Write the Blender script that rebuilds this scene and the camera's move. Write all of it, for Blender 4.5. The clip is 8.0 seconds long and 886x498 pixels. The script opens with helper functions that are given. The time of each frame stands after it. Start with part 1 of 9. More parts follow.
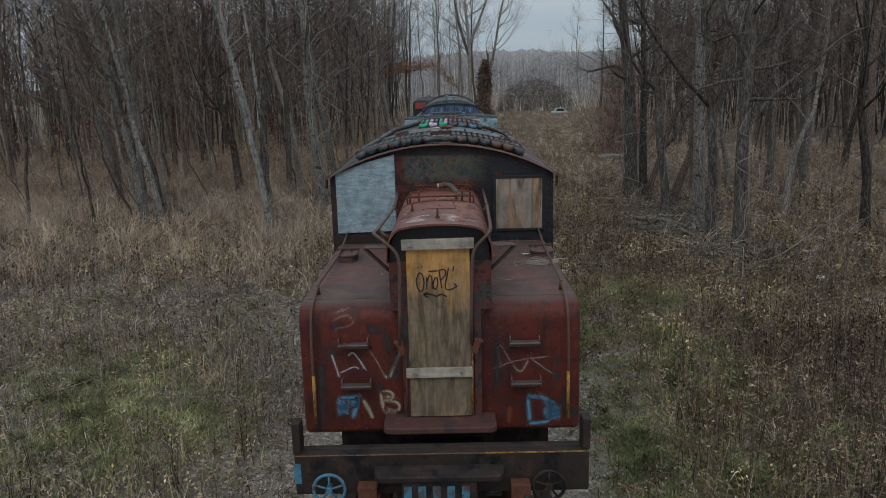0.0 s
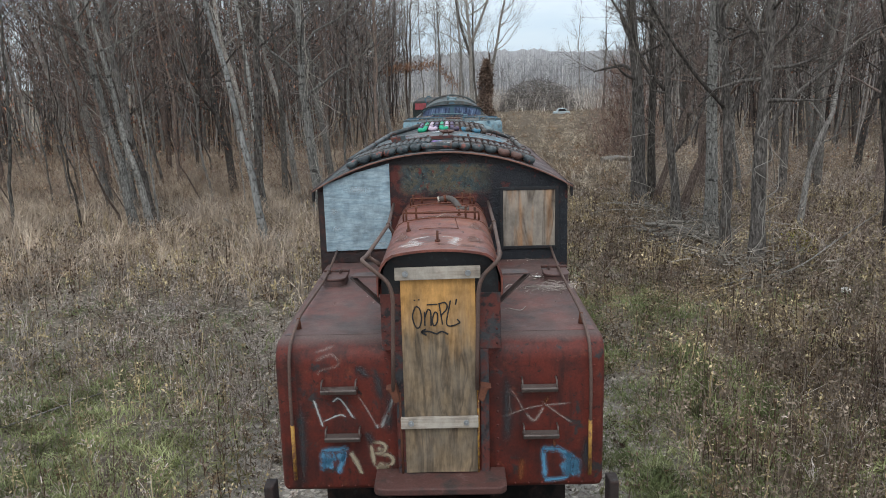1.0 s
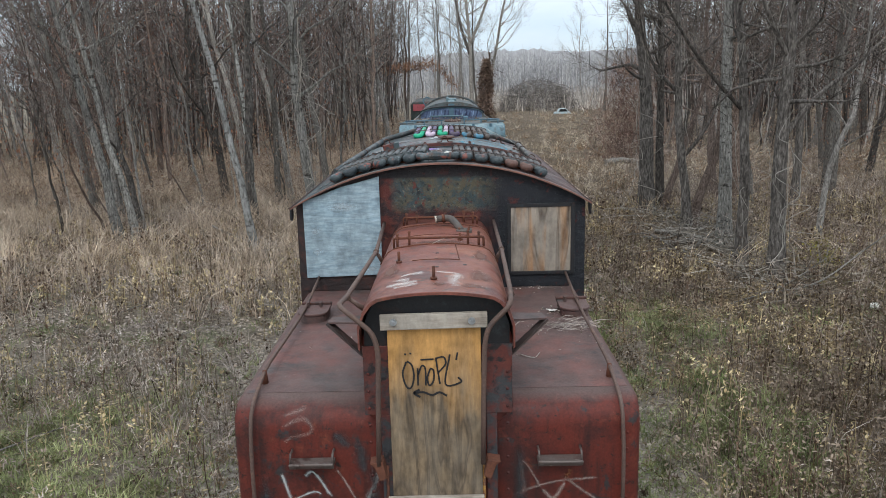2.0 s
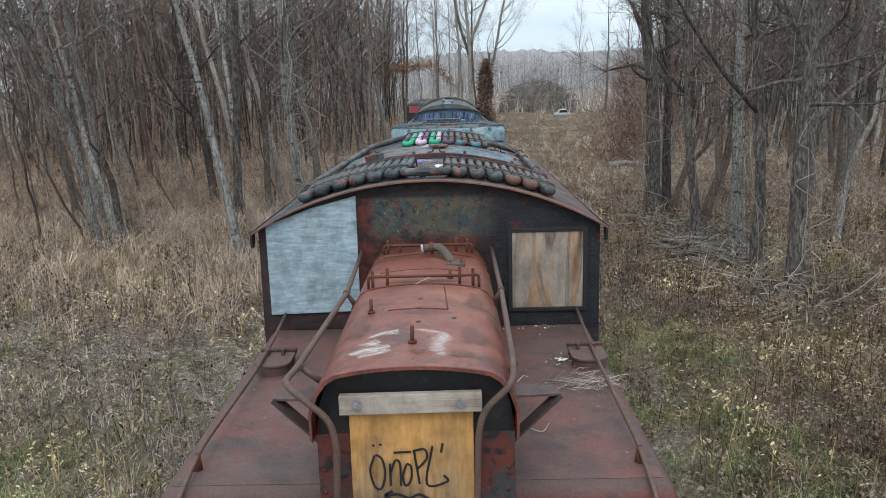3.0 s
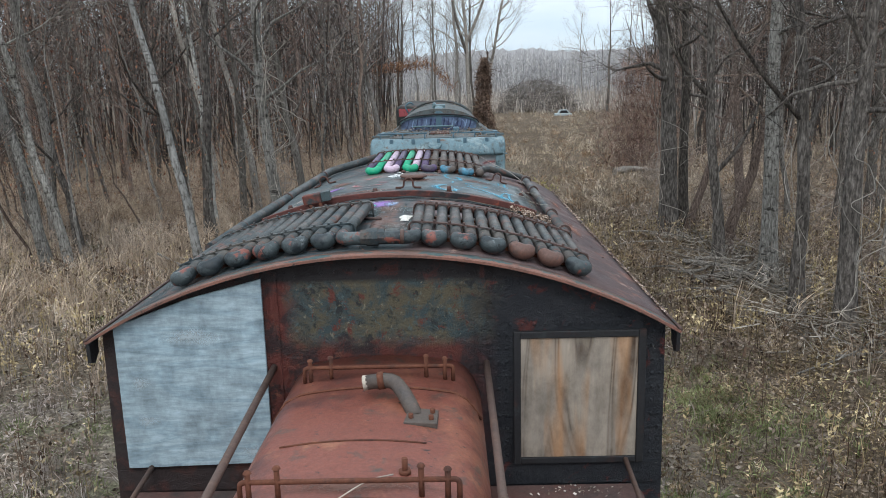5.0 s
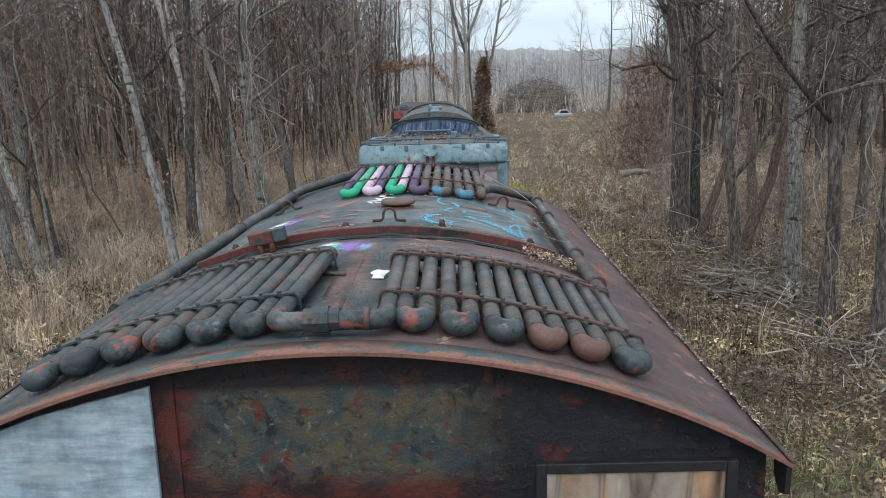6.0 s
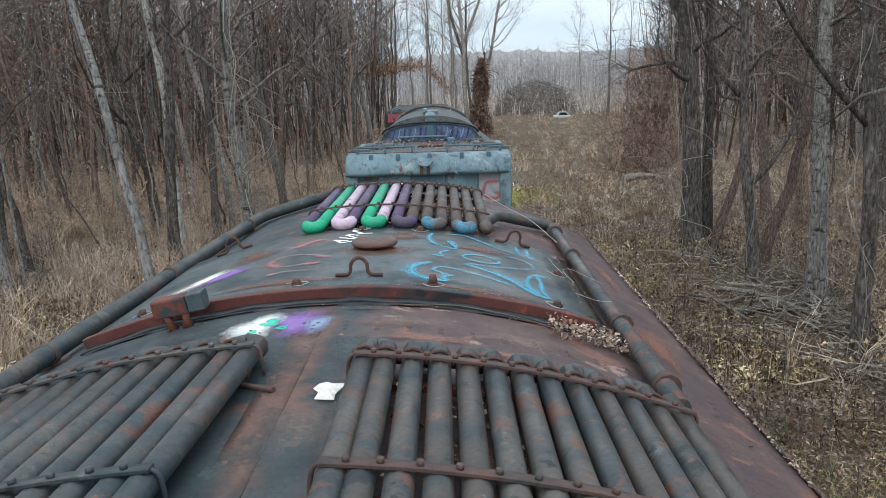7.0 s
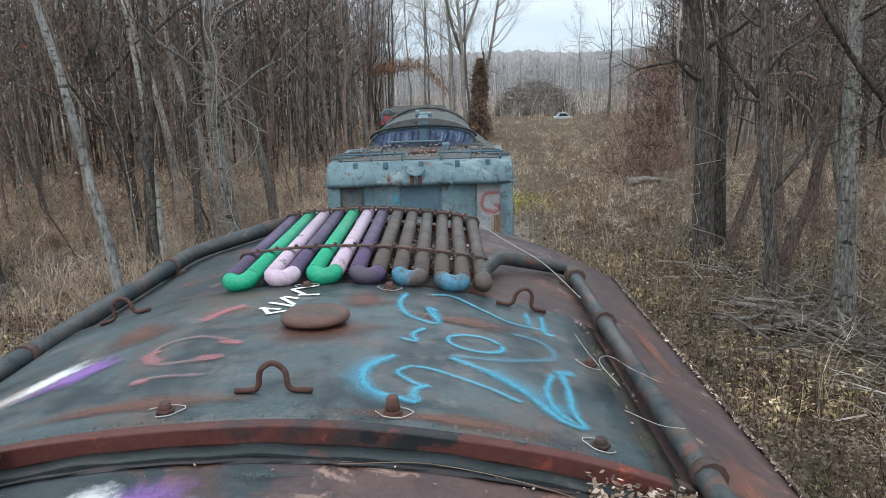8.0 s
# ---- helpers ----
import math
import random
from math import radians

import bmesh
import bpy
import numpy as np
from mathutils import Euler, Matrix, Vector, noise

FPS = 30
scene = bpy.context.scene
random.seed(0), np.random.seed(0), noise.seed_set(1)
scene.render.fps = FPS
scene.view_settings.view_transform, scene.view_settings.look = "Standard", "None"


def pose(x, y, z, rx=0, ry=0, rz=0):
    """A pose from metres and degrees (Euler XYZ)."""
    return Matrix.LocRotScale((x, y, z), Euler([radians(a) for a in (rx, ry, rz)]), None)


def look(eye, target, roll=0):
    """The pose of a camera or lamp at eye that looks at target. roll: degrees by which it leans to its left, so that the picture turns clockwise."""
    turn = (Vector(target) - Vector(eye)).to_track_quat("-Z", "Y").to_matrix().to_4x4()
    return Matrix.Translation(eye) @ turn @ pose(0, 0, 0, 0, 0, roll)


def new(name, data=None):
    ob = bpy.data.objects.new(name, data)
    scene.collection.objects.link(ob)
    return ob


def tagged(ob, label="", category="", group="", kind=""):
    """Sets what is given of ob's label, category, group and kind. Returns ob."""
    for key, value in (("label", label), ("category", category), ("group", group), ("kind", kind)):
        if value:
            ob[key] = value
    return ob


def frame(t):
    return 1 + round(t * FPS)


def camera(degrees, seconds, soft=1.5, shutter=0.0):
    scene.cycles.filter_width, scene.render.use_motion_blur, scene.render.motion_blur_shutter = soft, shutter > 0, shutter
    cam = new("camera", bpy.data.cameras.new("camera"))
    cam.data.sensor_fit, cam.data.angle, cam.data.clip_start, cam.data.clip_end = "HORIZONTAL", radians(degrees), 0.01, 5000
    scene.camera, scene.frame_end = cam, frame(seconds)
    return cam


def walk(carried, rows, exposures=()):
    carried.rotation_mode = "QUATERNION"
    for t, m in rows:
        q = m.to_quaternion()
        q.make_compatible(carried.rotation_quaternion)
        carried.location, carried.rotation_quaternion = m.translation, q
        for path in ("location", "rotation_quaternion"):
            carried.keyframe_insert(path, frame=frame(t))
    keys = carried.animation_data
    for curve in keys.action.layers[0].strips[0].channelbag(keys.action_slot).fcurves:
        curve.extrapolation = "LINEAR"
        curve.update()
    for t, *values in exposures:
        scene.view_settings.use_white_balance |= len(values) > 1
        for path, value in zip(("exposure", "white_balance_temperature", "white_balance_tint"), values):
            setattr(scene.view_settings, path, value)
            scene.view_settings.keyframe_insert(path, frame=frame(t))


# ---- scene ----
cam = camera(58.9, 8.0, soft=0.9)
PATH = [
    (0, (0.123, -2.264, 4.951), (0.099, -0.31, 4.527), -1.4),
    (0.5, (0.116, -1.708, 4.948), (0.091, 0.246, 4.523), -1.4),
    (1, (0.114, -1.121, 4.946), (0.088, 0.833, 4.522), -1.4),
    (1.5, (0.103, -0.501, 4.942), (0.078, 1.453, 4.518), -1.4),
    (2.8, (0.18, 1.175, 4.942), (0.154, 3.129, 4.519), -1.5),
    (3, (0.2, 1.42, 4.946), (0.176, 3.375, 4.523), -1.4),
    (3.5, (0.255, 2.071, 4.957), (0.233, 4.026, 4.535), -1.4),
    (4, (0.301, 2.736, 4.972), (0.279, 4.691, 4.549), -1.3),
    (4.5, (0.334, 3.42, 4.975), (0.313, 5.374, 4.551), -1.3),
    (5.8, (0.398, 5.282, 4.974), (0.378, 7.236, 4.549), -1.5),
    (6, (0.403, 5.555, 4.975), (0.384, 7.509, 4.55), -1.5),
    (6.5, (0.409, 6.241, 4.966), (0.392, 8.196, 4.544), -1.6),
    (7, (0.425, 6.919, 4.952), (0.411, 8.874, 4.532), -1.7),
    (7.5, (0.466, 7.584, 4.931), (0.453, 9.54, 4.512), -1.7),
    (8, (0.502, 8.24, 4.923), (0.49, 10.195, 4.505), -1.7),
]
walk(cam, [(t, look(eye, target, roll)) for t, eye, target, roll in PATH],
     exposures=[(0.0, -1.0), (0.5, -0.55), (1.0, -0.1), (1.5, 0.0), (8.0, 0.0)])

# ---- world and sun: a bright overcast sky with thin blue-grey cloud ----
world = bpy.data.worlds.new("overcast_sky")
scene.world = world
world.use_nodes = True
wn = world.node_tree
wn.nodes.clear()
w_out = wn.nodes.new("ShaderNodeOutputWorld")
w_mix = wn.nodes.new("ShaderNodeMixShader")
w_sky_bg = wn.nodes.new("ShaderNodeBackground")
w_cloud_bg = wn.nodes.new("ShaderNodeBackground")
w_sky = wn.nodes.new("ShaderNodeTexSky")
w_sky.sky_type = "NISHITA"
w_sky.sun_disc = False
w_sky.sun_elevation = radians(38)
w_sky.sun_rotation = radians(200)
w_tc = wn.nodes.new("ShaderNodeTexCoord")
w_map = wn.nodes.new("ShaderNodeMapping")
w_map.inputs["Scale"].default_value = (1.0, 1.0, 4.0)
w_noise = wn.nodes.new("ShaderNodeTexNoise")
w_noise.inputs["Scale"].default_value = 2.2
w_noise.inputs["Detail"].default_value = 7
w_ramp = wn.nodes.new("ShaderNodeValToRGB")
w_ramp.color_ramp.elements[0].position = 0.35
w_ramp.color_ramp.elements[0].color = (0.62, 0.76, 0.90, 1)
w_ramp.color_ramp.elements[1].position = 0.62
w_ramp.color_ramp.elements[1].color = (0.87, 0.95, 1.0, 1)
wn.links.new(w_tc.outputs["Generated"], w_map.inputs["Vector"])
wn.links.new(w_map.outputs["Vector"], w_noise.inputs["Vector"])
wn.links.new(w_noise.outputs["Fac"], w_ramp.inputs["Fac"])
wn.links.new(w_ramp.outputs["Color"], w_cloud_bg.inputs["Color"])
wn.links.new(w_sky.outputs["Color"], w_sky_bg.inputs["Color"])
w_sky_bg.inputs["Strength"].default_value = 0.08
w_sep = wn.nodes.new("ShaderNodeSeparateXYZ")
w_rise = wn.nodes.new("ShaderNodeMapRange")
w_rise.inputs["From Min"].default_value, w_rise.inputs["From Max"].default_value = 0.0, 0.8
w_rise.inputs["To Min"].default_value, w_rise.inputs["To Max"].default_value = 1.15, 2.15
wn.links.new(w_tc.outputs["Generated"], w_sep.inputs[0])
wn.links.new(w_sep.outputs[2], w_rise.inputs["Value"])
wn.links.new(w_rise.outputs["Result"], w_cloud_bg.inputs["Strength"])
w_mix.inputs["Fac"].default_value = 0.85
wn.links.new(w_sky_bg.outputs[0], w_mix.inputs[1])
wn.links.new(w_cloud_bg.outputs[0], w_mix.inputs[2])
wn.links.new(w_mix.outputs[0], w_out.inputs["Surface"])

sun = new("sun", bpy.data.lights.new("sun", "SUN"))
sun.data.energy = 1.3
sun.data.angle = radians(25)
sun.data.color = (1.0, 0.97, 0.93)
sun.matrix_world = look((0, 0, 30), (4, 22, 0))


# ---- materials ----
def ramp(nt, fac, stops):
    r = nt.nodes.new("ShaderNodeValToRGB")
    while len(r.color_ramp.elements) < len(stops):
        r.color_ramp.elements.new(0.5)
    for e, (p, c) in zip(r.color_ramp.elements, stops):
        e.position, e.color = p, (*c, 1)
    nt.links.new(fac, r.inputs["Fac"])
    return r.outputs["Color"]


def tex_noise(nt, vec, scale, detail=6.0, rough=0.6, distort=0.0):
    n = nt.nodes.new("ShaderNodeTexNoise")
    n.inputs["Scale"].default_value = scale
    n.inputs["Detail"].default_value = detail
    n.inputs["Roughness"].default_value = rough
    n.inputs["Distortion"].default_value = distort
    if vec is not None:
        nt.links.new(vec, n.inputs["Vector"])
    return n.outputs["Fac"]


def stretch(nt, vec, s, offset=(0, 0, 0)):
    m = nt.nodes.new("ShaderNodeMapping")
    m.inputs["Scale"].default_value = s
    m.inputs["Location"].default_value = offset
    nt.links.new(vec, m.inputs["Vector"])
    return m.outputs["Vector"]


def mixed(nt, fac, a, b, mode="MIX"):
    m = nt.nodes.new("ShaderNodeMix")
    m.data_type, m.blend_type = "RGBA", mode
    for socket, value in ((m.inputs[0], fac), (m.inputs[6], a), (m.inputs[7], b)):
        if isinstance(value, (int, float)):
            socket.default_value = value
        elif isinstance(value, tuple):
            socket.default_value = (*value, 1)
        else:
            nt.links.new(value, socket)
    return m.outputs[2]


def start(name):
    m = bpy.data.materials.new(name)
    m.use_nodes = True
    nt = m.node_tree
    b = nt.nodes["Principled BSDF"]
    tc = nt.nodes.new("ShaderNodeTexCoord")
    return m, nt, b, tc.outputs["Object"]


def bump(nt, b, height, strength, distance=0.01):
    n = nt.nodes.new("ShaderNodeBump")
    n.inputs["Strength"].default_value = strength
    n.inputs["Distance"].default_value = distance
    nt.links.new(height, n.inputs["Height"])
    nt.links.new(n.outputs["Normal"], b.inputs["Normal"])


def worn(name, base, patches=(), streak=None, rough=(0.45, 0.8), metal=0.0, grain=0.25, relief=0.25, spec=0.4, top=None):
    """Weathered metal or paint. patches: (colour, size per metre, from, to) laid over the base in turn by noise; streak: a colour that runs down it; top: (colour, from height, to height), dust and bare metal on the upper face."""
    m, nt, b, vec = start(name)
    col = mixed(nt, tex_noise(nt, vec, 1.7, 5), tuple(0.78 * c for c in base), tuple(min(1, 1.22 * c) for c in base))
    for i, (c, size, lo, hi) in enumerate(patches):
        v = stretch(nt, vec, (1, 1, 1), (7.3 * i, 3.1 * i, 1.7 * i))
        k = ramp(nt, tex_noise(nt, v, size, 9, 0.68, 0.3), [(lo, (0, 0, 0)), (hi, (1, 1, 1))])
        col = mixed(nt, k, col, c)
    if streak:
        k = ramp(nt, tex_noise(nt, stretch(nt, vec, (9, 9, 0.9)), 1.6, 6), [(0.52, (0, 0, 0)), (0.72, (0.75, 0.75, 0.75))])
        col = mixed(nt, k, col, streak)
    if top:
        sep = nt.nodes.new("ShaderNodeSeparateXYZ")
        nt.links.new(vec, sep.inputs[0])
        add = nt.nodes.new("ShaderNodeMath")
        add.operation = "MULTIPLY_ADD"
        add.inputs[1].default_value = 0.09
        nt.links.new(tex_noise(nt, vec, 5, 6, 0.65), add.inputs[0])
        nt.links.new(sep.outputs[2], add.inputs[2])
        k = nt.nodes.new("ShaderNodeMapRange")
        k.inputs["From Min"].default_value, k.inputs["From Max"].default_value = top[1] + 0.045, top[2] + 0.045
        nt.links.new(add.outputs[0], k.inputs["Value"])
        dust = mixed(nt, tex_noise(nt, stretch(nt, vec, (1, 1, 1), (4, 8, 2)), 4, 6), tuple(0.7 * c for c in top[0]), tuple(1.3 * c for c in top[0]))
        col = mixed(nt, k.outputs["Result"], col, dust)
    fine = tex_noise(nt, vec, 60, 6, 0.7)
    k = ramp(nt, fine, [(0.3, (1 - grain,) * 3), (0.7, (1 + grain,) * 3)])
    col = mixed(nt, 1.0, col, k, "MULTIPLY")
    nt.links.new(col, b.inputs["Base Color"])
    r = nt.nodes.new("ShaderNodeMapRange")
    nt.links.new(tex_noise(nt, vec, 5, 7), r.inputs["Value"])
    r.inputs["From Min"].default_value, r.inputs["From Max"].default_value = 0.3, 0.7
    r.inputs["To Min"].default_value, r.inputs["To Max"].default_value = rough
    nt.links.new(r.outputs["Result"], b.inputs["Roughness"])
    b.inputs["Metallic"].default_value = metal
    b.inputs["Specular IOR Level"].default_value = spec
    bump(nt, b, tex_noise(nt, vec, 22, 8, 0.7), relief, 0.012)
    return m


def woody(name, light, dark, along=(14, 14, 0.9), bands=9.0, grey=None, rough=0.75, warm=None, sheltered=None):
    """Plywood or board with long figured grain."""
    m, nt, b, vec = start(name)
    n = tex_noise(nt, stretch(nt, vec, along), 0.55, 3, 0.5, 0.4)
    mul = nt.nodes.new("ShaderNodeMath")
    mul.operation = "MULTIPLY"
    mul.inputs[1].default_value = bands
    nt.links.new(n, mul.inputs[0])
    fr = nt.nodes.new("ShaderNodeMath")
    fr.operation = "PINGPONG"
    fr.inputs[1].default_value = 0.5
    nt.links.new(mul.outputs[0], fr.inputs[0])
    col = ramp(nt, fr.outputs[0], [(0.0, light), (0.26, tuple(0.8 * a + 0.2 * d for a, d in zip(light, dark))), (0.40, dark), (0.47, tuple(0.45 * a + 0.55 * d for a, d in zip(light, dark)))])
    fib = tex_noise(nt, stretch(nt, vec, tuple(6 * a for a in along)), 2.0, 5)
    col = mixed(nt, 1.0, col, ramp(nt, fib, [(0.3, (0.75,) * 3), (0.7, (1.2,) * 3)]), "MULTIPLY")
    if grey:
        k = ramp(nt, tex_noise(nt, stretch(nt, vec, (2.2, 2.2, 1.1)), 1.6, 7, 0.65), [(0.36, (0, 0, 0)), (0.62, (0.85,) * 3)])
        col = mixed(nt, k, col, grey)
    if warm:
        k = ramp(nt, tex_noise(nt, stretch(nt, vec, (5, 5, 0.6), (3, 1, 2)), 1.0, 3), [(0.50, (0, 0, 0)), (0.66, (0.75,) * 3)])
        col = mixed(nt, k, col, warm)
    if sheltered:
        sep = nt.nodes.new("ShaderNodeSeparateXYZ")
        nt.links.new(vec, sep.inputs[0])
        add = nt.nodes.new("ShaderNodeMath")
        add.operation = "MULTIPLY_ADD"
        add.inputs[1].default_value = 0.9
        nt.links.new(tex_noise(nt, stretch(nt, vec, (8, 8, 1.5)), 1.0, 5), add.inputs[0])
        nt.links.new(sep.outputs[2], add.inputs[2])
        mr = nt.nodes.new("ShaderNodeMapRange")
        mr.inputs["From Min"].default_value, mr.inputs["From Max"].default_value = 3.22, 3.75
        nt.links.new(add.outputs[0], mr.inputs["Value"])
        col = mixed(nt, mr.outputs["Result"], col, sheltered)
        col = mixed(nt, 1.0, col, ramp(nt, fib, [(0.3, (0.85,) * 3), (0.7, (1.12,) * 3)]), "MULTIPLY")
    blotch = tex_noise(nt, stretch(nt, vec, (3, 3, 2)), 2.2, 6, 0.7)
    col = mixed(nt, 1.0, col, ramp(nt, blotch, [(0.34, (0.62,) * 3), (0.6, (1.08,) * 3)]), "MULTIPLY")
    nt.links.new(col, b.inputs["Base Color"])
    b.inputs["Roughness"].default_value = rough
    b.inputs["Specular IOR Level"].default_value = 0.25
    bump(nt, b, fib, 0.2, 0.004)
    return m


def scatter_mat(name, stops, rough=0.85, clump=0.0):
    """For joined small pieces: each island takes its own tone from the stops; with clump (clumps per metre) neighbours share most of their tone."""
    m, nt, b, vec = start(name)
    g = nt.nodes.new("ShaderNodeNewGeometry")
    fac = g.outputs["Random Per Island"]
    if clump:
        vor = nt.nodes.new("ShaderNodeTexVoronoi")
        vor.inputs["Scale"].default_value = clump
        nt.links.new(stretch(nt, vec, (1, 1, 0.15)), vor.inputs["Vector"])
        sep = nt.nodes.new("ShaderNodeSeparateColor")
        nt.links.new(vor.outputs["Color"], sep.inputs["Color"])
        mx = nt.nodes.new("ShaderNodeMix")
        mx.inputs[0].default_value = 0.52
        nt.links.new(fac, mx.inputs[2])
        nt.links.new(sep.outputs[0], mx.inputs[3])
        fac = mx.outputs[0]
    col = ramp(nt, fac, stops)
    if not clump:
        info = nt.nodes.new("ShaderNodeObjectInfo")
        col = mixed(nt, 1.0, col, ramp(nt, info.outputs["Random"], [(0.0, (0.66,) * 3), (0.5, (0.98,) * 3), (1.0, (1.32,) * 3)]), "MULTIPLY")
    patch = tex_noise(nt, vec, 0.35, 4)
    col = mixed(nt, 1.0, col, ramp(nt, patch, [(0.3, (0.70, 0.70, 0.73)), (0.7, (1.25, 1.21, 1.13))]), "MULTIPLY")
    tuft = tex_noise(nt, vec, 1.7, 4, 0.65)
    col = mixed(nt, 1.0, col, ramp(nt, tuft, [(0.34, (0.46, 0.45, 0.44)), (0.66, (1.46, 1.45, 1.42))]), "MULTIPLY")
    nt.links.new(col, b.inputs["Base Color"])
    b.inputs["Roughness"].default_value = rough
    b.inputs["Specular IOR Level"].default_value = 0.15
    return m


def bark(name, a, b_, c, scale=1.0, scars=False):
    """Bark: long furrows, pale lichen, each tree a little different."""
    m, nt, b, vec = start(name)
    info = nt.nodes.new("ShaderNodeObjectInfo")
    furrow = tex_noise(nt, stretch(nt, vec, (30 * scale, 30 * scale, 8 * scale)), 1.0, 7, 0.65, 0.4)
    col = ramp(nt, furrow, [(0.34, a), (0.5, b_), (0.68, c)])
    if scars:
        k = ramp(nt, tex_noise(nt, stretch(nt, vec, (3.5, 3.5, 9)), 1.0, 5, 0.6), [(0.56, (1, 1, 1)), (0.66, (0.25, 0.24, 0.23))])
        col = mixed(nt, 1.0, col, k, "MULTIPLY")
    big = tex_noise(nt, stretch(nt, vec, (1, 1, 0.5)), 1.3, 4)
    col = mixed(nt, 1.0, col, ramp(nt, big, [(0.3, (0.7,) * 3), (0.7, (1.25,) * 3)]), "MULTIPLY")
    tone = ramp(nt, info.outputs["Random"], [(0.0, (0.50, 0.48, 0.46)), (0.5, (0.98, 0.98, 0.98)), (1.0, (1.50, 1.47, 1.42))])
    col = mixed(nt, 1.0, col, tone, "MULTIPLY")
    nt.links.new(col, b.inputs["Base Color"])
    b.inputs["Roughness"].default_value = 0.9
    b.inputs["Specular IOR Level"].default_value = 0.15
    bump(nt, b, furrow, 0.6, 0.03)
    return m


def spray(name, colour, cover=0.95, noise_amount=0.5):
    """Spray paint: dense in the middle of the line, breaking up towards its edge."""
    m, nt, b, vec = start(name)
    at = nt.nodes.new("ShaderNodeAttribute")
    at.attribute_name = "dense"
    n = tex_noise(nt, vec, 55, 6, 0.75)
    n2 = tex_noise(nt, vec, 11, 6, 0.7)
    add = nt.nodes.new("ShaderNodeMath")
    add.operation = "MULTIPLY_ADD"
    add.inputs[1].default_value = noise_amount
    nt.links.new(n, add.inputs[0])
    nt.links.new(at.outputs["Fac"], add.inputs[2])
    add2 = nt.nodes.new("ShaderNodeMath")
    add2.operation = "MULTIPLY_ADD"
    add2.inputs[1].default_value = 0.7
    nt.links.new(n2, add2.inputs[0])
    nt.links.new(add.outputs[0], add2.inputs[2])
    mr = nt.nodes.new("ShaderNodeMapRange")
    low = 0.5 * noise_amount + 0.35 + 0.14
    mr.inputs["From Min"].default_value = low
    mr.inputs["From Max"].default_value = low + 0.5 + 0.25 * noise_amount
    mr.inputs["To Max"].default_value = cover
    nt.links.new(add2.outputs[0], mr.inputs["Value"])
    nt.links.new(mr.outputs["Result"], b.inputs["Alpha"])
    b.inputs["Base Color"].default_value = (*colour, 1)
    b.inputs["Roughness"].default_value = 0.55
    return m


RUST = (0.115, 0.045, 0.028)
M_RED = worn("red_oxide_paint", (0.112, 0.022, 0.015), [((0.062, 0.018, 0.015), 3.0, 0.44, 0.60), ((0.036, 0.033, 0.034), 6.0, 0.58, 0.65), ((0.15, 0.040, 0.024), 9.0, 0.58, 0.70), ((0.022, 0.015, 0.014), 18.0, 0.58, 0.66), ((0.022, 0.015, 0.014), 1.8, 0.54, 0.70)], streak=(0.028, 0.013, 0.012), rough=(0.45, 0.75), relief=0.22, spec=0.25)
M_HOOD = worn("red_hood_paint", (0.112, 0.022, 0.015), [((0.062, 0.018, 0.015), 3.0, 0.44, 0.60), ((0.036, 0.033, 0.034), 6.0, 0.58, 0.65), ((0.15, 0.040, 0.024), 9.0, 0.58, 0.70), ((0.022, 0.015, 0.014), 18.0, 0.58, 0.66), ((0.022, 0.015, 0.014), 1.8, 0.54, 0.70)], streak=(0.026, 0.013, 0.012), rough=(0.45, 0.75), relief=0.22, spec=0.25, top=((0.098, 0.062, 0.055), 2.762, 2.818))
M_DECK = worn("rusty_deck", (0.100, 0.060, 0.054), [((0.150, 0.060, 0.050), 1.4, 0.46, 0.62), ((0.045, 0.040, 0.040), 4.5, 0.52, 0.68), ((0.055, 0.045, 0.042), 1.5, 0.50, 0.66), ((0.17, 0.14, 0.12), 30.0, 0.63, 0.75)], rough=(0.45, 0.8))
M_NOSE = worn("faded_red_roof_paint", (0.180, 0.058, 0.041), [((0.095, 0.034, 0.028), 2.6, 0.48, 0.60), ((0.25, 0.095, 0.058), 2.0, 0.52, 0.66), ((0.070, 0.055, 0.046), 7.0, 0.57, 0.66), ((0.26, 0.11, 0.066), 6.0, 0.60, 0.70), ((0.028, 0.022, 0.022), 20.0, 0.61, 0.67), ((0.30, 0.14, 0.095), 28.0, 0.64, 0.70)], rough=(0.30, 0.58), relief=0.25)
M_BLACK = worn("black_flaked_paint", (0.015, 0.015, 0.017), [((0.035, 0.018, 0.016), 7.0, 0.56, 0.66), ((0.030, 0.036, 0.040), 9.0, 0.58, 0.68)], rough=(0.4, 0.7), relief=0.4)


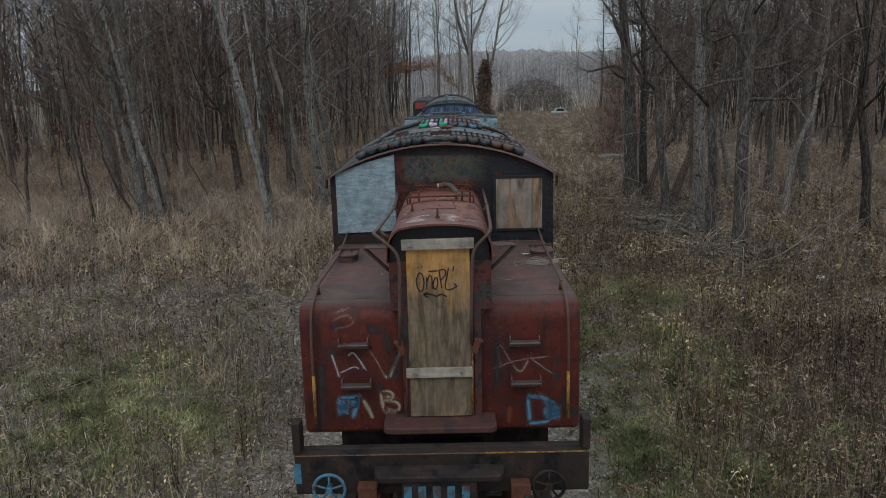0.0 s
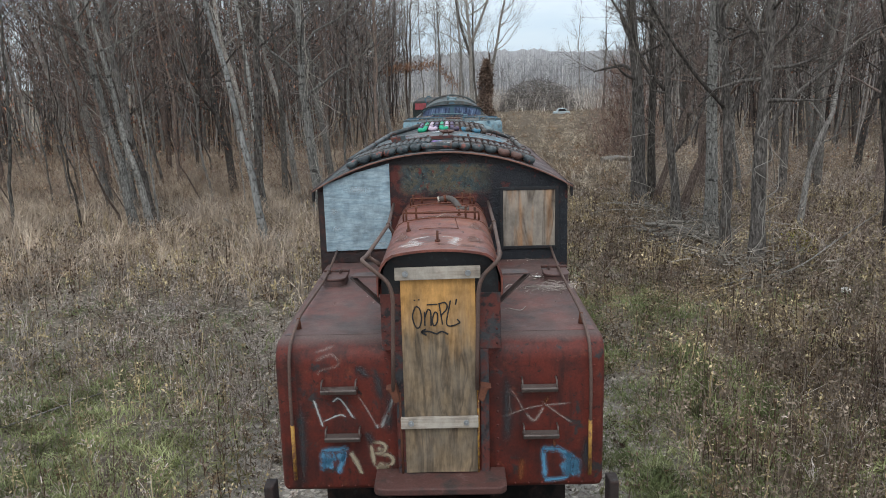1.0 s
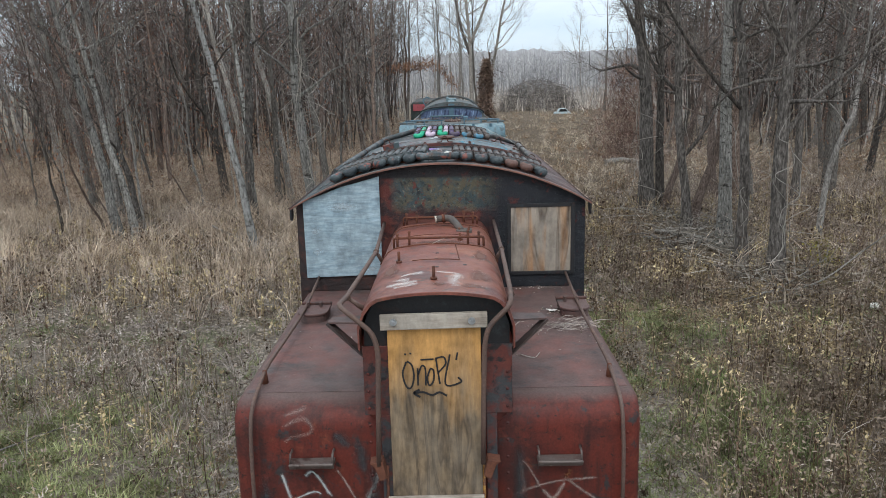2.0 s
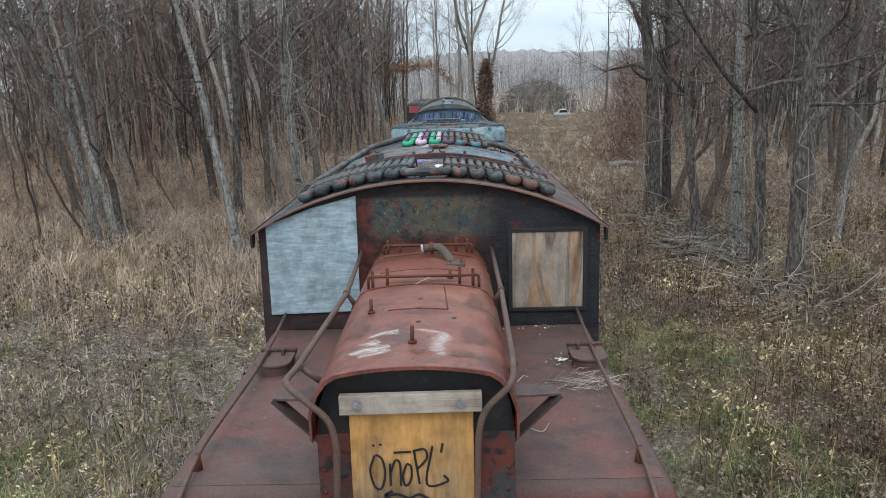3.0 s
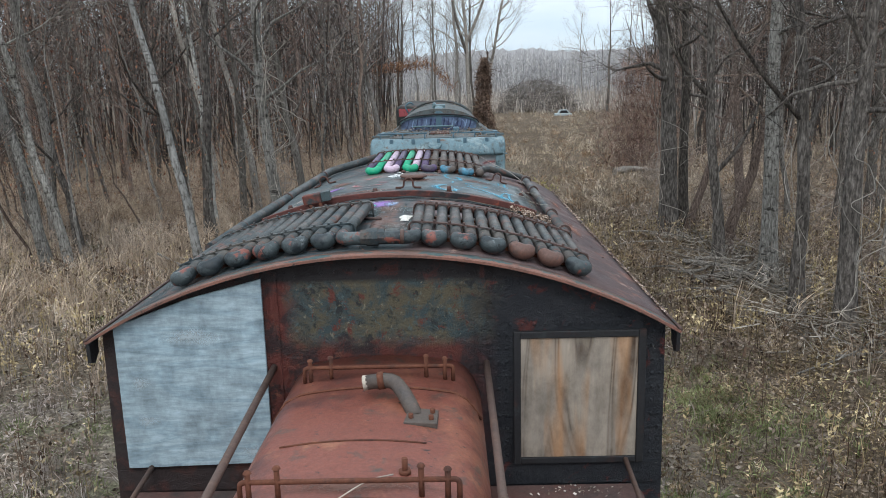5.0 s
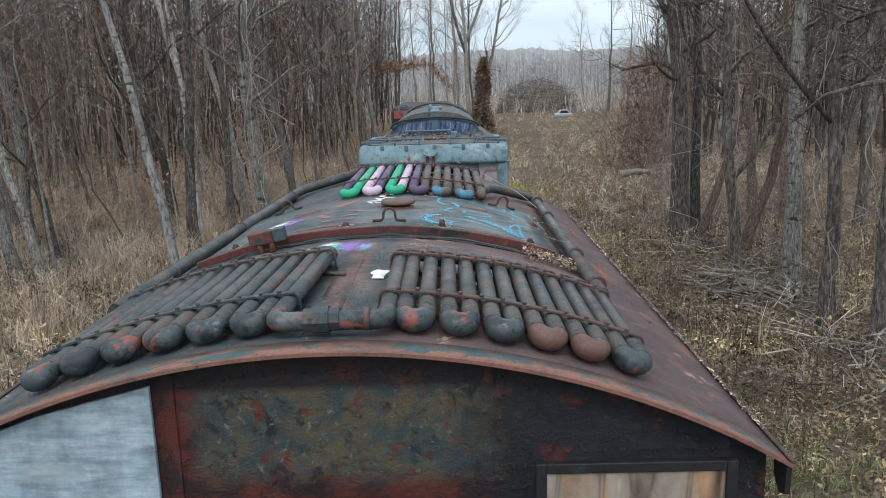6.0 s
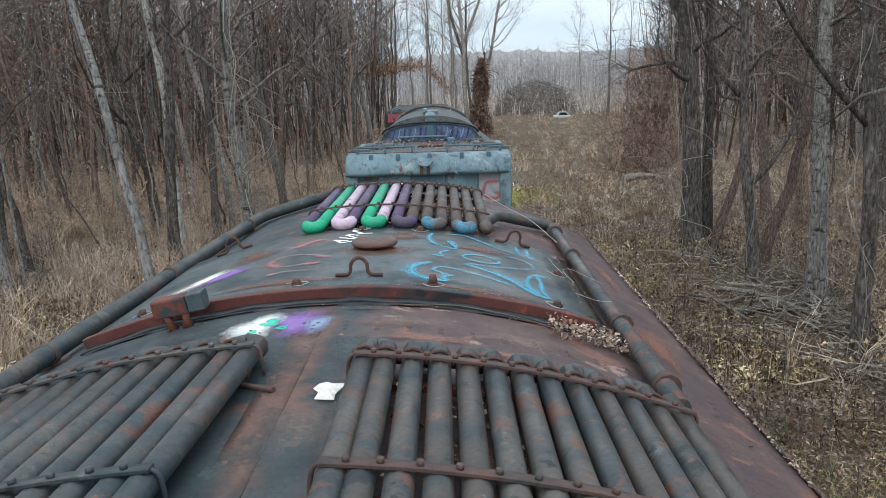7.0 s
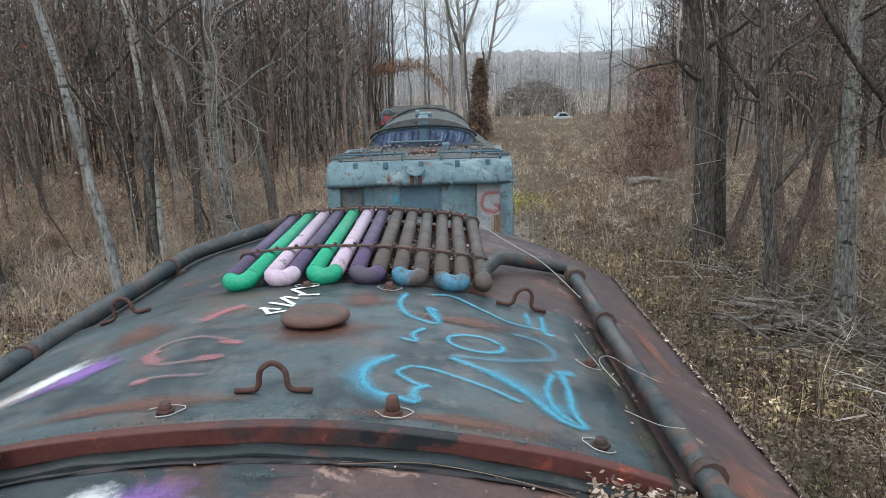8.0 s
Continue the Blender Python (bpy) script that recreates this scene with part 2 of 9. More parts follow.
def paint_borders(nt, vec):
    """Node helpers for old paint: flakes of one size, ragged borders along an axis, and products of the two."""
    sep = nt.nodes.new("ShaderNodeSeparateXYZ")
    nt.links.new(vec, sep.inputs[0])

    def flakes(size, lo, hi, off):
        return ramp(nt, tex_noise(nt, stretch(nt, vec, (1, 1, 1), off), size, 9, 0.72, 0.5), [(lo, (0, 0, 0)), (hi, (1, 1, 1))])

    def zone(axis, lo, hi, amount, off):
        """1 on the far side of a ragged border between lo and hi."""
        add = nt.nodes.new("ShaderNodeMath")
        add.operation = "MULTIPLY_ADD"
        add.inputs[1].default_value = amount
        nt.links.new(tex_noise(nt, stretch(nt, vec, (1, 1, 1), off), 7, 7, 0.7), add.inputs[0])
        nt.links.new(sep.outputs[axis], add.inputs[2])
        k = nt.nodes.new("ShaderNodeMapRange")
        k.inputs["From Min"].default_value, k.inputs["From Max"].default_value = lo + 0.5 * amount, hi + 0.5 * amount
        nt.links.new(add.outputs[0], k.inputs["Value"])
        return k.outputs["Result"]

    def times(p, q):
        n = nt.nodes.new("ShaderNodeMath")
        n.operation = "MULTIPLY"
        nt.links.new(p, n.inputs[0])
        nt.links.new(q, n.inputs[1])
        return n.outputs[0]

    return flakes, zone, times


def cab_wall_material():
    """Old riveted wall: a flaked teal and ochre field in the middle, red oxide below it and in the left column,
    blue-black elsewhere, the eave's shade painted across the top.
    """
    m, nt, b, vec = start("cab_wall_paint")
    flakes, zone, times = paint_borders(nt, vec)
    dark = mixed(nt, flakes(5, 0.45, 0.6, (1, 2, 3)), (0.014, 0.016, 0.021), (0.024, 0.026, 0.031))
    dark = mixed(nt, flakes(6, 0.585, 0.63, (4, 1, 9)), dark, (0.085, 0.022, 0.019))
    dark = mixed(nt, flakes(30, 0.64, 0.70, (2, 7, 1)), dark, (0.12, 0.115, 0.11))
    red = mixed(nt, flakes(8, 0.46, 0.56, (7, 3, 5)), (0.105, 0.027, 0.021), (0.030, 0.016, 0.017))
    red = mixed(nt, flakes(24, 0.58, 0.66, (3, 3, 8)), red, (0.15, 0.055, 0.035))
    field = mixed(nt, flakes(6, 0.44, 0.56, (5, 5, 2)), (0.042, 0.064, 0.070), (0.105, 0.090, 0.058))
    field = mixed(nt, flakes(9, 0.53, 0.60, (9, 2, 6)), field, (0.020, 0.024, 0.027))
    field = mixed(nt, flakes(13, 0.57, 0.63, (6, 8, 4)), field, (0.125, 0.034, 0.025))
    field = mixed(nt, flakes(22, 0.58, 0.64, (8, 4, 7)), field, (0.075, 0.115, 0.120))
    field = mixed(nt, flakes(34, 0.60, 0.66, (2, 6, 2)), field, (0.21, 0.19, 0.14))
    inside = times(zone(0, -0.50, -0.42, 0.16, (1, 0, 0)), zone(2, 3.60, 3.68, 0.12, (0, 0, 4)))
    right_of = zone(0, 0.36, 0.62, 0.30, (3, 1, 0))
    # the wall's top is coloured dark to carry the shade under the eave
    above = zone(2, 3.955, 3.985, 0.02, (0, 5, 0))
    col = mixed(nt, zone(0, 0.50, 0.72, 0.35, (2, 2, 2)), red, dark)
    col = mixed(nt, zone(0, -0.70, -0.58, 0.10, (6, 1, 3)), mixed(nt, flakes(7, 0.5, 0.62, (8, 1, 4)), (0.030, 0.021, 0.021), (0.070, 0.028, 0.023)), col)
    col = mixed(nt, inside, col, field)
    col = mixed(nt, right_of, col, dark)
    col = mixed(nt, above, col, mixed(nt, flakes(9, 0.56, 0.62, (3, 9, 1)), (0.022, 0.020, 0.022), (0.06, 0.022, 0.020)))
    nt.links.new(col, b.inputs["Base Color"])
    r = nt.nodes.new("ShaderNodeMapRange")
    nt.links.new(tex_noise(nt, vec, 9, 7), r.inputs["Value"])
    r.inputs["From Min"].default_value, r.inputs["From Max"].default_value = 0.3, 0.7
    r.inputs["To Min"].default_value, r.inputs["To Max"].default_value = 0.30, 0.75
    nt.links.new(r.outputs["Result"], b.inputs["Roughness"])
    b.inputs["Specular IOR Level"].default_value = 0.35
    bump(nt, b, tex_noise(nt, vec, 26, 8, 0.75, 0.6), 1.0, 0.02)
    return m


M_CAB = cab_wall_material()


def finish_paint(nt, b, vec, col, rough, relief):
    fine = ramp(nt, tex_noise(nt, vec, 60, 6, 0.7), [(0.3, (0.78, 0.78, 0.78)), (0.7, (1.22, 1.22, 1.22))])
    nt.links.new(mixed(nt, 1.0, col, fine, "MULTIPLY"), b.inputs["Base Color"])
    r = nt.nodes.new("ShaderNodeMapRange")
    nt.links.new(tex_noise(nt, vec, 5, 7), r.inputs["Value"])
    r.inputs["From Min"].default_value, r.inputs["From Max"].default_value = 0.3, 0.7
    r.inputs["To Min"].default_value, r.inputs["To Max"].default_value = rough
    nt.links.new(r.outputs["Result"], b.inputs["Roughness"])
    b.inputs["Specular IOR Level"].default_value = 0.35
    bump(nt, b, tex_noise(nt, vec, 22, 8, 0.7), relief, 0.012)


def roof_material():
    """Roof sheet: old teal paint over the crown and one flank, purple-brown primer on the other, a rusty seam between."""
    m, nt, b, vec = start("rusted_roof")
    flakes, zone, times = paint_borders(nt, vec)
    teal = mixed(nt, flakes(2.5, 0.44, 0.58, (1, 2, 3)), (0.022, 0.034, 0.040), (0.045, 0.056, 0.060))
    teal = mixed(nt, flakes(4.5, 0.55, 0.60, (4, 1, 9)), teal, (0.088, 0.052, 0.045))
    teal = mixed(nt, flakes(7, 0.60, 0.64, (8, 3, 2)), teal, (0.19, 0.098, 0.076))
    teal = mixed(nt, flakes(15, 0.60, 0.65, (2, 9, 1)), teal, (0.026, 0.026, 0.029))
    brown = mixed(nt, flakes(2.2, 0.42, 0.60, (7, 3, 5)), (0.064, 0.043, 0.044), (0.098, 0.060, 0.056))
    brown = mixed(nt, flakes(5, 0.57, 0.64, (3, 6, 8)), brown, (0.040, 0.034, 0.037))
    brown = mixed(nt, flakes(3.6, 0.56, 0.63, (9, 2, 6)), brown, (0.17, 0.080, 0.060))
    brown = mixed(nt, flakes(7, 0.60, 0.65, (5, 5, 1)), brown, (0.28, 0.185, 0.155))
    seam = mixed(nt, flakes(6, 0.45, 0.58, (6, 8, 4)), (0.13, 0.070, 0.056), (0.058, 0.042, 0.040))
    col = mixed(nt, zone(0, 0.06, 0.16, 0.35, (2, 2, 2)), teal, brown)
    strip = times(zone(0, -0.13, -0.10, 0.10, (3, 1, 0)), zone(1, 8.3, 8.5, 0.2, (0, 5, 0)))
    col = mixed(nt, strip, col, mixed(nt, zone(0, 0.0, 0.05, 0.22, (1, 0, 4)), seam, col))
    col = mixed(nt, flakes(32, 0.64, 0.69, (8, 8, 1)), col, (0.17, 0.13, 0.115))
    finish_paint(nt, b, vec, col, (0.38, 0.75), 0.5)
    return m


def front_band_material():
    """Salmon primer along the very edge, a broken teal stripe behind it, then brown."""
    m, nt, b, vec = start("salmon_teal_band")
    flakes, zone, times = paint_borders(nt, vec)
    salmon = mixed(nt, flakes(5, 0.46, 0.60, (1, 4, 3)), (0.205, 0.096, 0.072), (0.125, 0.070, 0.056))
    back = mixed(nt, flakes(6, 0.45, 0.60, (5, 1, 3)), (0.080, 0.056, 0.046), (0.14, 0.078, 0.058))
    teal = mixed(nt, flakes(9, 0.45, 0.6, (2, 7, 3)), (0.036, 0.068, 0.070), (0.066, 0.092, 0.088))
    col = mixed(nt, zone(1, 8.02, 8.035, 0.25, (4, 4, 0)), salmon, back)
    stripe = times(zone(1, 7.984, 7.992, 0.22, (7, 2, 0)), mixed(nt, zone(1, 8.022, 8.032, 0.22, (1, 8, 0)), (1, 1, 1), (0, 0, 0)))
    col = mixed(nt, times(stripe, flakes(3.0, 0.45, 0.50, (3, 3, 9))), col, teal)
    col = mixed(nt, flakes(18, 0.59, 0.65, (6, 2, 2)), col, (0.05, 0.038, 0.036))
    finish_paint(nt, b, vec, col, (0.45, 0.75), 0.3)
    return m


M_ROOF = roof_material()
M_BAND = front_band_material()
M_HATCH = worn("teal_grey_roof_paint", (0.057, 0.080, 0.087), [((0.105, 0.074, 0.062), 2.4, 0.51, 0.65), ((0.022, 0.034, 0.040), 3.2, 0.48, 0.60), ((0.13, 0.125, 0.12), 4.0, 0.55, 0.70), ((0.14, 0.07, 0.05), 9.0, 0.62, 0.72), ((0.15, 0.13, 0.115), 30.0, 0.64, 0.72), ((0.020, 0.024, 0.026), 22.0, 0.62, 0.70)], rough=(0.3, 0.6), relief=0.18)
M_PIPE = worn("dark_green_pipe_paint", (0.046, 0.052, 0.053), [((0.026, 0.040, 0.047), 5.0, 0.48, 0.60), ((0.080, 0.070, 0.062), 3.5, 0.50, 0.62), ((0.115, 0.055, 0.042), 6.0, 0.55, 0.62), ((0.12, 0.135, 0.14), 10.0, 0.60, 0.72), ((0.15, 0.062, 0.042), 17.0, 0.61, 0.68), ((0.014, 0.017, 0.019), 21.0, 0.58, 0.66)], rough=(0.32, 0.65), relief=0.3)
M_BEND = worn("blotched_pipe_bend", (0.044, 0.056, 0.060), [((0.016, 0.022, 0.027), 7.0, 0.50, 0.56), ((0.085, 0.105, 0.110), 8.0, 0.56, 0.64), ((0.19, 0.060, 0.045), 9.0, 0.57, 0.61), ((0.15, 0.17, 0.18), 19.0, 0.62, 0.68), ((0.014, 0.017, 0.019), 24.0, 0.60, 0.66)], rough=(0.32, 0.65), relief=0.35)
M_PIPE_WARM = worn("warm_grey_pipe_paint", (0.064, 0.055, 0.050), [((0.036, 0.046, 0.049), 5.0, 0.50, 0.58), ((0.105, 0.062, 0.050), 6.0, 0.55, 0.62), ((0.022, 0.026, 0.028), 11.0, 0.57, 0.63), ((0.15, 0.075, 0.055), 15.0, 0.61, 0.67), ((0.13, 0.13, 0.125), 26.0, 0.63, 0.70)], rough=(0.35, 0.68), relief=0.3)
M_PIPE_RED = worn("red_brown_pipe_paint", (0.105, 0.055, 0.043), [((0.040, 0.048, 0.047), 4.0, 0.50, 0.64), ((0.17, 0.075, 0.055), 6.0, 0.55, 0.70)], rough=(0.4, 0.7), relief=0.25)
M_PIPE_BROWN = worn("brown_pipe", (0.085, 0.066, 0.056), [((0.05, 0.046, 0.046), 6.0, 0.50, 0.66), ((0.13, 0.08, 0.06), 9.0, 0.58, 0.72)], rough=(0.45, 0.75))
M_GREEN = worn("green_spray_pipe", (0.01, 0.32, 0.17), [((0.02, 0.20, 0.12), 8.0, 0.55, 0.75), ((0.06, 0.06, 0.05), 14.0, 0.66, 0.76), ((0.05, 0.055, 0.05), 7.0, 0.60, 0.68)], rough=(0.4, 0.6), relief=0.15)
M_PINK = worn("pale_pink_spray_pipe", (0.52, 0.40, 0.49), [((0.38, 0.27, 0.38), 7.0, 0.52, 0.70), ((0.10, 0.07, 0.07), 14.0, 0.66, 0.76), ((0.10, 0.085, 0.085), 7.0, 0.59, 0.67)], rough=(0.4, 0.6), relief=0.15)
M_PURPLE = worn("purple_spray_pipe", (0.085, 0.055, 0.12), [((0.06, 0.05, 0.06), 6.0, 0.50, 0.68), ((0.13, 0.08, 0.17), 9.0, 0.58, 0.74), ((0.05, 0.045, 0.05), 6.0, 0.55, 0.66)], rough=(0.4, 0.65), relief=0.15)
M_RUST = worn("bare_rust", RUST, [((0.16, 0.065, 0.04), 6.0, 0.5, 0.7), ((0.05, 0.028, 0.024), 5.0, 0.52, 0.68)], rough=(0.7, 0.95), relief=0.4, spec=0.2)
M_RUST_RAIL = worn("rusty_handrail", (0.10, 0.062, 0.050), [((0.15, 0.085, 0.06), 9.0, 0.52, 0.7), ((0.06, 0.045, 0.042), 6.0, 0.54, 0.7)], rough=(0.55, 0.85), relief=0.3)
M_OLDRUST = worn("old_dark_rust", (0.078, 0.036, 0.029), [((0.13, 0.055, 0.036), 18.0, 0.55, 0.68), ((0.035, 0.026, 0.025), 11.0, 0.52, 0.66)], rough=(0.6, 0.9), relief=0.4)
M_FLANGE = worn("dark_red_flange", (0.090, 0.028, 0.023), [((0.040, 0.026, 0.026), 4.0, 0.54, 0.62), ((0.14, 0.040, 0.028), 7.0, 0.56, 0.68), ((0.014, 0.016, 0.018), 2.2, 0.58, 0.61), ((0.22, 0.05, 0.03), 11.0, 0.60, 0.68)], rough=(0.45, 0.8))
M_STRAP = worn("brown_strap", (0.074, 0.045, 0.039), [((0.13, 0.060, 0.046), 9.0, 0.52, 0.68), ((0.035, 0.036, 0.037), 6.0, 0.54, 0.68)], rough=(0.5, 0.85), relief=0.3)
M_STEEL = worn("galvanised_steel", (0.36, 0.37, 0.38), [((0.25, 0.25, 0.26), 12.0, 0.5, 0.7)], rough=(0.35, 0.55), metal=0.7, relief=0.05)
M_STEP = worn("grey_worn_steel", (0.115, 0.092, 0.083), [((0.10, 0.055, 0.045), 12.0, 0.54, 0.7), ((0.30, 0.28, 0.26), 16.0, 0.60, 0.72), ((0.05, 0.026, 0.022), 7.0, 0.55, 0.65)], rough=(0.35, 0.65), metal=0.2)
M_GRIME = worn("oily_black_grime", (0.030, 0.022, 0.020), [((0.060, 0.032, 0.026), 6.0, 0.54, 0.64), ((0.045, 0.042, 0.042), 9.0, 0.60, 0.68), ((0.009, 0.009, 0.010), 4.0, 0.50, 0.60)], rough=(0.5, 0.85), relief=0.4, spec=0.25)
M_FRAME = worn("grimy_frame", (0.050, 0.036, 0.033), [((0.085, 0.036, 0.028), 4.0, 0.50, 0.68), ((0.028, 0.026, 0.028), 3.0, 0.52, 0.66)], rough=(0.6, 0.9))
M_YELLOW = worn("faded_yellow_paint", (0.36, 0.19, 0.035), [((0.13, 0.05, 0.03), 20.0, 0.46, 0.60)], rough=(0.5, 0.8))
M_BLUE_LOCO = worn("pale_blue_loco_paint", (0.125, 0.200, 0.230), [((0.080, 0.140, 0.170), 1.8, 0.46, 0.60), ((0.22, 0.285, 0.30), 2.6, 0.53, 0.66), ((0.11, 0.068, 0.050), 5.0, 0.60, 0.68), ((0.055, 0.080, 0.088), 7.0, 0.56, 0.64), ((0.28, 0.32, 0.32), 10.0, 0.62, 0.70)], streak=(0.09, 0.10, 0.10), rough=(0.5, 0.8), relief=0.15)
M_BLUE_DK = worn("darker_blue_panel", (0.075, 0.135, 0.175), [((0.05, 0.09, 0.12), 4.0, 0.5, 0.7)], rough=(0.5, 0.8))
M_BLUE_ROOF = worn("grimy_blue_roof", (0.085, 0.105, 0.11), [((0.12, 0.085, 0.065), 4.0, 0.48, 0.64), ((0.055, 0.06, 0.06), 7.0, 0.5, 0.66), ((0.22, 0.20, 0.17), 22.0, 0.60, 0.72), ((0.035, 0.033, 0.032), 10.0, 0.54, 0.64)], rough=(0.6, 0.9))
M_WINDSHIELD = worn("sprayed_blue_windshield", (0.075, 0.11, 0.185), [((0.14, 0.20, 0.28), 6.0, 0.50, 0.66), ((0.03, 0.035, 0.07), 4.0, 0.52, 0.66)], rough=(0.25, 0.5), relief=0.05)
M_DOORPLY = woody("weathered_door_plywood", (0.285, 0.198, 0.117), (0.070, 0.045, 0.027), (4.5, 4.5, 0.55), 10, grey=(0.17, 0.138, 0.105), sheltered=(0.58, 0.31, 0.105))
M_WINPLY = woody("bare_window_plywood", (0.36, 0.30, 0.24), (0.070, 0.042, 0.027), (3.6, 3.6, 0.42), 11, grey=(0.27, 0.235, 0.20), warm=(0.44, 0.22, 0.095))
M_PLYBLUE = woody("pale_blue_painted_plywood", (0.335, 0.425, 0.475), (0.255, 0.345, 0.40), (0.9, 0.9, 5.0), 11)
M_PLANK = woody("weathered_pale_plank", (0.42, 0.36, 0.30), (0.28, 0.22, 0.175), (1.2, 8, 22), 4, grey=(0.40, 0.36, 0.31))
M_RAGLEAF = worn("bleached_leaf", (0.66, 0.64, 0.60), [((0.45, 0.42, 0.36), 30.0, 0.5, 0.7)], rough=(0.7, 0.9), relief=0.05)
SP_BLUE = spray("sky_blue_spray", (0.07, 0.40, 0.57), cover=0.66, noise_amount=1.3)
SP_HAZE = spray("blue_overspray", (0.10, 0.34, 0.48), cover=0.35, noise_amount=1.0)
SP_PINK_THIN = spray("thin_pink_spray", (0.36, 0.22, 0.23), cover=0.45, noise_amount=1.2)
SP_CYAN = spray("cyan_spray", (0.11, 0.30, 0.46), cover=0.8, noise_amount=0.9)
SP_FROST = spray("frosty_blue_paint", (0.50, 0.58, 0.62), cover=0.5, noise_amount=1.1)
SP_CHALK = spray("chalky_drips", (0.55, 0.56, 0.55), cover=0.6, noise_amount=1.2)
SP_PATCHY = spray("patchy_white_paint", (0.66, 0.60, 0.56), cover=0.62, noise_amount=2.6)
SP_WHITE = spray("white_spray", (0.80, 0.82, 0.82))
SP_WHITE_THIN = spray("thin_white_spray", (0.62, 0.53, 0.49), cover=0.5, noise_amount=0.9)
SP_SCRAWL = spray("worn_scrawl", (0.46, 0.36, 0.32), cover=0.42, noise_amount=1.3)
SP_PINK = spray("faded_pink_spray", (0.50, 0.17, 0.19), cover=0.55)
SP_CREAM = spray("cream_spray", (0.46, 0.38, 0.27), cover=0.7)
SP_BLACK = spray("black_marker", (0.012, 0.012, 0.014), cover=1.0, noise_amount=0.15)
SP_PURPLE = spray("violet_spray", (0.26, 0.13, 0.42), cover=0.85)
SP_MINT = spray("mint_spray", (0.02, 0.52, 0.36))
SP_RED = spray("red_spray", (0.42, 0.07, 0.07), cover=0.6, noise_amount=1.0)
SP_NAVY = spray("navy_spray", (0.022, 0.03, 0.10), cover=0.8)
SP_PALEBLUE = spray("pale_blue_spray", (0.26, 0.36, 0.55), cover=0.75)
SP_DIRT = spray("rust_stain", (0.14, 0.06, 0.04), cover=0.75)


# ---- mesh helpers ----
class Mesh:
    """Collects faces of one part; make() turns them into one object."""

    def __init__(self):
        self.v, self.f, self.s = [], [], []

    def add(self, verts, faces, smooth=False):
        o = len(self.v)
        self.v += [tuple(p) for p in verts]
        self.f += [tuple(i + o for i in f) for f in faces]
        self.s += [smooth] * len(faces)
        return self

    def box(self, x0, x1, y0, y1, z0, z1, m=None):
        vs = [Vector((x, y, z)) for z in (z0, z1) for y in (y0, y1) for x in (x0, x1)]
        if m is not None:
            vs = [m @ p for p in vs]
        return self.add(vs, [(0, 2, 3, 1), (4, 5, 7, 6), (0, 1, 5, 4), (2, 6, 7, 3), (0, 4, 6, 2), (1, 3, 7, 5)])

    def tube(self, pts, r, n=8, cap=True, smooth=True):
        pts = [Vector(p) for p in pts]
        rs = r if isinstance(r, (list, tuple)) else [r] * len(pts)
        side = None
        verts, faces = [], []
        for i, p in enumerate(pts):
            d = (pts[min(i + 1, len(pts) - 1)] - pts[max(i - 1, 0)]).normalized()
            if side is None:
                side = d.orthogonal().normalized()
            side = (side - d * side.dot(d)).normalized()
            up = d.cross(side)
            verts += [p + rs[i] * (math.cos(2 * math.pi * k / n) * side + math.sin(2 * math.pi * k / n) * up) for k in range(n)]
        for i in range(len(pts) - 1):
            faces += [(i * n + k, i * n + (k + 1) % n, (i + 1) * n + (k + 1) % n, (i + 1) * n + k) for k in range(n)]
        self.add(verts, faces, smooth)
        if cap:
            o = len(self.v) - len(verts)
            self.f += [tuple(o + k for k in reversed(range(n))), tuple(o + (len(pts) - 1) * n + k for k in range(n))]
            self.s += [False, False]
        return self

    def shell(self, top, bottom, us, vs, smooth=True):
        """A sheet between two surfaces given as functions of u, v."""
        nu, nv = len(us), len(vs)
        verts = [top(u, v) for u in us for v in vs] + [bottom(u, v) for u in us for v in vs]
        k = nu * nv
        faces = []
        for i in range(nu - 1):
            for j in range(nv - 1):
                a, b, c, d = i * nv + j, (i + 1) * nv + j, (i + 1) * nv + j + 1, i * nv + j + 1
                faces += [(a, b, c, d), (k + d, k + c, k + b, k + a)]
        self.add(verts, faces, smooth)
        o = len(self.v) - 2 * k
        rim = [i * nv for i in range(nu)] + [(nu - 1) * nv + j for j in range(1, nv)] + [i * nv + nv - 1 for i in reversed(range(nu - 1))] + list(reversed(range(1, nv - 1)))
        for a, b in zip(rim, rim[1:] + rim[:1]):
            self.f.append((o + b, o + a, o + k + a, o + k + b))
            self.s.append(False)
        return self

    def prism(self, profile, a, b, axis="x", smooth=False):
        """A closed profile run from a to b along an axis."""
        def at(p, w):
            return {"x": (w, p[0], p[1]), "y": (p[0], w, p[1]), "z": (p[0], p[1], w)}[axis]
        n = len(profile)
        self.add([at(p, a) for p in profile] + [at(p, b) for p in profile], [(i, (i + 1) % n, n + (i + 1) % n, n + i) for i in range(n)], smooth)
        o = len(self.v) - 2 * n
        self.f += [tuple(o + i for i in reversed(range(n))), tuple(o + n + i for i in range(n))]
        self.s += [False, False]
        return self

    def dome(self, c, r, h, up=(0, 0, 1), n=7):
        """A low button: a rivet or bolt head."""
        up = Vector(up).normalized()
        a = up.orthogonal().normalized()
        b = up.cross(a)
        c = Vector(c)
        ring = [c + r * (math.cos(2 * math.pi * k / n) * a + math.sin(2 * math.pi * k / n) * b) for k in range(n)]
        ring2 = [c + 0.65 * (p - c) + up * 0.75 * h for p in ring]
        self.add(ring + ring2 + [c + up * h], [(k, (k + 1) % n, n + (k + 1) % n, n + k) for k in range(n)] + [(n + k, n + (k + 1) % n, 2 * n) for k in range(n)], True)
        return self

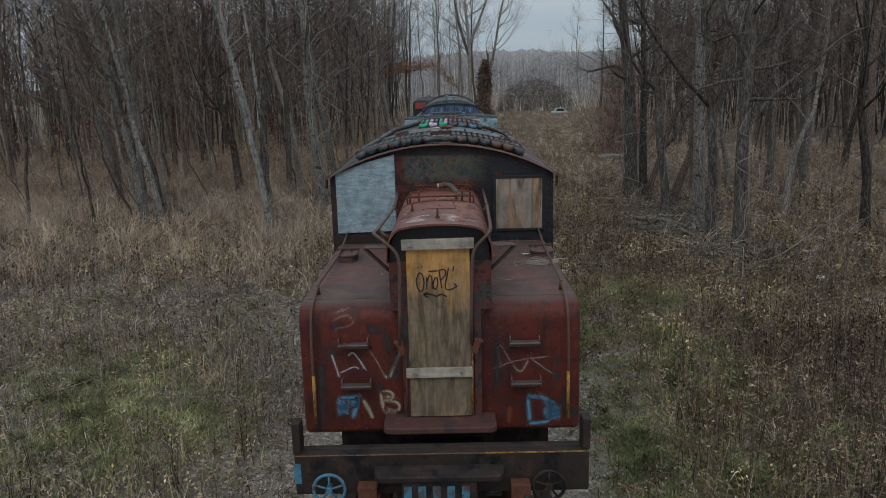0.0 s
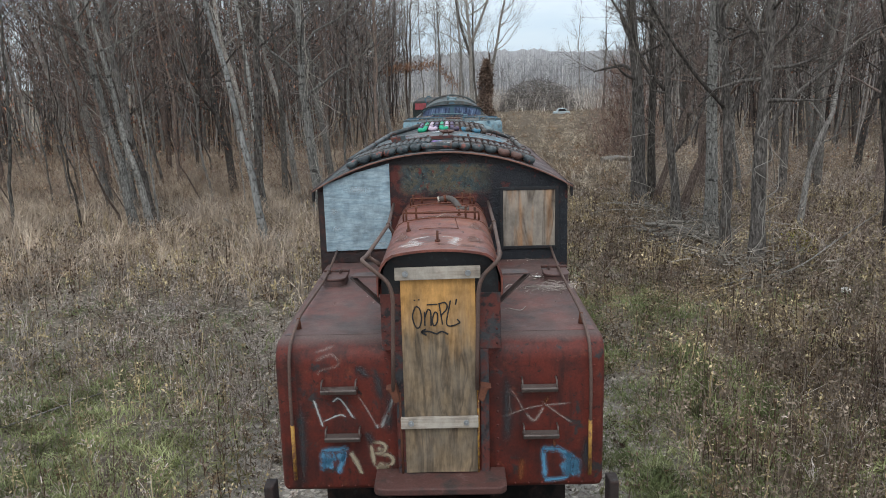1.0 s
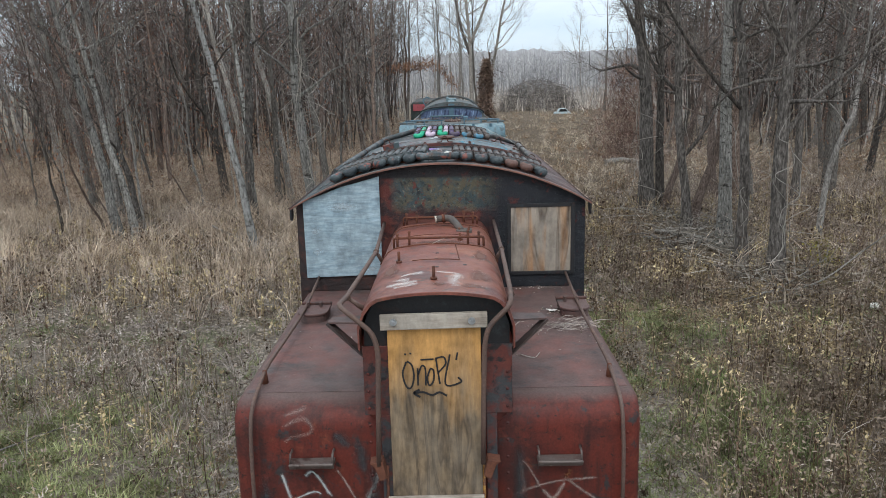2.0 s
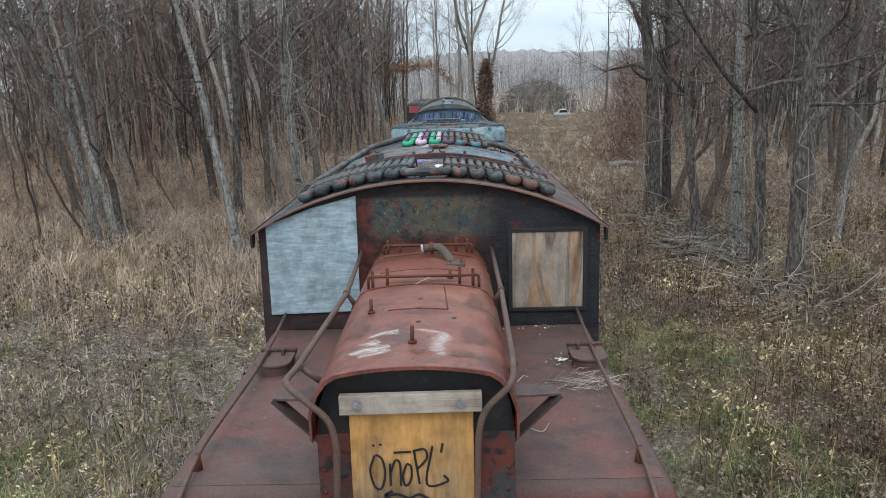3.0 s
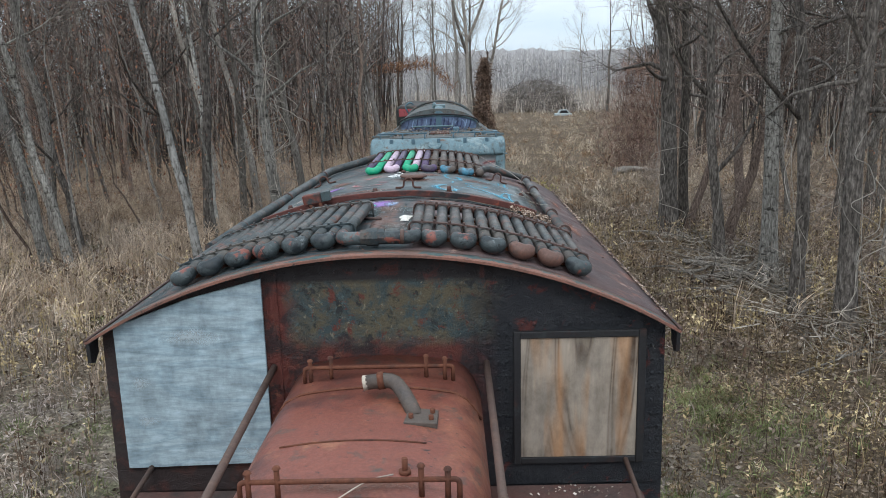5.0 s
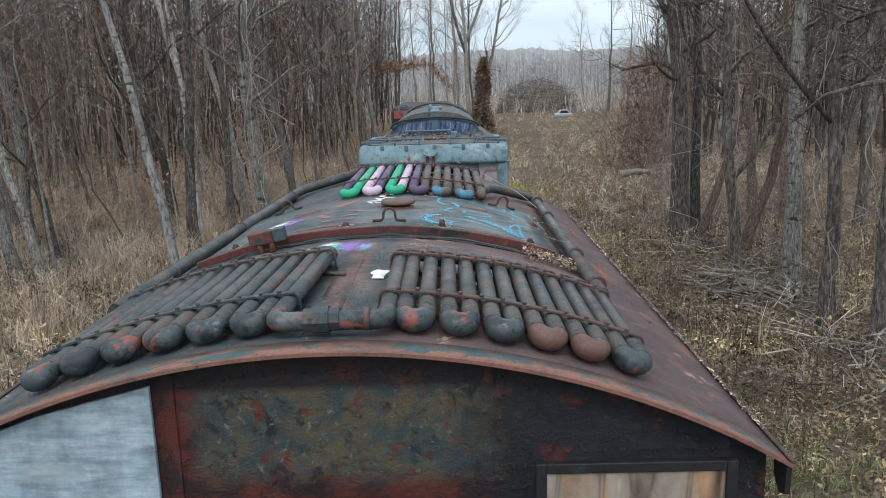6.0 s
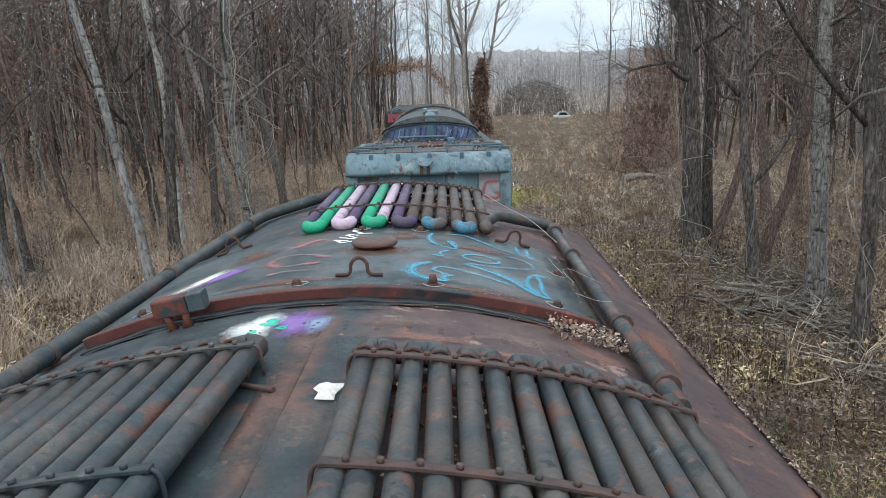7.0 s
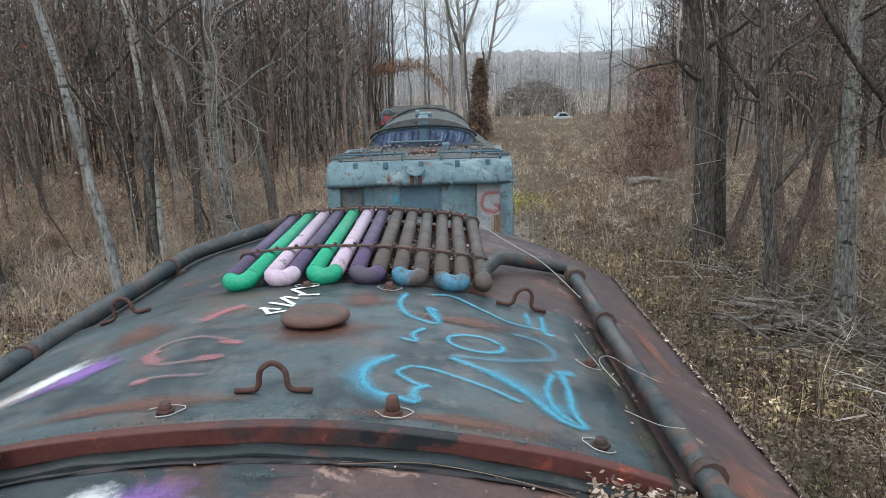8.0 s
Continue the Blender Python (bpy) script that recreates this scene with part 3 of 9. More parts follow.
    def data(self, name, material):
        me = bpy.data.meshes.new(name)
        me.from_pydata(self.v, [], self.f)
        me.polygons.foreach_set("use_smooth", self.s)
        me.materials.append(material)
        bm = bmesh.new()
        bm.from_mesh(me)
        bmesh.ops.recalc_face_normals(bm, faces=bm.faces)
        bm.to_mesh(me)
        bm.free()
        return me


def part(name, mesh, material, parent, label="", bevel=0.0):
    """One mesh object under a thing or a part."""
    ob = new(name, mesh.data(name, material))
    ob.parent = parent
    if label:
        tagged(ob, label)
    if bevel:
        mod = ob.modifiers.new("bevel", "BEVEL")
        mod.width, mod.segments, mod.limit_method, mod.angle_limit = bevel, 2, "ANGLE", radians(40)
    return ob


def thing(name, label, category, group="", kind=""):
    return tagged(new(name), label, category, group, kind)


def fillet(pts, r, k=5):
    """A polyline whose corners are rounded."""
    pts = [Vector(p) for p in pts]
    out = [pts[0]]
    for a, b, c in zip(pts, pts[1:], pts[2:]):
        d1, d2 = (a - b), (c - b)
        rr = min(r, 0.49 * d1.length, 0.49 * d2.length)
        p, q = b + d1.normalized() * rr, b + d2.normalized() * rr
        for i in range(k + 1):
            t = i / k
            out.append((1 - t) ** 2 * p + 2 * t * (1 - t) * b + t * t * q)
    out.append(pts[-1])
    return out


def smooth_line(pts, k=6):
    """A curve through the points."""
    pts = [Vector(p) for p in pts]
    ext = [2 * pts[0] - pts[1]] + pts + [2 * pts[-1] - pts[-2]]
    out = []
    for i in range(1, len(ext) - 2):
        a, b, c, d = ext[i - 1:i + 3]
        for j in range(k):
            t = j / k
            out.append(0.5 * (2 * b + (c - a) * t + (2 * a - 5 * b + 4 * c - d) * t * t + (3 * b - a - 3 * c + d) * t ** 3))
    return out + [pts[-1]]


def spread(a, b, n):
    return [a + (b - a) * i / (n - 1) for i in range(n)]


def stroke(parent, material, surface, pts, width, name="paint_stroke", soft=True, curve=True):
    """A painted line on a surface: pts are places on it, surface(u, v) gives the point just above it."""
    line = smooth_line([(*p, 0) for p in pts]) if curve and len(pts) > 2 else [Vector((*p, 0)) for p in pts]
    if len(line) == 2:
        line = [line[0].lerp(line[1], i / 4) for i in range(5)]
    verts, faces, dense = [], [], []
    n = len(line)
    cols = [(-1.0, 0.0), (-0.45, 0.42), (0.0, 1.0), (0.45, 0.42), (1.0, 0.0)] if soft else [(-0.5, 1.0), (-0.25, 1.0), (0.0, 1.0), (0.25, 1.0), (0.5, 1.0)]
    for i, p in enumerate(line):
        d = (line[min(i + 1, n - 1)] - line[max(i - 1, 0)])
        d = d.normalized() if d.length > 1e-6 else Vector((1, 0, 0))
        side = Vector((-d.y, d.x, 0))
        ends = 0.35 if soft and i in (0, n - 1) else 1.0
        for off, k in cols:
            q = p + side * off * width / 2
            verts.append(surface(q.x, q.y))
            dense.append(k * ends if soft else 1.0)
    for i in range(n - 1):
        for j in range(4):
            a = i * 5 + j
            faces.append((a, a + 1, a + 6, a + 5))
    me = bpy.data.meshes.new(name)
    me.from_pydata([tuple(p) for p in verts], [], faces)
    me.materials.append(material)
    at = me.attributes.new("dense", "FLOAT", "POINT")
    at.data.foreach_set("value", dense)
    ob = new(name, me)
    ob.parent = parent
    return ob


def blot(parent, material, surface, centre, size, name="paint_patch", turn=0.0, power=1.0):
    """A soft sprayed patch."""
    verts, faces, dense = [surface(*centre)], [], [1.0]
    n, rings = 20, 4
    for r in range(1, rings + 1):
        for k in range(n):
            a = 2 * math.pi * k / n
            wob = 1 + 0.14 * math.sin(3 * a + centre[0] * 9) + 0.1 * math.sin(5 * a + centre[1] * 7)
            x, y = size[0] * r / rings * wob * math.cos(a), size[1] * r / rings * wob * math.sin(a)
            verts.append(surface(centre[0] + x * math.cos(turn) - y * math.sin(turn), centre[1] + x * math.sin(turn) + y * math.cos(turn)))
            dense.append((1 - r / rings) ** power)
    for k in range(n):
        faces.append((0, 1 + k, 1 + (k + 1) % n))
        for r in range(rings - 1):
            a, b = 1 + r * n + k, 1 + r * n + (k + 1) % n
            faces.append((a, a + n, b + n, b))
    me = bpy.data.meshes.new(name)
    me.from_pydata([tuple(p) for p in verts], [], faces)
    me.materials.append(material)
    at = me.attributes.new("dense", "FLOAT", "POINT")
    at.data.foreach_set("value", dense)
    ob = new(name, me)
    ob.parent = parent
    return ob


# ---- ground ----
def ground_z(x, y):
    """Height of the ground: nearly flat, with low swells away from the track."""
    x, y = np.asarray(x, float), np.asarray(y, float)
    away = np.clip((np.abs(x - 0.1) - 1.6) / 2.5, 0, 1)
    return away * (0.05 * np.sin(0.7 * x + 0.35 * y) + 0.06 * np.sin(0.31 * x - 0.53 * y + 1.0) + 0.03 * np.sin(1.7 * x + 1.3 * y)) - 0.05 * (1 - away)


def mapped(nt, socket, lo, hi):
    """A value brought from lo..hi to 0..1."""
    k = nt.nodes.new("ShaderNodeMapRange")
    k.inputs["From Min"].default_value = lo
    k.inputs["From Max"].default_value = hi
    nt.links.new(socket, k.inputs["Value"])
    return k.outputs["Result"]


def ground_material():
    m, nt, b, vec = start("leaf_litter_ground")
    big = tex_noise(nt, vec, 0.35, 5, 0.6)
    mid = tex_noise(nt, vec, 2.6, 7, 0.65)
    col = ramp(nt, mid, [(0.3, (0.10, 0.085, 0.068)), (0.5, (0.21, 0.182, 0.148)), (0.7, (0.33, 0.295, 0.25))])
    green = ramp(nt, tex_noise(nt, stretch(nt, vec, (1, 1, 1), (5, 2, 0)), 0.55, 6, 0.65), [(0.54, (0, 0, 0)), (0.68, (0.8,) * 3)])
    col = mixed(nt, green, col, (0.105, 0.135, 0.050))
    col = mixed(nt, ramp(nt, big, [(0.4, (0, 0, 0)), (0.65, (0.6,) * 3)]), col, (0.15, 0.115, 0.085))
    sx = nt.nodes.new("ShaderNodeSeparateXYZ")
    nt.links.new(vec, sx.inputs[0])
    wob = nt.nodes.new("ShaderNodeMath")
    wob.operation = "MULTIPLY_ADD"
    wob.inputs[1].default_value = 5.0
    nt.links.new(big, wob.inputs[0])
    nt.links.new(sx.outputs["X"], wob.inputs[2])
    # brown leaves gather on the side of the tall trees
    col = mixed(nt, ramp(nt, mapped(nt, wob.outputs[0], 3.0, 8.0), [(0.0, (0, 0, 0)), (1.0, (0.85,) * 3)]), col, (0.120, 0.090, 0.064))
    # grey ballast and dust beside the rails
    off = nt.nodes.new("ShaderNodeMath")
    off.operation = "ABSOLUTE"
    nt.links.new(sx.outputs["X"], off.inputs[0])
    edge = nt.nodes.new("ShaderNodeMath")
    edge.operation = "MULTIPLY_ADD"
    edge.inputs[1].default_value = 2.2
    nt.links.new(mid, edge.inputs[0])
    nt.links.new(off.outputs[0], edge.inputs[2])
    col = mixed(nt, ramp(nt, mapped(nt, edge.outputs[0], 2.9, 4.9), [(0.0, (0.85,) * 3), (1.0, (0, 0, 0))]), col, (0.35, 0.322, 0.295))
    vor = nt.nodes.new("ShaderNodeTexVoronoi")
    vor.inputs["Scale"].default_value = 17
    nt.links.new(vec, vor.inputs["Vector"])
    sep = nt.nodes.new("ShaderNodeSeparateColor")
    nt.links.new(vor.outputs["Color"], sep.inputs["Color"])
    leaf = ramp(nt, sep.outputs[0], [(0.0, (0.62, 0.58, 0.55)), (0.7, (1.0, 1.0, 1.0)), (0.86, (1.1, 1.05, 1.0)), (0.95, (1.7, 1.65, 1.6))])
    col = mixed(nt, 1.0, col, leaf, "MULTIPLY")
    fine = tex_noise(nt, vec, 45, 6, 0.7)
    col = mixed(nt, 1.0, col, ramp(nt, fine, [(0.3, (0.6,) * 3), (0.7, (1.4,) * 3)]), "MULTIPLY")
    nt.links.new(col, b.inputs["Base Color"])
    b.inputs["Roughness"].default_value = 0.95
    b.inputs["Specular IOR Level"].default_value = 0.1
    bump(nt, b, fine, 0.8, 0.06)
    return m


gx = np.concatenate([[-1500, -700, -350, -180, -110, -75], np.arange(-50, 50.1, 0.8), [75, 110, 180, 350, 700, 1500]])
gy = np.concatenate([[-600, -250, -110, -55, -30], np.arange(-15, 110.1, 0.8), [125, 150, 190, 260, 400, 800, 2000]])
GX, GY = np.meshgrid(gx, gy)
GZ = ground_z(GX, GY)
gv = np.stack([GX.ravel(), GY.ravel(), GZ.ravel()], 1)
nx, ny = len(gx), len(gy)
gi = (np.arange(ny - 1)[:, None] * nx + np.arange(nx - 1)[None, :]).ravel()
g_me = bpy.data.meshes.new("ground")
g_me.from_pydata(gv.tolist(), [], np.stack([gi, gi + 1, gi + 1 + nx, gi + nx], 1).tolist())
g_me.polygons.foreach_set("use_smooth", [True] * len(g_me.polygons))
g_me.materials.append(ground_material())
ground = tagged(new("ground", g_me), "flat weedy ground covered in brown leaf litter and dry grass", "ground", kind="structure")

# ---- the track under both engines ----
M_TIE = woody("rotten_sleeper_wood", (0.10, 0.08, 0.062), (0.05, 0.04, 0.033), (1.0, 9, 9), 6)
track = thing("railway_track", "rusty disused rails on rotten wooden sleepers in the weeds", "railway track", kind="structure")
for x in (-0.72, 0.72):
    rail = Mesh()
    prof = [(-0.065, 0.10), (0.065, 0.10), (0.065, 0.115), (0.01, 0.13), (0.01, 0.20), (0.035, 0.21), (0.035, 0.25), (-0.035, 0.25), (-0.035, 0.21), (-0.01, 0.20), (-0.01, 0.13), (-0.065, 0.115)]
    rail.prism([(x + px, pz - 0.05) for px, pz in prof], 3.0, 30.0, "y")
    part("rail", rail, M_RUST, track)
tie = Mesh().box(-1.25, 1.25, -0.11, 0.11, -0.10, 0.05).data("sleeper", M_TIE)
for i in range(45):
    ob = new("sleeper", tie)
    ob.location = (0, 3.2 + 0.6 * i, 0)
    ob.parent = track

# ---- the red engine ----
RR, APEX = 2.92, 4.12
Y0, Y1 = 7.95, 12.98


def roof_at(s, y, lift=0.0):
    """A point over the cab roof, s metres of arc from its crown."""
    a = s / RR
    return Vector(((RR + lift) * math.sin(a), y, APEX - RR + (RR + lift) * math.cos(a)))


over_roof = roof_at


def roof_paint(s, y):
    return roof_at(s, y, 0.004)


HATCH_LIFT = 0.035


def hatch_paint(s, y):
    return roof_at(s, y, HATCH_LIFT + 0.004)


loco = thing("locomotive", "abandoned rusty red steeple-cab locomotive with boarded windows", "locomotive")
HX = -0.02
# low front hood with a rolled front edge
hood = Mesh()
prof = [(5.08, 1.47)] + [(5.08 + 0.20 * (1 - math.cos(a)), 2.62 + 0.20 * math.sin(a)) for a in spread(0, math.pi / 2, 8)] + [(8.02, 2.82), (8.02, 1.47)]
hood.prism(prof, HX - 1.385, HX + 1.385, "x", True)
hood_ob = part("front_hood", hood, M_HOOD, loco, "dark red painted hood, scratched and sprayed with graffiti")
mod = hood_ob.modifiers.new("bevel", "BEVEL")
mod.width, mod.segments, mod.limit_method, mod.angle_limit = 0.06, 4, "ANGLE", radians(50)
deck = Mesh()
for sx in (-1, 1):
    x0, x1 = sorted((HX + sx * 0.52, HX + sx * 1.33))
    deck.box(x0, x1, 5.30, 8.0, 2.8212, 2.8225)
part("deck_plate", deck, M_DECK, loco, "brown rusted top plate with dust and leaf scraps")
rear_hood = Mesh().box(-1.38, 1.38, 12.92, 16.4, 1.47, 2.82)
part("rear_hood", rear_hood, M_RED, loco, bevel=0.15)

# narrow raised nose down the middle of the hood
NZ = 3.64


def nose_profile(dz=0.0, w=0.0):
    out = []
    for t in spread(-1, 1, 25):
        ax = abs(t)
        x = (0.50 + w) * math.copysign(min(1.0, ax * 1.12), t)
        z = NZ - 0.060 * (ax / 0.85) ** 2 - (0.28 * max(0, (ax - 0.62) / 0.38) ** 2.4)
        out.append((x, z + dz))
    return out


nose = Mesh()
nose.prism([(0.39, 1.62), (0.39, 2.70), (0.49, 2.80)] + [p for p in reversed(nose_profile(-0.105, -0.012))] + [(-0.49, 2.80), (-0.39, 2.70), (-0.39, 1.62)], 5.0, 8.0, "y", False)
part("nose_body", nose, M_RED, loco, "red nose casing with dark scraped patches", bevel=0.01)
# front plate coloured black for the shade beneath the overhanging roof lip
nose_front = Mesh().prism([(0.47, 3.25)] + [p for p in reversed(nose_profile(-0.025, -0.03))] + [(-0.47, 3.25)], 4.985, 5.0, "y")
part("nose_front", nose_front, M_BLACK, loco, "nose front plate, blackened for the shade under the roof lip")
M_FLAKED = worn("flaked_panel_paint", (0.10, 0.026, 0.020), [((0.040, 0.042, 0.046), 4.5, 0.45, 0.54), ((0.13, 0.035, 0.025), 8.0, 0.56, 0.7), ((0.015, 0.014, 0.015), 10.0, 0.54, 0.62)], rough=(0.4, 0.7), relief=0.35)
for sx in (-1, 1):
    x0, x1 = sorted((sx * 0.315, sx * 0.385))
    part("nose_side_panel", Mesh().box(x0, x1, 4.975, 5.0, 1.63, 2.78), M_FLAKED, loco, bevel=0.004)
    x0, x1 = sorted((sx * 0.315, sx * 0.485))
    part("nose_side_panel", Mesh().box(x0, x1, 4.976, 5.0, 2.782, 3.26), M_FLAKED, loco, bevel=0.004)
nose_roof = Mesh()
prof_t, prof_b = nose_profile(), nose_profile(-0.018, -0.012)
nose_roof.shell(lambda u, v: (prof_t[int(u)][0], v, prof_t[int(u)][1] - 0.022 * (v - 4.9)), lambda u, v: (prof_b[int(u)][0], v, prof_b[int(u)][1] - 0.022 * (v - 4.9)), range(25), [4.88, 4.9, 5.6, 6.55, 7.4, 8.02])
nroof = part("nose_roof", nose_roof, M_NOSE, loco, "faded pinkish-red arched sheet roof with white paint scrawl")


def nose_z(x, y):
    ax = min(1.0, abs(x) / 0.56)
    return NZ - 0.060 * (ax / 0.85) ** 2 - (0.28 * max(0, (ax - 0.62) / 0.38) ** 2.4) - 0.022 * (y - 4.9)


def nose_top(x, y):
    return Vector((x, y, nose_z(x, y) + 0.004))


# seams, lids and fittings along the nose roof
for y in (6.52, 7.55):
    part("roof_seam", Mesh().tube([(x, y, nose_z(x, y) + 0.004) for x in spread(-0.49, 0.49, 15)], 0.007, 5), M_RUST, nroof)
for pts in ([(0.165, 5.89), (0.14, 6.5)], [(-0.19, 5.90), (0.165, 5.89)], [(-0.33, 6.99), (0.25, 6.98)]):
    part("lid_edge", Mesh().tube([(x, y, nose_z(x, y) + 0.002) for x, y in [(pts[0][0] + (pts[1][0] - pts[0][0]) * k / 5, pts[0][1] + (pts[1][1] - pts[0][1]) * k / 5) for k in range(6)]], 0.0045, 5), M_RUST, nroof)
for y, w, h in ((6.57, 0.375, 0.075), (7.72, 0.36, 0.07)):
    bar = Mesh()
    bar.tube(fillet([(-w, y, nose_z(-w, y)), (-w, y, nose_z(0, y) + h * 0.6), (w, y, nose_z(0, y) + h * 0.6), (w, y, nose_z(w, y))], 0.02), 0.010, 6)
    for x in (-w + 0.03, -w + 0.13, w - 0.13, w - 0.04):
        bar.tube([(x, y, nose_z(x, y) - 0.01), (x, y, nose_z(x, y) + h + 0.04)], 0.011, 6)
        bar.dome((x, y, nose_z(x, y) + h + 0.035), 0.016, 0.012)
    part("roof_clamp_bar", bar, M_RUST, nroof, "rusty clamp bar on upright bolts")
for x, y, h in ((-0.015, 5.24, 0.09), (-0.29, 5.9, 0.085), (0.18, 6.72, 0.06)):
    stud = Mesh().tube([(x, y, nose_z(x, y) - 0.01), (x, y, nose_z(x, y) + h)], 0.011, 7)
    stud.tube([(x, y, nose_z(x, y)), (x, y, nose_z(x, y) + 0.014)], 0.024, 6)
    part("stud", stud, M_RUST, nroof)
for x, y in ((-0.006, 6.13), (-0.01, 5.91), (0.0, 5.62), (0.2, 5.72)):
    part("bolt_hole", Mesh().tube([(x, y, nose_z(x, y) - 0.004), (x, y, nose_z(x, y) + 0.003)], 0.015, 9), M_BLACK, nroof)
elbow = Mesh()
elbow.tube(fillet([(0.20, 7.24, nose_z(0.20, 7.24) - 0.01), (0.155, 7.34, 3.625), (0.09, 7.46, 3.66), (-0.03, 7.46, 3.645)], 0.07), 0.034, 10)
elbow_ob = part("vent_elbow", elbow, M_PIPE_BROWN, nroof, "bent brown vent pipe with a chipped pale end")
part("pipe_end", Mesh().tube([(-0.025, 7.46, 3.645), (-0.045, 7.46, 3.642)], [0.034, 0.035], 10), M_PLANK, elbow_ob, "chipped pale pipe end")
part("pipe_collar", Mesh().tube([(0.022, 7.46, 3.651), (0.05, 7.46, 3.655)], 0.041, 10), M_RUST, elbow_ob)
part("pipe_flange", Mesh().prism([(0.15, 7.15), (0.29, 7.13), (0.295, 7.26), (0.17, 7.30)], nose_z(0.29, 7.2) - 0.005, nose_z(0.15, 7.2) + 0.010, "z"), M_PIPE_BROWN, elbow_ob, bevel=0.004)
for bx_, by_ in ((0.265, 7.17), (0.27, 7.235), (0.18, 7.19)):
    part("flange_bolt", Mesh().tube([(bx_, by_, nose_z(0.2, 7.2)), (bx_, by_, nose_z(0.15, 7.2) + 0.028)], 0.011, 6), M_RUST, elbow_ob)
for p, w in (([(-0.254, 5.363), (-0.179, 5.435), (-0.09, 5.469)], 0.05), ([(-0.319, 5.12), (-0.264, 5.171), (-0.193, 5.181), (-0.122, 5.191)], 0.075), ([(-0.282, 5.073), (-0.184, 5.1), (-0.125, 5.144)], 0.07), ([(-0.006, 5.464), (0.07, 5.436), (0.161, 5.392)], 0.06), ([(0.15, 5.393), (0.121, 5.219), (0.114, 5.085)], 0.095), ([(0.112, 5.072), (0.158, 5.051)], 0.07), ([(-0.24, 5.30), (-0.20, 5.24)], 0.08)):
    stroke(nroof, SP_PATCHY, nose_top, p, 1.5 * w)
for c, sz in (((-0.21, 5.15), (0.10, 0.07)), ((-0.23, 5.27), (0.08, 0.09)), ((0.14, 5.30), (0.05, 0.12)), ((-0.15, 5.42), (0.10, 0.05))):
    blot(nroof, SP_PATCHY, nose_top, c, sz)
for c, sz in (((0.02, 5.10), (0.06, 0.07)), ((0.3, 5.4), (0.10, 0.25)), ((-0.33, 5.6), (0.08, 0.3)), ((0.33, 6.1), (0.08, 0.3)), ((0.0, 6.62), (0.36, 0.08)), ((0.24, 5.08), (0.12, 0.08))):
    blot(nroof, SP_DIRT, nose_top, c, sz)

# boarded door in the nose front
door = part("door_board", Mesh().box(-0.318, 0.283, 4.952, 4.974, 1.70, 3.40), M_DOORPLY, loco, "weathered plywood sheet over the nose door with a black tag", bevel=0.003)
for z, x0, x1, h, lean in ((3.44, -0.358, 0.326, 0.10, 0.6), (2.165, -0.350, 0.292, 0.095, 0.2)):
    mrot = Matrix.Translation((0, 0, z)) @ Matrix.Rotation(radians(-lean), 4, "Y") @ Matrix.Translation((0, 0, -z))
    plank = part("plank", Mesh().box(x0, x1, 4.91, 4.948, z - h / 2, z + h / 2, mrot), M_PLANK, loco, "pale grey wooden batten bolted across the door board", bevel=0.004)
    for x in (x0 + 0.085, x1 - 0.10):
        b = Mesh().tube([(x, 4.912, z), (x, 4.904, z)], 0.024, 14)
        b.tube([(x, 4.906, z), (x, 4.892, z)], 0.012, 6)
        part("bolt", b, M_STEEL, plank, "zinc bolt with a washer")


def door_face(x, z):
    return Vector((x, 4.9455, z))


for p in ([(-0.201, 3.161), (-0.226, 3.081), (-0.206, 2.994), (-0.174, 2.984), (-0.154, 3.055), (-0.165, 3.136), (-0.196, 3.165)], [(-0.212, 3.213), (-0.199, 3.212)], [(-0.178, 3.217), (-0.165, 3.216)],
          [(-0.129, 3.116), (-0.128, 2.997)], [(-0.126, 3.069), (-0.102, 3.13), (-0.079, 3.111), (-0.078, 2.996)], [(-0.047, 3.11), (-0.067, 3.049), (-0.055, 2.996), (-0.027, 3.029), (-0.025, 3.095), (-0.047, 3.115)], [(-0.109, 3.173), (-0.023, 3.176)],
          [(-0.009, 3.18), (0.014, 3.004)], [(-0.014, 3.18), (0.041, 3.188), (0.053, 3.141), (0.007, 3.085)], [(0.082, 3.206), (0.05, 3.003), (0.151, 3.015), (0.133, 3.049)], [(0.132, 3.219), (0.122, 3.168)],
          [(-0.157, 2.945), (-0.093, 2.949), (-0.038, 2.928), (0.008, 2.947), (0.058, 2.922)], [(-0.12, 2.969), (-0.157, 2.945), (-0.117, 2.916)]):
    stroke(door, SP_BLACK, door_face, p, 0.028 if p[0][1] < 2.98 else 0.023, "marker_line", soft=False)
M_STEPPLATE = worn("brown_step_plate", (0.088, 0.040, 0.034), [((0.14, 0.085, 0.075), 9.0, 0.55, 0.7), ((0.045, 0.033, 0.030), 5.0, 0.5, 0.65)], rough=(0.5, 0.8), spec=0.3)
step_plate = Mesh().prism([(-0.58, 4.84)] + [(-0.50 - 0.08 * math.cos(a), 4.78 - 0.08 * math.sin(a)) for a in spread(0.2, 1.5, 5)] + [(0.435 + 0.08 * math.cos(a), 4.78 - 0.08 * math.sin(a)) for a in spread(1.5, 0.2, 5)] + [(0.515, 4.84), (0.515, 5.06), (-0.58, 5.06)], 1.625, 1.69, "z")
part("door_step", step_plate, M_STEPPLATE, loco, "rounded red-brown step plate below the door", bevel=0.012)

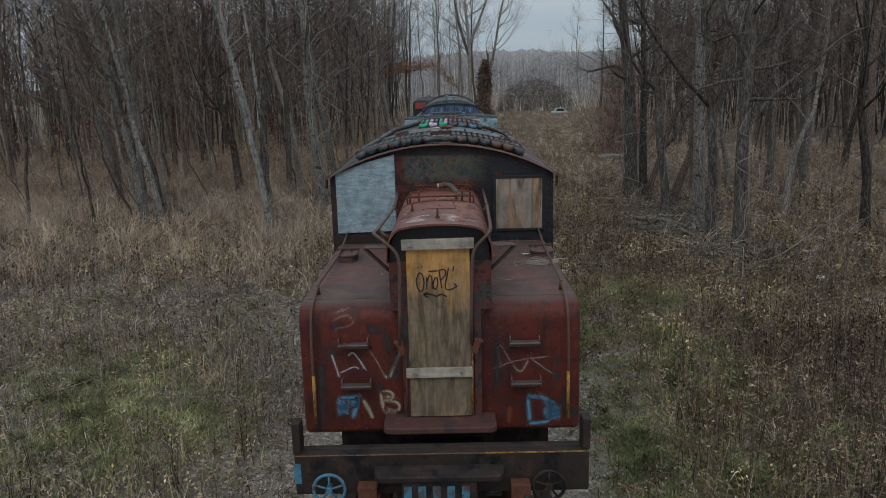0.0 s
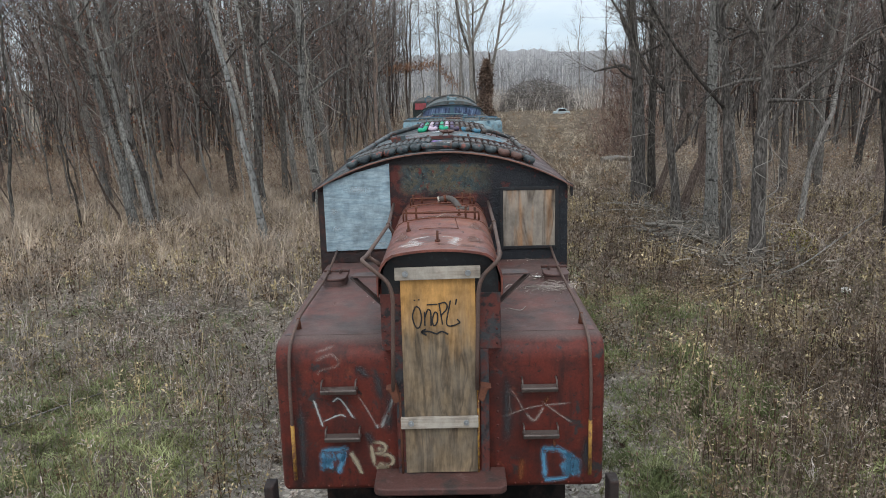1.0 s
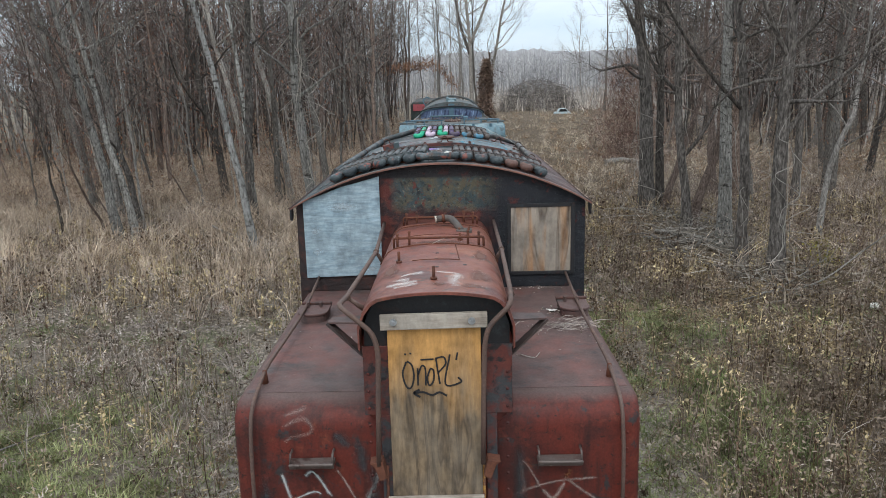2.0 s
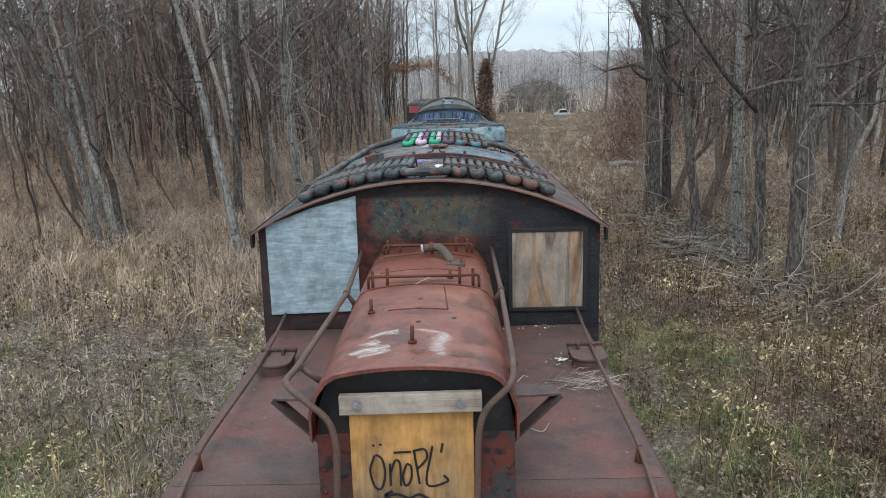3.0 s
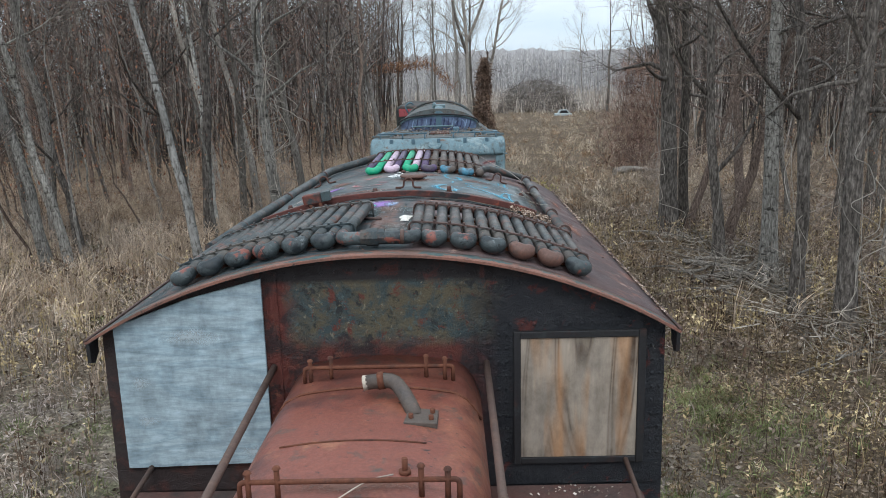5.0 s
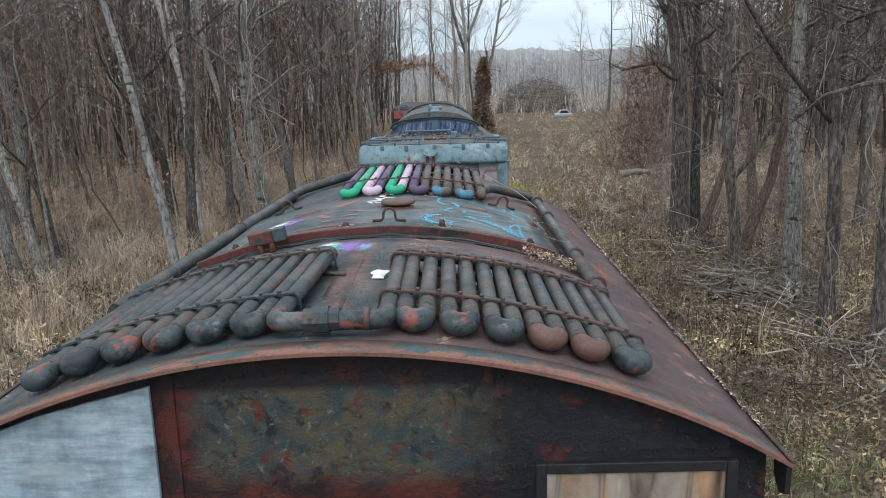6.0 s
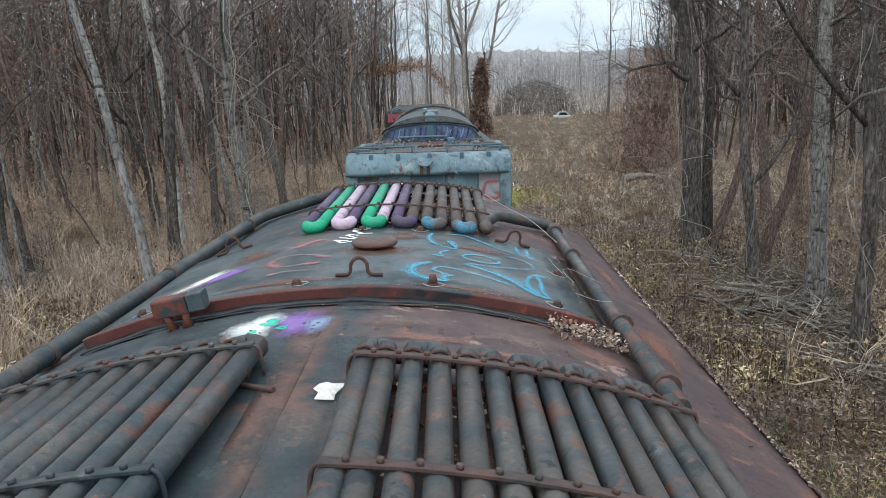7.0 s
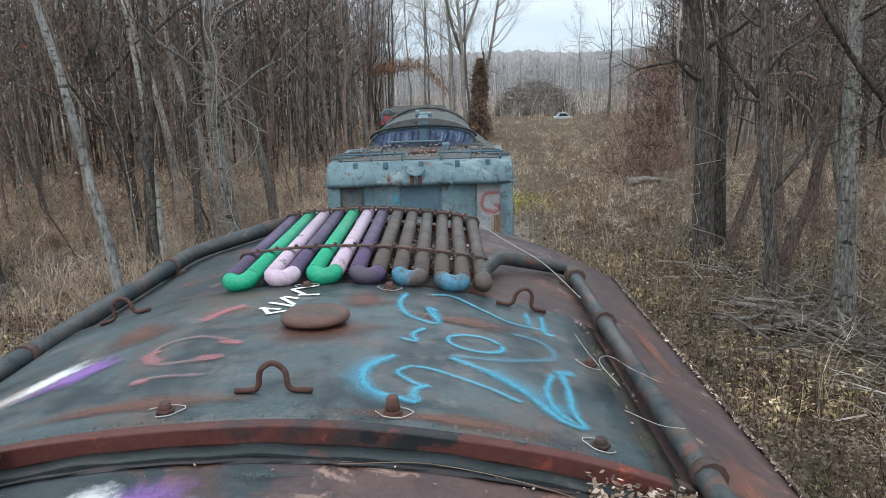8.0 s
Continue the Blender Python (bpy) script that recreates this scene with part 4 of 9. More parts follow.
# grab handles on the hood front
for x0, z in ((-1.013, 2.445), (-1.000, 2.02), (0.655, 2.435), (0.668, 2.018)):
    tread = Mesh()
    tread.prism([(4.97, -0.012), (4.945, 0.025), (4.950, 0.038), (4.985, 0.026), (5.07, 0.026), (5.07, 0.0), (4.985, 0.0)], x0, x0 + 0.30, "x")
    tread.v = [(x, y, zz + z - 0.03) for x, y, zz in tread.v]
    st = part("step", tread, M_STEP, loco, "folded steel foothold with worn edges", bevel=0.006)
    for x in (x0 + 0.008, x0 + 0.292):
        part("bracket", Mesh().tube(fillet([(x, 5.075, z + 0.055), (x, 4.99, z + 0.055), (x, 4.975, z - 0.01)], 0.02), 0.008, 6), M_STEP, st)


def hood_front(x, z):
    zz = max(0.0, z - 2.62)
    y = 5.08 + (0.20 - math.sqrt(max(0.0, 0.04 - zz * zz)) if zz > 0 else 0.0)
    return Vector((x, y - 0.004, z))


# graffiti on the hood front
SP_FAINT = spray("faint_scrawl", (0.36, 0.24, 0.21), cover=0.28, noise_amount=1.2)
for p in ([(-1.068, 2.664), (-0.928, 2.711), (-0.865, 2.654), (-0.9, 2.61), (-1.006, 2.587), (-1.056, 2.548)], [(-1.064, 2.728), (-0.901, 2.774)]):
    stroke(hood_ob, SP_FAINT, hood_front, p, 0.05)
for p, w in (([(-1.093, 2.321), (-1.065, 2.218), (-1.026, 2.068)], 0.045), ([(-0.936, 2.298), (-0.868, 2.322), (-0.757, 2.14)], 0.042), ([(-1.023, 2.12), (-0.885, 2.179), (-0.823, 2.162)], 0.036)):
    stroke(hood_ob, SP_CHALK, hood_front, p, w)
stroke(hood_ob, SP_SCRAWL, hood_front, [(-0.718, 2.354), (-0.643, 2.225), (-0.563, 2.059)], 0.032)
stroke(hood_ob, SP_CHALK, hood_front, [(-0.406, 2.399), (-0.451, 2.237), (-0.53, 2.058)], 0.065)
stroke(hood_ob, SP_CHALK, hood_front, [(-0.57, 2.09), (-0.556, 2.05)], 0.05)
for p, w in (([(0.576, 2.139), (0.563, 2.379), (0.696, 2.172)], 0.034), ([(0.696, 2.172), (0.767, 2.099), (0.829, 2.18), (0.848, 2.22)], 0.05), ([(0.495, 2.135), (0.767, 2.222), (1.076, 2.251)], 0.032), ([(0.829, 2.272), (0.958, 2.167), (1.088, 2.072)], 0.036)):
    stroke(hood_ob, SP_SCRAWL, hood_front, p, w)
M_ORANGERUST = spray("orange_rust_run", (0.24, 0.075, 0.025), cover=0.6, noise_amount=1.0)
for p, w in (([(0.895, 2.321), (0.848, 2.241)], 0.07), ([(0.936, 1.951), (0.946, 1.804)], 0.055), ([(0.671, 1.757), (0.646, 1.546)], 0.10), ([(-1.29, 2.5), (-1.285, 1.8)], 0.03)):
    stroke(hood_ob, M_ORANGERUST, hood_front, p, w)
for p, w in (([(-1.04, 1.665), (-1.034, 1.85)], 0.105), ([(-1.06, 1.856), (-0.812, 1.868)], 0.095), ([(-0.838, 1.86), (-0.922, 1.635)], 0.10), ([(-0.961, 1.85), (-0.936, 1.747)], 0.06), ([(-1.03, 1.735), (-0.935, 1.785)], 0.11)):
    stroke(hood_ob, SP_CYAN, hood_front, p, w, curve=False)
for p, w in (([(0.842, 1.85), (0.866, 1.55)], 0.085), ([(0.825, 1.843), (0.985, 1.825), (1.10, 1.745)], 0.10), ([(1.07, 1.58), (0.99, 1.556), (0.85, 1.548)], 0.075), ([(1.04, 1.80), (1.07, 1.70), (1.05, 1.57)], 0.14), ([(1.115, 1.74), (1.13, 1.66), (1.10, 1.58)], 0.15)):
    stroke(hood_ob, SP_CYAN, hood_front, p, w)
for c, sz in (((1.085, 1.68), (0.10, 0.12)), ((-1.0, 1.76), (0.06, 0.10)), ((-0.88, 1.80), (0.05, 0.07))):
    blot(hood_ob, SP_CYAN, hood_front, c, sz, power=0.35)
stroke(hood_ob, SP_CREAM, hood_front, [(-0.806, 1.839), (-0.752, 1.733), (-0.708, 1.626)], 0.075)
for p, w in (([(-0.627, 1.925), (-0.599, 1.70)], 0.075), ([(-0.617, 1.924), (-0.53, 1.915), (-0.50, 1.87), (-0.54, 1.825), (-0.60, 1.82)], 0.065), ([(-0.56, 1.82), (-0.47, 1.80), (-0.44, 1.74), (-0.50, 1.69), (-0.59, 1.69)], 0.07)):
    stroke(hood_ob, SP_CREAM, hood_front, p, w)
blot(hood_ob, SP_CREAM, hood_front, (-0.535, 1.70), (0.09, 0.055))
blot(hood_ob, SP_CREAM, hood_front, (-0.55, 1.86), (0.05, 0.035))
for p in ([(-0.55, 2.55), (-0.52, 2.30)], [(0.55, 2.5), (0.54, 1.9)], [(-0.72, 2.62), (-0.62, 2.50)], [(-0.45, 2.42), (-0.47, 2.0)], [(-0.66, 2.02), (-0.60, 1.90)], [(1.22, 1.95), (1.2, 1.6)], [(-1.2, 2.3), (-1.22, 1.55)]):
    stroke(hood_ob, spray("dark_scrape", (0.04, 0.042, 0.045), cover=0.7, noise_amount=1.1) if "dark_scrape" not in bpy.data.materials else bpy.data.materials["dark_scrape"], hood_front, p, 0.16)

# rivet lines along the hood front
riv = Mesh()
for i in range(9):
    for x in (-1.30, 1.27):
        riv.dome((x, 5.079, 1.62 + 0.12 * i), 0.011, 0.008, (0, -1, 0), 6)
for i in range(12):
    for x in (-0.455, 0.455):
        riv.dome((x, 4.975, 1.75 + 0.12 * i), 0.012, 0.009, (0, -1, 0), 6)
for i in range(24):
    riv.dome((HX - 1.33 + 0.115 * i, 5.079, 1.52), 0.011, 0.008, (0, -1, 0), 6)
tagged(part("rivets", riv, M_RED, hood_ob), kind="stuff")

# handrails: two by the nose that bend down beside the door, two along the deck edges
for sx in (-1, 1):
    ox = -0.03
    if sx < 0:
        pts = [(-0.575, 8.02, 3.52), (-0.53, 6.6, 3.53), (-0.595, 5.15, 3.545), (-0.62, 4.95, 3.55), (-0.57, 4.88, 3.53), (-0.40, 4.88, 3.38), (-0.372, 4.88, 3.25), (-0.385, 4.88, 2.92), (-0.40, 4.88, 2.47)]
    else:
        pts = [(0.535, 8.02, 3.52), (0.526, 6.53, 3.53), (0.497, 5.25, 3.545), (0.478, 4.93, 3.56), (0.452, 4.88, 3.53), (0.33, 4.88, 3.41), (0.303, 4.88, 3.28), (0.294, 4.88, 2.92), (0.285, 4.88, 2.47)]
    hr = part("nose_handrail", Mesh().tube(fillet(pts, 0.10, 6), 0.017, 10), M_RUST_RAIL, loco, "bent rusty pipe handrail")
    for y, x in ((5.2, pts[2][0]), (6.6, pts[1][0])):
        part("stanchion", Mesh().tube([(x, y, 3.53), (sx * 0.475, y + 0.02, 3.43)], [0.014, 0.02], 7).tube([(x, y - 0.025, 3.535), (x, y + 0.025, 3.53)], 0.024, 8), M_RUST_RAIL, hr)
    hook = Mesh().prism([(ox + sx * 0.32, 2.38), (ox + sx * 0.345, 2.50), (ox + sx * 0.43, 2.485), (ox + sx * 0.40, 2.46), (ox + sx * 0.365, 2.36)], 4.87, 4.975, "y")
    part("rail_foot", hook, M_RUST, hr, "bent steel foot", bevel=0.004)
    part("door_edge_strip", Mesh().tube([(ox + sx * 0.325, 4.968, 2.42), (ox + sx * 0.318, 4.968, 1.64)], 0.011, 6), M_YELLOW if sx > 0 else M_RUST, loco, "thin rod beside the door, paint rubbed to orange")
    rx = HX + sx * 1.245
    pts = [(sx * 1.27, 8.02, 2.97), (sx * 1.25, 7.30, 2.93), (sx * 1.235, 6.7, 2.925), (rx, 5.55, 2.915), (rx, 5.05, 2.80), (rx + sx * 0.01, 5.015, 2.45), (rx + sx * 0.01, 5.02, 1.62)]
    cr = part("corner_handrail", Mesh().tube(fillet(pts, 0.14, 6), 0.014, 8), M_RUST_RAIL, loco, "rusty rod along the deck edge and down the hood corner")
    part("stanchion", Mesh().tube([(rx, 5.5, 2.915), (rx, 5.48, 2.815)], [0.015, 0.03], 8), M_RUST, cr)
    part("lower_rod", Mesh().tube([(rx + sx * 0.01, 5.018, 2.12), (rx + sx * 0.01, 5.019, 1.62)], 0.0165, 8), M_YELLOW, cr, "flaking yellow lower length")
    # sand box lid and lever on the deck
    bx = -1.165 if sx < 0 else 1.205
    sand = part("sand_box", Mesh().prism([(bx - 0.125, 6.98)] + [(bx - 0.125 * math.cos(a), 6.98 - 0.09 * math.sin(a)) for a in spread(0.3, math.pi - 0.3, 9)] + [(bx + 0.125, 6.98), (bx + 0.125, 7.20), (bx - 0.125, 7.20)], 2.80, 2.885, "z"), M_DECK, loco, "low rusty sand box with a rounded front and flanged lid", bevel=0.012)
    part("lid", Mesh().prism([(bx - 0.135, 6.98)] + [(bx - 0.135 * math.cos(a), 6.98 - 0.10 * math.sin(a)) for a in spread(0.3, math.pi - 0.3, 9)] + [(bx + 0.135, 6.98), (bx + 0.135, 7.24), (bx - 0.135, 7.24)], 2.886, 2.908, "z"), M_DECK, sand, bevel=0.006)
    part("hinge_bar", Mesh().box(bx - 0.14, bx + 0.14, 7.19, 7.235, 2.909, 2.93), M_OLDRUST, sand, bevel=0.004)
    part("lug", Mesh().box(bx - 0.075, bx - 0.055, 7.1, 7.16, 2.909, 2.955), M_STRAP, sand)
    part("lug", Mesh().box(bx + 0.04, bx + 0.06, 7.1, 7.16, 2.909, 2.955), M_STRAP, sand)
    # braced shelf plates on the nose sides
    x0, x1 = sx * 0.49, sx * 0.74
    g = part("shelf_bracket", Mesh().prism([(x0, 5.17), (x1, 5.19), (x1 - sx * 0.02, 5.30), (x0, 5.34)], 3.35, 3.362, "z"), M_DECK, loco, "small rusty shelf plate with a slanting brace")
    br = Mesh().box(-0.048, 0.048, -0.17, 0.17, -0.006, 0.006, Matrix.Translation((sx * 0.615, 5.20, 3.24)) @ Vector((sx * 0.25, 0.02, 0.235)).to_track_quat("Y", "Z").to_matrix().to_4x4())
    part("brace", br, M_FRAME, g)

# ---- cab ----
CW = 1.48
wall_prof = [(-CW, 1.47)] + [(roof_at(s, 0)[0], roof_at(s, 0)[2] - 0.016) for s in spread(-1.53, 1.53, 31)] + [(CW, 1.47)]
cab = part("cab_wall", Mesh().prism(wall_prof, 8.02, 8.08, "y"), M_CAB, loco, "riveted dark cab end wall with flaked black, red and teal paint")
part("cab_wall", Mesh().prism(wall_prof, 12.85, 12.91, "y"), M_CAB, loco)
for sx in (-1, 1):
    x0, x1 = sorted((sx * (CW - 0.05), sx * (CW - 0.002)))
    part("cab_side", Mesh().box(x0, x1, 8.081, 12.849, 1.47, 3.69), M_CAB, loco, "dark rusted cab side sheet")
# board over the opening, its top cut along the roof
lp = [(-1.392, 2.965), (-1.395, 3.757), (-1.0, 3.90), (-0.612, 3.998), (-0.612, 2.985)]
lb = part("window_board", Mesh().prism(lp, 8.0, 8.018, "y"), M_PLYBLUE, loco, "pale blue painted plywood over a cab window", bevel=0.003)
for c, sz in (((-1.28, 3.45), (0.06, 0.05)), ((-1.26, 3.24), (0.08, 0.045)), ((-0.72, 3.05), (0.10, 0.05)), ((-1.0, 3.7), (0.2, 0.06))):
    blot(lb, SP_FROST, lambda x, z: Vector((x, 7.996, z)), c, sz)
part("window_board", Mesh().box(0.712, 1.322, 8.002, 8.02, 2.985, 3.652), M_WINPLY, loco, "bare plywood over a cab window with strong dark grain", bevel=0.003)
fr = Mesh()
for a in ((0.675, 0.712, 2.95, 3.69), (1.322, 1.362, 2.95, 3.69), (0.712, 1.322, 3.652, 3.69), (0.712, 1.322, 2.95, 2.985)):
    fr.box(a[0], a[1], 7.994, 8.02, a[2], a[3])
part("window_frame", fr, M_BLACK, loco, "black riveted window frame", bevel=0.004)
riv = Mesh()
for i in range(11):
    z = 2.92 + 0.075 * i
    for x in (0.64, 0.60, 1.40, 1.44):
        riv.dome((x, 8.019, z), 0.011, 0.008, (0, -1, 0), 6)
for i in range(12):
    x = 0.66 + 0.062 * i
    riv.dome((x, 8.019, 3.725), 0.011, 0.008, (0, -1, 0), 6)
for i in range(40):
    s = -1.36 + 0.07 * i
    p = roof_at(s, 8.019, -0.085)
    riv.dome(p, 0.011, 0.008, (0, -1, 0), 6)
for i in range(7):
    for x in (-0.555, 0.515, 0.555):
        riv.dome((x, 8.019, 3.55 + 0.075 * i), 0.011, 0.008, (0, -1, 0), 6)
for i in range(30):
    riv.dome((-1.4 + 0.097 * i, 8.019, 2.90), 0.011, 0.008, (0, -1, 0), 6)
tagged(part("rivets", riv, M_CAB, cab), kind="stuff")
part("seam_strip", Mesh().box(-0.575, -0.535, 8.013, 8.0195, 2.83, 4.03).box(0.495, 0.535, 8.013, 8.0195, 2.83, 4.05).box(-1.45, 1.45, 8.011, 8.0192, 2.826, 2.945), M_CAB, cab)

# ---- cab roof ----
roof = Mesh().shell(lambda s, y: roof_at(s, y), lambda s, y: roof_at(s, y, -0.012), spread(-1.60, 1.60, 41), spread(Y0, Y1, 9))
roof_ob = part("cab_roof", roof, M_ROOF, loco, "arched rusty sheet roof with teal, brown and salmon paint patches")
lip = Mesh().shell(lambda s, y: roof_at(s, y, 0.003), lambda s, y: roof_at(s, y, -0.010), spread(-1.605, 1.605, 41), [Y0 - 0.003, Y0 + 0.0045])
part("roof_front_edge", lip, M_BAND, roof_ob)
front_band = Mesh().shell(lambda s, y: roof_at(s, y, 0.0035), lambda s, y: roof_at(s, y, 0.001), spread(-1.58, 1.58, 41), [Y0 + 0.005, 8.07])
part("roof_front_band", front_band, M_BAND, roof_ob, "salmon and teal paint along the front roof edge")
for sx in (-1, 1):
    gut = Mesh().tube([roof_at(sx * 1.60, y, 0.008) for y in spread(Y0, Y1, 12)], 0.008, 6)
    part("roof_gutter", gut, M_STRAP, roof_ob)
for sx in (-1, 1):
    tip = roof_at(sx * 1.60, 0, -0.012)
    flap = Mesh().prism([(Y0 + 0.002, tip.z + 0.004), (Y0 + 0.11, tip.z + 0.004), (Y0 + 0.10, tip.z - 0.07), (Y0 + 0.05, tip.z - 0.115), (Y0 + 0.006, tip.z - 0.10)], *sorted((tip.x - sx * 0.012, tip.x + sx * 0.006)), "x")
    part("eave_flap", flap, M_BLACK, roof_ob, "dark sheet flap hanging at the roof corner")
riv = Mesh()
for i in range(9):
    for s in (-0.095, -0.045):
        riv.dome(roof_at(s, 8.55 + 0.13 * i), 0.012, 0.007, (0, 0, 1), 6)
for i in range(26):
    for y in (9.52, 9.56):
        s = -1.4 + 0.112 * i
        riv.dome(roof_at(s, y), 0.011, 0.006, roof_at(s, y) - roof_at(s, y, -1), 6)
tagged(part("rivets", riv, M_ROOF, roof_ob), kind="stuff")
part("roof_seam", Mesh().shell(lambda s, y: roof_at(s, y, 0.0025), lambda s, y: roof_at(s, y, 0.001), spread(-0.12, -0.02, 4), [8.1, 9.5]), M_ROOF, roof_ob)
part("mount_foot", Mesh().tube([roof_at(-0.20, 9.03, 0.03), roof_at(-0.18, 9.02, 0.008), roof_at(-0.07, 8.96, 0.008)], 0.010, 6), M_STRAP, roof_ob)
blot(roof_ob, SP_WHITE, roof_paint, (-0.27, 9.60), (0.12, 0.19), turn=-0.3)
blot(roof_ob, SP_MINT, roof_paint, (-0.225, 9.63), (0.045, 0.06), power=0.6)
blot(roof_ob, SP_PURPLE, roof_paint, (-0.13, 9.61), (0.13, 0.20))
blot(roof_ob, SP_MINT, roof_paint, (-0.27, 9.54), (0.022, 0.025), power=0.6)
blot(roof_ob, SP_MINT, roof_paint, (-0.17, 9.56), (0.03, 0.03), power=0.6)
blot(roof_ob, SP_PALEBLUE, roof_paint, (-0.05, 9.58), (0.07, 0.13))
M_TEALFLAKE = spray("teal_paint_flakes", (0.040, 0.062, 0.064), cover=0.8, noise_amount=1.3)
for c, sz in (((-0.15, 9.2), (0.16, 0.28)), ((0.10, 9.30), (0.14, 0.22)), ((0.03, 8.62), (0.15, 0.28)), ((-0.12, 8.5), (0.1, 0.2)), ((0.12, 8.9), (0.06, 0.2)), ((-0.75, 9.5), (0.3, 0.12)), ((-1.3, 8.6), (0.12, 0.4)), ((0.1, 9.76), (0.1, 0.03)), ((-0.5, 9.62), (0.2, 0.12)), ((-0.95, 9.3), (0.15, 0.25))):
    blot(roof_ob, M_TEALFLAKE, roof_paint, c, sz)
for c, sz in (((0.35, 9.45), (0.25, 0.05)), ((0.62, 9.38), (0.2, 0.04)), ((1.35, 10.1), (0.10, 0.4)), ((1.40, 11.4), (0.06, 0.4))):
    blot(roof_ob, spray("salmon_rust", (0.26, 0.11, 0.075), cover=0.6) if "salmon_rust" not in bpy.data.materials else bpy.data.materials["salmon_rust"], roof_paint, c, sz)

M_PALEFLAKE = spray("pale_bare_flakes", (0.24, 0.16, 0.135), cover=0.55, noise_amount=1.7)
for c, sz in (((0.25, 9.62), (0.25, 0.08)), ((0.7, 9.55), (0.2, 0.10)), ((-0.05, 9.35), (0.1, 0.15)), ((-0.6, 9.45), (0.2, 0.10)), ((0.05, 8.75), (0.12, 0.2)), ((0.5, 9.2), (0.2, 0.08))):
    blot(roof_ob, M_PALEFLAKE, roof_paint, c, sz)

# ---- cooling pipes on the roof ----
PR = 0.0335


def pipe_bank(label, s_list, near, far, lift, mats, near_pairs, far_pairs, straps, bends=None, strap_mat=None, splay=0.0, swell=0.27):
    """Parallel pipes joined by return bends, held down by two bolted straps; splay moves the near ends sideways."""
    def roof_at(s, y, up=0.0):
        return over_roof(s + splay * (far - y) / (far - near), y, up)

    bank = part("cooling_pipes", Mesh().shell(lambda s, y: roof_at(s, y, lift - 0.045), lambda s, y: roof_at(s, y, 0.002), spread(min(s_list), max(s_list), 9), [straps[0] - 0.02, straps[0] + 0.02]), M_RUST, loco, label)
    part("saddle", Mesh().shell(lambda s, y: roof_at(s, y, lift - 0.045), lambda s, y: roof_at(s, y, 0.002), spread(min(s_list), max(s_list), 9), [straps[1] - 0.02, straps[1] + 0.02]), M_RUST, bank)
    for s, mt in zip(s_list, mats):
        part("pipe", Mesh().tube([roof_at(s, near - 0.012, lift), roof_at(s, 0.5 * (near + far), lift), roof_at(s, far + 0.012, lift)], PR, 10), mt, bank)
    for pairs, y, d, tilt in ((near_pairs, near, -1, 0.0), (far_pairs, far, 1, 0.0)):
        for i, j in pairs:
            a, b = s_list[i], s_list[j]
            c, r = (a + b) / 2, (b - a) / 2
            pts = [roof_at(c - r * math.cos(t), y + d * r * 1.05 * math.sin(t), lift - 0.012 * math.sin(t)) for t in spread(0, math.pi, 9)]
            rad = [PR * (1.0 + swell * math.sin(math.pi * k / 8) ** 0.5) for k in range(9)]
            mt = bends[pairs.index((i, j))] if bends and d < 0 else mats[i]
            part("return_bend", Mesh().tube(pts, rad, 10, cap=False), mt, bank)
    for y in straps:
        e = 0.024
        st = Mesh().shell(lambda s, v: roof_at(s, v, lift + PR + 0.008), lambda s, v: roof_at(s, v, lift + PR + 0.001), spread(min(s_list) - e, max(s_list) + e, 15), [y - 0.016, y + 0.016])
        for s, d in ((min(s_list) - e, -1), (max(s_list) + e, 1)):
            st.tube(smooth_line([roof_at(s - d * 0.006, y, lift + PR + 0.002), roof_at(s + d * 0.010, y, lift + PR - 0.008), roof_at(s + d * 0.016, y, lift), roof_at(s + d * 0.018, y, 0.0)], 4), 0.006, 6)
        part("strap", st, strap_mat or M_STRAP, bank, "rusty clamp strap with bolts")
        for a, b in zip(s_list[::1], s_list[1::1]):
            s = (a + b) / 2
            if y == straps[1]:
                clip = [roof_at(a + (PR + 0.004) * math.cos(t), y + 0.058, lift + (PR + 0.004) * math.sin(t)) for t in spread(-0.3, math.pi + 0.3, 9)]
                part("saddle_clip", Mesh().tube(clip, 0.0055, 6), M_OLDRUST, bank)
            part("nut", Mesh().tube([roof_at(s, y, lift + PR + 0.006), roof_at(s, y, lift + PR + 0.019)], 0.0085, 6), strap_mat or M_STRAP, bank)
    return bank


s_right = [0.172] + [0.268 + 0.154 * k + d for k in range(6) for d in (-0.0385, 0.0385)]
mr = [M_PIPE, M_PIPE_WARM, M_PIPE, M_PIPE_WARM, M_PIPE_WARM, M_PIPE, M_PIPE, M_PIPE, M_PIPE, M_PIPE_WARM, M_PIPE, M_PIPE_WARM, M_PIPE_WARM]
pipe_bank("row of grey-green and rusty roof cooling pipes", s_right, 8.20, 9.12, 0.062, mr, [(1, 2), (3, 4), (5, 6), (7, 8), (9, 10), (11, 12)], [(0, 1), (2, 3), (4, 5), (6, 7), (8, 9), (10, 11)], (8.36, 9.0), bends=[M_BEND, M_BEND, M_BEND, M_PIPE_RED, M_PIPE_RED, M_BEND])
s_left = [-s + 0.005 for s in s_right]
s_left = sorted(s_left)
n = len(s_left)
pipe_bank("row of dark green roof cooling pipes", s_left, 8.20, 9.19, 0.062, [M_PIPE] * n, [(k, k + 1) for k in range(0, n - 1, 2)], [(k, k + 1) for k in range(1, n - 1, 2)], (8.355, 9.10), bends=[M_BEND] * 6, strap_mat=M_PIPE, splay=-0.036)
